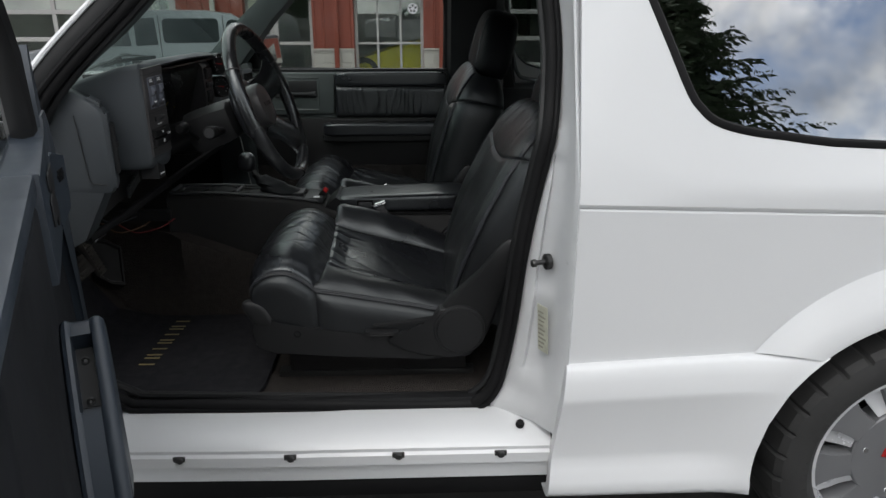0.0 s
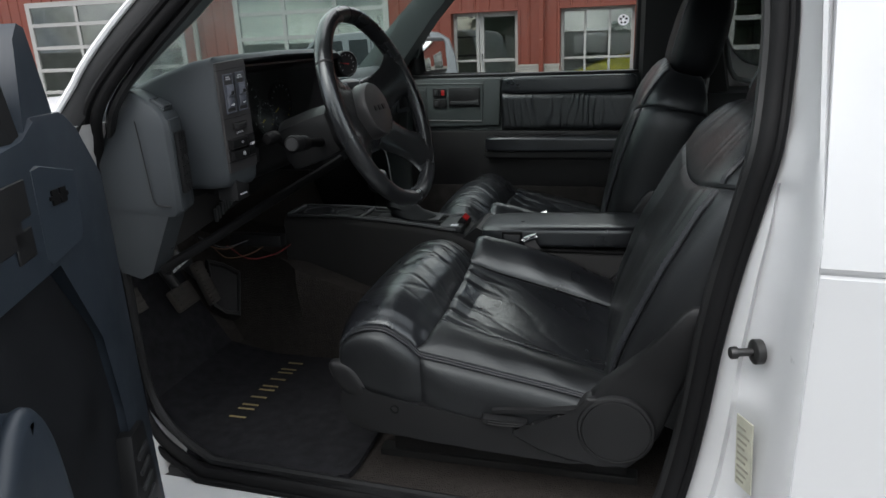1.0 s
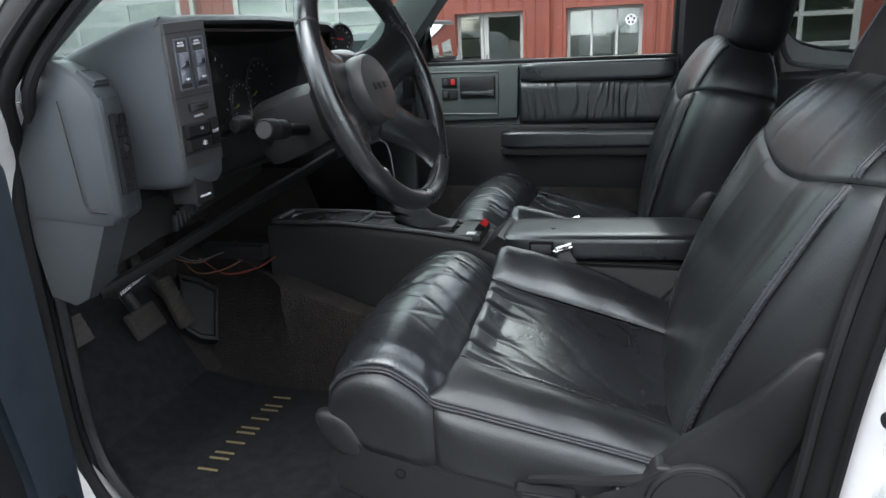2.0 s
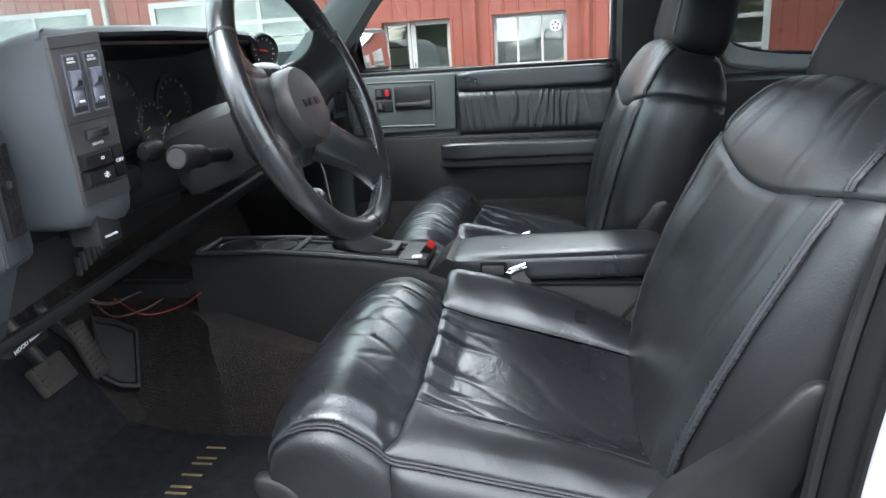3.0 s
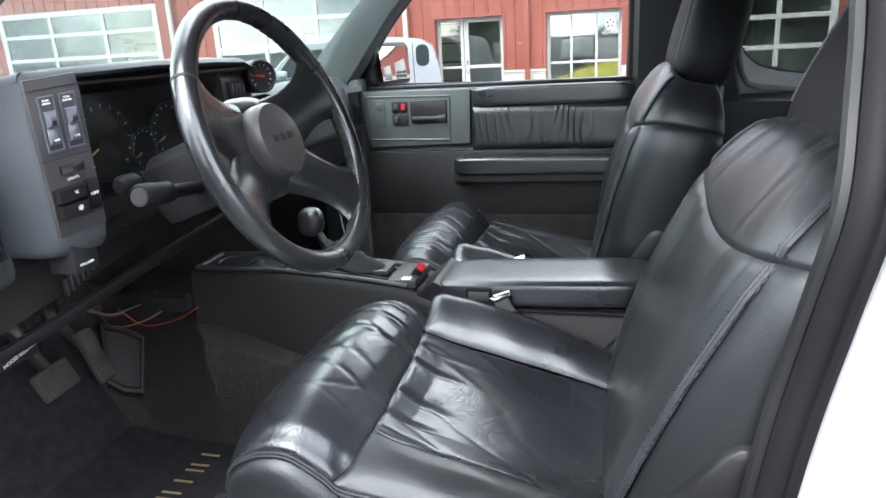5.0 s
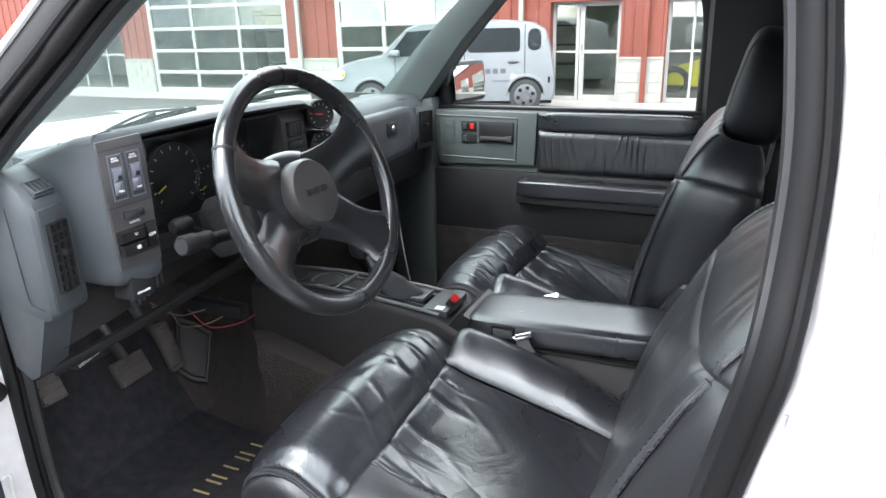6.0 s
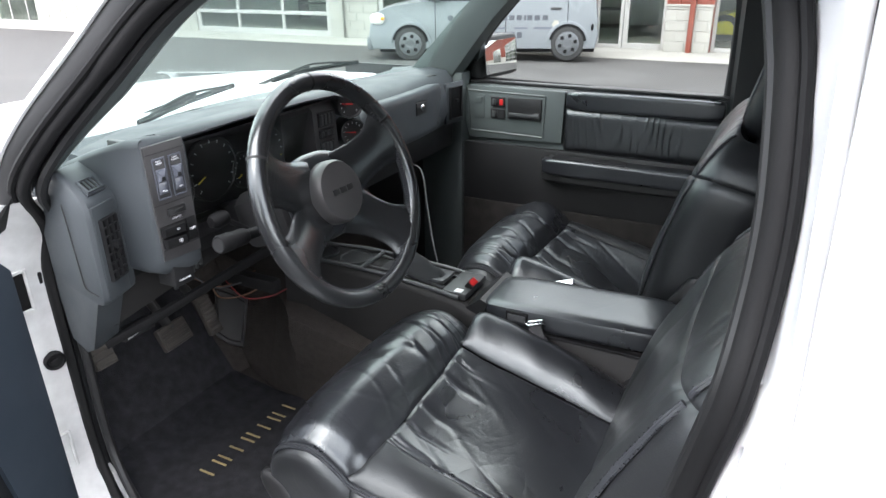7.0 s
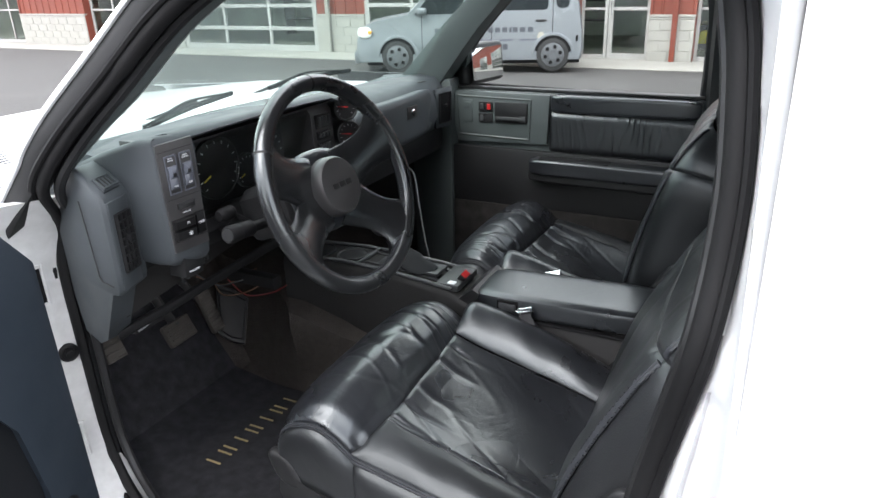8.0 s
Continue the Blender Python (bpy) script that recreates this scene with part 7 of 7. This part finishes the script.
glass_tilt = Matrix.Translation((0, 0.0125, 0)) @ Matrix.Rotation(radians(-4), 4, "Z") @ Matrix.Rotation(radians(2.0), 4, "X")
box(bm, (-0.088, -0.001, -0.050), (0.088, 0.001, 0.050), 0.0002, mm @ glass_tilt)
part("mirror_glass", bm, MIRROR, mirror)
bm = bmesh.new()
box(bm, (-0.40, 0.76, 1.005), (-0.34, 0.83, 1.045), 0.012)
part("mirror_arm", bm, BLACKP, mirror)


# ---- workshop across the lot ----
BY = 13.3
GZ = ground_z(BY)
bm = bmesh.new()
sheet(bm, [[(x, y, z) for y, z in ((11.7, ground_z(11.7) + 0.012), (11.75, ground_z(11.75) + 0.03), (13.4, GZ + 0.03))] for x in (-40, -20, -10, 0, 10, 40)], (0, 0, -0.2))
solo("pavement", bm, CONCRETE, "pale concrete apron along the workshop", "pavement", kind="structure")
shop = thing("workshop_building", (0, BY, GZ), "red steel workshop with white roller doors and pale block base", "building")
BASE = GZ + 0.03


def siding(x0, x1, z0, z1):
    """Ribbed steel sheet between x0 and x1."""
    b = bmesh.new()
    pts, x = [], x0
    while x < x1 - 0.02:
        for dx, d in ((0.0, 0.0), (0.20, 0.0), (0.215, -0.022), (0.245, -0.022), (0.26, 0.0)):
            if x + dx <= x1:
                pts.append((x + dx, BY + d))
        x += 0.30
    pts.append((x1, BY))
    sheet(b, [[(px, py, z) for px, py in pts] for z in (z0, z1)], (0, 0.08, 0))
    return part("siding", b, REDWALL, shop, crease=25)


def plinth(x0, x1):
    b = bmesh.new()
    box(b, (x0, BY - 0.05, BASE), (x1, BY + 0.10, 0.44), 0.01)
    ob = part("plinth", b, BLOCK, shop)
    b = bmesh.new()
    box(b, (x0 - 0.01, BY - 0.075, 0.44), (x1 + 0.01, BY + 0.05, 0.485), 0.012)
    part("plinth_cap", b, BLOCK, ob)
    n, row = 0, 0
    z = BASE + 0.004
    while z < 0.42:
        x = x0 + (0.2 if row % 2 else 0.0)
        while x < x1 - 0.02:
            b = bmesh.new()
            box(b, (max(x0, x) + 0.006, BY - 0.062, z), (min(x1, x + 0.4) - 0.006, BY - 0.04, min(0.435, z + 0.19)), 0.006, None, 1)
            part("block", b, BLOCK, ob)
            x += 0.4
        z += 0.2
        row += 1


def glazed(x0, x1, z0, z1, cols, rows, name, bar=0.045, deep=0.05, inset=0.0):
    """A framed and glazed opening: frame, bars and separate panes."""
    IN = BY + inset
    b = bmesh.new()
    for xa, xb, za, zb in ((x0, x0 + bar * 1.4, z0, z1), (x1 - bar * 1.4, x1, z0, z1), (x0 + bar * 1.4, x1 - bar * 1.4, z0, z0 + bar * 1.6), (x0 + bar * 1.4, x1 - bar * 1.4, z1 - bar * 1.4, z1)):
        box(b, (xa, IN - 0.02, za), (xb, IN + deep, zb), 0.006, None, 1)
    fr = part(name, b, FRAMEW, shop)
    for i in range(1, cols):
        b = bmesh.new()
        x = x0 + (x1 - x0) * i / cols
        box(b, (x - bar / 2, IN - 0.012, z0), (x + bar / 2, IN + deep - 0.005, z1), 0.005, None, 1)
        part("mullion", b, FRAMEW, fr)
    for j in range(1, rows):
        b = bmesh.new()
        z = z0 + (z1 - z0) * j / rows
        box(b, (x0, IN - 0.016, z - bar / 2), (x1, IN + deep - 0.002, z + bar / 2), 0.005, None, 1)
        part("rail", b, FRAMEW, fr)
    for i in range(cols):
        for j in range(rows):
            b = bmesh.new()
            box(b, (x0 + (x1 - x0) * i / cols + 0.01, IN + 0.018, z0 + (z1 - z0) * j / rows + 0.01), (x0 + (x1 - x0) * (i + 1) / cols - 0.01, IN + 0.024, z0 + (z1 - z0) * (j + 1) / rows - 0.01))
            ob = part("pane", b, SHOPGLASS, fr)
            ob.visible_shadow = False
    return fr


def reveal(x0, x1, z1, deep):
    """Steel-clad sides and head of an opening whose glazing sits back in the wall."""
    for lo, hi in (((x0 - 0.05, BY - 0.03, BASE), (x0 + 0.004, BY + deep, z1)), ((x1 - 0.004, BY - 0.03, BASE), (x1 + 0.05, BY + deep, z1)), ((x0 - 0.05, BY - 0.03, z1 - 0.004), (x1 + 0.05, BY + deep, z1 + 0.05))):
        b = bmesh.new()
        box(b, lo, hi, 0.004, None, 1)
        part("reveal", b, REDWALL, shop)


ROLL_TOP, UNIT_TOP = BASE + 2.75, 1.58
LAYOUT = [("unit", -24.0, -21.4), ("wall", -21.4, -18.4), ("unit", -18.4, -15.55), ("wall", -15.55, -14.5), ("roll", -14.5, -10.0), ("wall", -10.0, -8.6), ("roll", -8.6, -4.8), ("wall", -4.8, -3.40),
          ("entry", -3.40, -1.95), ("wall", -1.95, -1.08), ("unit", -1.08, 0.42), ("wall", 0.42, 1.25), ("roll", 1.25, 4.25), ("wall", 4.25, 6.5), ("roll", 6.5, 10.5), ("wall", 10.5, 12.5), ("roll", 12.5, 16.5), ("wall", 16.5, 24.0)]
for kind, x0, x1 in LAYOUT:
    if kind == "wall":
        plinth(x0, x1)
        siding(x0, x1, 0.485, 4.2)
    elif kind == "roll":
        glazed(x0, x1, BASE, ROLL_TOP, 3, 5, "roller_door", 0.09)
        siding(x0, x1, ROLL_TOP, 4.2)
    elif kind == "unit":
        glazed(x0, x1, BASE, UNIT_TOP, 3, 2, "shop_window", 0.05, inset=0.22)
        reveal(x0, x1, UNIT_TOP, 0.24)
        siding(x0, x1, UNIT_TOP, 4.2)
    else:
        glazed(x0, x0 + 0.57, BASE, UNIT_TOP, 1, 2, "side_light", 0.05, inset=0.22)
        fr = glazed(x0 + 0.58, x1, BASE, UNIT_TOP, 1, 2, "entry_door", 0.07, inset=0.22)
        reveal(x0, x1, UNIT_TOP, 0.24)
        b = bmesh.new()
        tube(b, [(x0 + 0.64, BY + 0.20, 0.45), (x0 + 0.64, BY + 0.15, 0.47), (x0 + 0.64, BY + 0.15, 0.72), (x0 + 0.64, BY + 0.20, 0.74)], 0.014, 8)
        part("door_pull", b, CHROME, fr)
        siding(x0, x1, UNIT_TOP, 4.2)
for x in (-9.6, -4.0, -1.45, 0.8):
    b = bmesh.new()
    box(b, (x - 0.05, BY - 0.16, BASE), (x + 0.05, BY - 0.08, 4.2), 0.012)
    part("downpipe", b, BLOCK if x < -2 else REDWALL, shop)
b = bmesh.new()
box(b, (-24, BY - 0.3, 4.2), (24, BY + 6, 4.4), 0.03)
part("roof", b, SHOPDARK, shop)
b = bmesh.new()
box(b, (-24, BY + 5.6, GZ), (24, BY + 5.8, 4.2))
part("rear_wall", b, SHOPDARK, shop)
b = bmesh.new()
box(b, (-24, BY + 0.11, GZ - 0.1), (24, BY + 5.6, GZ + 0.035))
part("shop_floor", b, CONCRETE, shop)
for x in (-24, 23.8):
    b = bmesh.new()
    box(b, (x, BY + 0.1, GZ), (x + 0.2, BY + 5.6, 4.2))
    part("side_wall", b, SHOPDARK, shop)
for k, x in enumerate((-13.5, -7.5, -4.6, 2.5, 8.5)):
    bench_ = thing("shop_shelf", (x, BY + 4.6, GZ), "dark metal shelf with boxes inside the workshop", "shelf", "shop shelves")
    for z in (0.5, 1.0, 1.5, 2.0):
        b = bmesh.new()
        box(b, (x - 0.9, BY + 4.3, GZ + z), (x + 0.9, BY + 4.8, GZ + z + 0.04), 0.005)
        sh = part("shelf_board", b, SATIN, bench_)
    for sx in (-0.88, 0.88):
        b = bmesh.new()
        box(b, (x + sx - 0.02, BY + 4.3, GZ + 0.035), (x + sx + 0.02, BY + 4.8, GZ + 2.2), 0.004)
        part("upright", b, SATIN, bench_)
# round white emblem hung in the shop window
sign = thing("window_emblem", (0.19, BY + 0.20, 1.30), "round white emblem with dark spots hanging in the shop window", "sign")
b = bmesh.new()
turned(b, (0.19, BY + 0.205, 1.30), (0, -1, 0), [(0.11, 0.0), (0.11, 0.008), (0.10, 0.011), (0, 0.011)], 28)
disc = part("disc", b, WHITEINK, sign)
for k in range(5):
    b = bmesh.new()
    a = radians(72 * k + 90)
    turned(b, (0.19 + 0.062 * math.cos(a), BY + 0.195, 1.30 + 0.062 * math.sin(a)), (0, -1, 0), [(0.024, 0.0), (0.024, 0.004), (0, 0.004)], 14)
    part("spot", b, RUBBER, disc)
# yellow sports car inside
yc_ = thing("yellow_car", (-0.1, BY + 1.6, GZ + 0.035), "bright yellow sports car behind the shop window", "car")
b = bmesh.new()
prof = [(-2.0, 0.22), (-1.95, 0.50), (-1.2, 0.66), (-0.5, 0.78), (0.1, 1.08), (0.8, 1.10), (1.5, 0.86), (2.05, 0.80), (2.1, 0.40), (2.0, 0.2)]
prism(b, prof, lambda a, z: (a * 1.0 + 0.3, BY + 1.0, GZ + 0.035 + z), (0, 1.7, 0))
bmesh.ops.bevel(b, geom=list(b.edges), offset=0.09, segments=3, profile=0.6, affect="EDGES", clamp_overlap=True)
part("body", b, YELLOWCAR, yc_)
for x in (-0.95, 1.65):
    b = bmesh.new()
    turned(b, (x, BY + 1.15, GZ + 0.36), (0, -1, 0), [(0.2, -0.1), (0.31, -0.1), (0.325, 0.0), (0.32, 0.17), (0.22, 0.19), (0.2, 0.14), (0, 0.14)], 28)
    part("wheel", b, TYRE, yc_)

# ---- silver van in front of it ----
VY, VG = 9.7, ground_z(9.7)
van = thing("compact_van", (-4.3, VY + 0.8, VG), "boxy silver compact van with dark lettering parked by the workshop", "car")
prof = [(-6.50, -0.10), (-6.56, 0.06), (-6.54, 0.30), (-6.46, 0.50), (-6.25, 0.63), (-5.85, 0.70), (-5.58, 0.74), (-5.30, 1.02), (-5.08, 1.22), (-4.85, 1.305), (-4.2, 1.345), (-3.2, 1.335), (-2.72, 1.28), (-2.52, 1.16), (-2.42, 0.85), (-2.35, 0.40), (-2.33, 0.10), (-2.38, -0.10)]
b = bmesh.new()
rings = []
for y, k in ((VY, 0.972), (VY + 0.012, 0.981), (VY + 0.05, 0.990), (VY + 0.13, 0.998), (VY + 0.4, 1.01), (VY + 1.2, 1.01), (VY + 1.47, 0.998), (VY + 1.55, 0.985), (VY + 1.588, 0.981), (VY + 1.6, 0.972)):
    ring = []
    for a, z in prof:
        yy = y + (0.06 if y < VY + 0.8 else -0.06) * (z + 0.1)
        ring.append((-4.4 + (a + 4.4) * k, yy, 0.55 + (z - 0.55) * k))
    rings.append(ring)
loft(b, rings)
part("body", b, SILVER, van, crease=45)


def van_side(outline, material, name, parent, proud=0.006, label=""):
    b = bmesh.new()
    prism(b, outline, lambda a, z: (a, VY + 0.06 * (z + 0.1) + 0.001 - proud, z), (0, 0.03, 0))
    return part(name, b, material, parent, label)


def rounded(x0, x1, z0, z1, r, slant=0.0):
    pts = []
    for cx, cz, a in ((x1 - r, z1 - r, 0), (x0 + r, z1 - r, 90), (x0 + r, z0 + r, 180), (x1 - r, z0 + r, 270)):
        pts += [(cx + r * math.cos(radians(a + q)) + slant * (cz - z0), cz + r * math.sin(radians(a + q))) for q in (0, 30, 60, 90)]
    return pts


VGLASS = mat("dark_van_glass", (0.022, 0.026, 0.028), 0.06, var=0.1, bump=0.0, spec=0.22, rvar=0.02)
van_side([(-5.42, 0.74), (-5.05, 1.17), (-4.55, 1.20), (-4.50, 0.74)], VGLASS, "window", van)
van_side([(-4.42, 0.74), (-4.42, 1.20), (-4.08, 1.21), (-4.06, 0.76)], VGLASS, "window", van)
van_side(rounded(-3.96, -3.00, 0.78, 1.20, 0.07), VGLASS, "window", van)
van_side(rounded(-2.86, -2.62, 0.80, 1.18, 0.10), VGLASS, "window", van)
for x in (-5.30, -4.02, -2.92):
    van_side([(x, -0.02), (x + 0.012, -0.02), (x + 0.012, 1.25), (x, 1.25)] if x > -5 else [(x, -0.02), (x + 0.012, -0.02), (x + 0.012, 0.72), (x, 0.72)], RUBBER, "door_gap", van, 0.002)
for x in (-4.62, -3.12):
    b = bmesh.new()
    rbox(b, (x, VY + 0.034, 0.60), (0.10, 0.02, 0.022), 4, 6)
    part("door_handle", b, DARKSTEEL, van)
for x, z, r in ((-5.76, VG + 0.315, 0.315), (-2.90, VG + 0.315, 0.315)):
    b = bmesh.new()
    loft(b, [[(x + (r + o) * math.cos(radians(q)), VY + v, z + (r + o) * math.sin(radians(q))) for o, v in ((0.075, 0.03), (0.070, -0.004), (0.045, -0.014), (0.025, -0.012), (0.020, 0.03))] for q in range(2, 179, 8)])
    part("wheel_arch", b, SILVER, van)
    b = bmesh.new()
    loft(b, [[(x + k * math.cos(radians(q)), VY + v, z + k * math.sin(radians(q))) for k, v in ((0.05, 0.08), (r + 0.022, 0.08), (r + 0.022, -0.004), (0.05, -0.004))] for q in range(8, 173, 8)])
    part("arch_shadow", b, RUBBER, van)
    b = bmesh.new()
    turned(b, (x, VY + 0.20, z), (0, -1, 0), [(0.2, 0), (r - 0.02, 0), (r, 0.04), (r, 0.17), (r - 0.03, 0.205), (0.215, 0.212), (0.205, 0.19), (0, 0.19)], 40)
    ty = part("wheel", b, TYRE, van)
    b = bmesh.new()
    turned(b, (x, VY + 0.015, z), (0, -1, 0), [(0.21, 0), (0.215, 0.016), (0.19, 0.028), (0.07, 0.034), (0.06, 0.026), (0, 0.026)], 36)
    hc = part("hubcap", b, mat("hubcap_grey", (0.10, 0.105, 0.11), 0.45, metal=0.4, bump=0.0) if x < -4 else bpy.data.materials["hubcap_grey"], ty)
    for k in range(6):
        a = radians(60 * k + 15)
        b = bmesh.new()
        c = Vector((x + 0.14 * math.cos(a), VY - 0.018, z + 0.14 * math.sin(a)))
        rbox(b, c, (0.032, 0.006, 0.032), 4, 4)
        part("slot", b, RUBBER, hc)
b = bmesh.new()
rbox(b, (-6.36, VY + 0.03, 0.44), (0.13, 0.05, 0.10), 2.6, 8)
lampo = part("headlamp", b, HEADLAMP, van)
b = bmesh.new()
rbox(b, (-6.26, VY - 0.005, 0.45), (0.035, 0.03, 0.035), 2.5, 6)
part("indicator", b, AMBER, van)
b = bmesh.new()
rbox(b, (-5.28, VY - 0.07, 0.80), (0.09, 0.09, 0.065), 3.5, 8)
part("door_mirror", b, SILVER, van)
b = bmesh.new()
rbox(b, (-2.47, VY + 0.03, 0.28), (0.022, 0.03, 0.06), 3, 6)
part("side_marker", b, RUBBER, van)
b = bmesh.new()
box(b, (-6.60, VY + 0.1, -0.12), (-6.45, VY + 1.5, 0.12), 0.05)
part("front_bumper", b, SILVER, van)
b = bmesh.new()
box(b, (-6.35, VY + 0.08, -0.16), (-2.40, VY + 1.5, -0.06), 0.03)
part("underside", b, RUBBER, van)
for x0, z0, h, ws, m_ in ((-5.06, 0.405, 0.085, (0.11, 0.12, 0.12, 0.10, 0.11, 0.05, 0.11, 0.11, 0.11, 0.11, 0.11, 0.05, 0.11, 0.12, 0.12), DARKVINYL), (-4.95, 0.255, 0.03, (0.3, 0.2, 0.42, 0.3, 0.5), SWITCHBLUE), (-5.06, 0.10, 0.10, (0.05, 0.11, 0.11, 0.05, 0.02, 0.11, 0.11, 0.11, 0.06, 0.11, 0.11, 0.11, 0.11), DARKVINYL)):
    x = x0
    for w in ws:
        van_side([(x, z0), (x + w * 0.82, z0), (x + w * 0.82, z0 + h), (x, z0 + h)], m_, "lettering_bar", van, 0.004)
        x += w * 1.18
van_side([(-3.19, 0.33), (-3.155, 0.40), (-3.085, 0.40), (-3.05, 0.33), (-3.085, 0.26), (-3.155, 0.26)], INKGREY, "decal", van, 0.004)
van.rotation_euler = (0, 0, radians(21.4))
van.scale = (0.96, 0.96, 0.96)
van.location = (-4.63, 10.82, ground_z(10.1))

# ---- trees beyond the lot, seen mirrored in the car's glass ----
def conifer(x, y, h, spread, seed):
    rnd = random.Random(seed)
    t = thing("conifer_tree", (x, y, 0), "tall dark green conifer at the edge of the lot", "tree", "conifers")
    b = bmesh.new()
    tube(b, [(x, y, -0.2), (x + 0.05, y, h * 0.3), (x, y + 0.05, h * 0.7), (x, y, h)], [0.28, 0.2, 0.1, 0.02], 8)
    part("trunk", b, BARK, t)
    b = bmesh.new()
    verts, faces = [], []
    n = int(h * 90)
    for i in range(n):
        k = 0.12 + 0.86 * i / n
        z = h * k
        L = spread * (1 - k) ** 0.8 * rnd.uniform(0.55, 1.15) + 0.15
        a = rnd.uniform(0, 6.283)
        d = Vector((math.cos(a), math.sin(a), rnd.uniform(-0.30, 0.02)))
        s = Vector((-math.sin(a), math.cos(a), 0))
        m = int(18 + 46 * L / spread)
        for j in range(m):
            q = (j + 0.5) / m
            c = Vector((x, y, z)) + d * L * q + Vector((0, 0, -0.10 * L * q * q))
            w = (0.075 + 0.10 * (1 - q)) * rnd.uniform(0.7, 1.4)
            dirs = (d * 0.35 + s * rnd.choice((-1, 1)) * rnd.uniform(0.5, 1.0) + Vector((0, 0, rnd.uniform(-0.5, 0.1)))).normalized()
            nrm = dirs.orthogonal().normalized()
            L2 = w * rnd.uniform(2.0, 4.2)
            i0 = len(verts)
            verts += [c, c + dirs * L2 * 0.5 + nrm * w * 0.35, c + dirs * L2, c + dirs * L2 * 0.5 - nrm * w * 0.35]
            faces.append((i0, i0 + 1, i0 + 2, i0 + 3))
    me = bpy.data.meshes.new("crown")
    me.from_pydata([tuple(v) for v in verts], [], faces)
    me.materials.append(NEEDLE)
    under(new("crown", me), t)
    b.free()


conifer(6.9, -16.0, 10.6, 6.3, 3)
conifer(4.0, -19.5, 12.0, 3.4, 5)
conifer(12.5, -27.0, 10.0, 3.2, 7)
conifer(17.0, -28.0, 8.0, 3.0, 8)
conifer(-9.0, -24.0, 12.0, 3.2, 9)
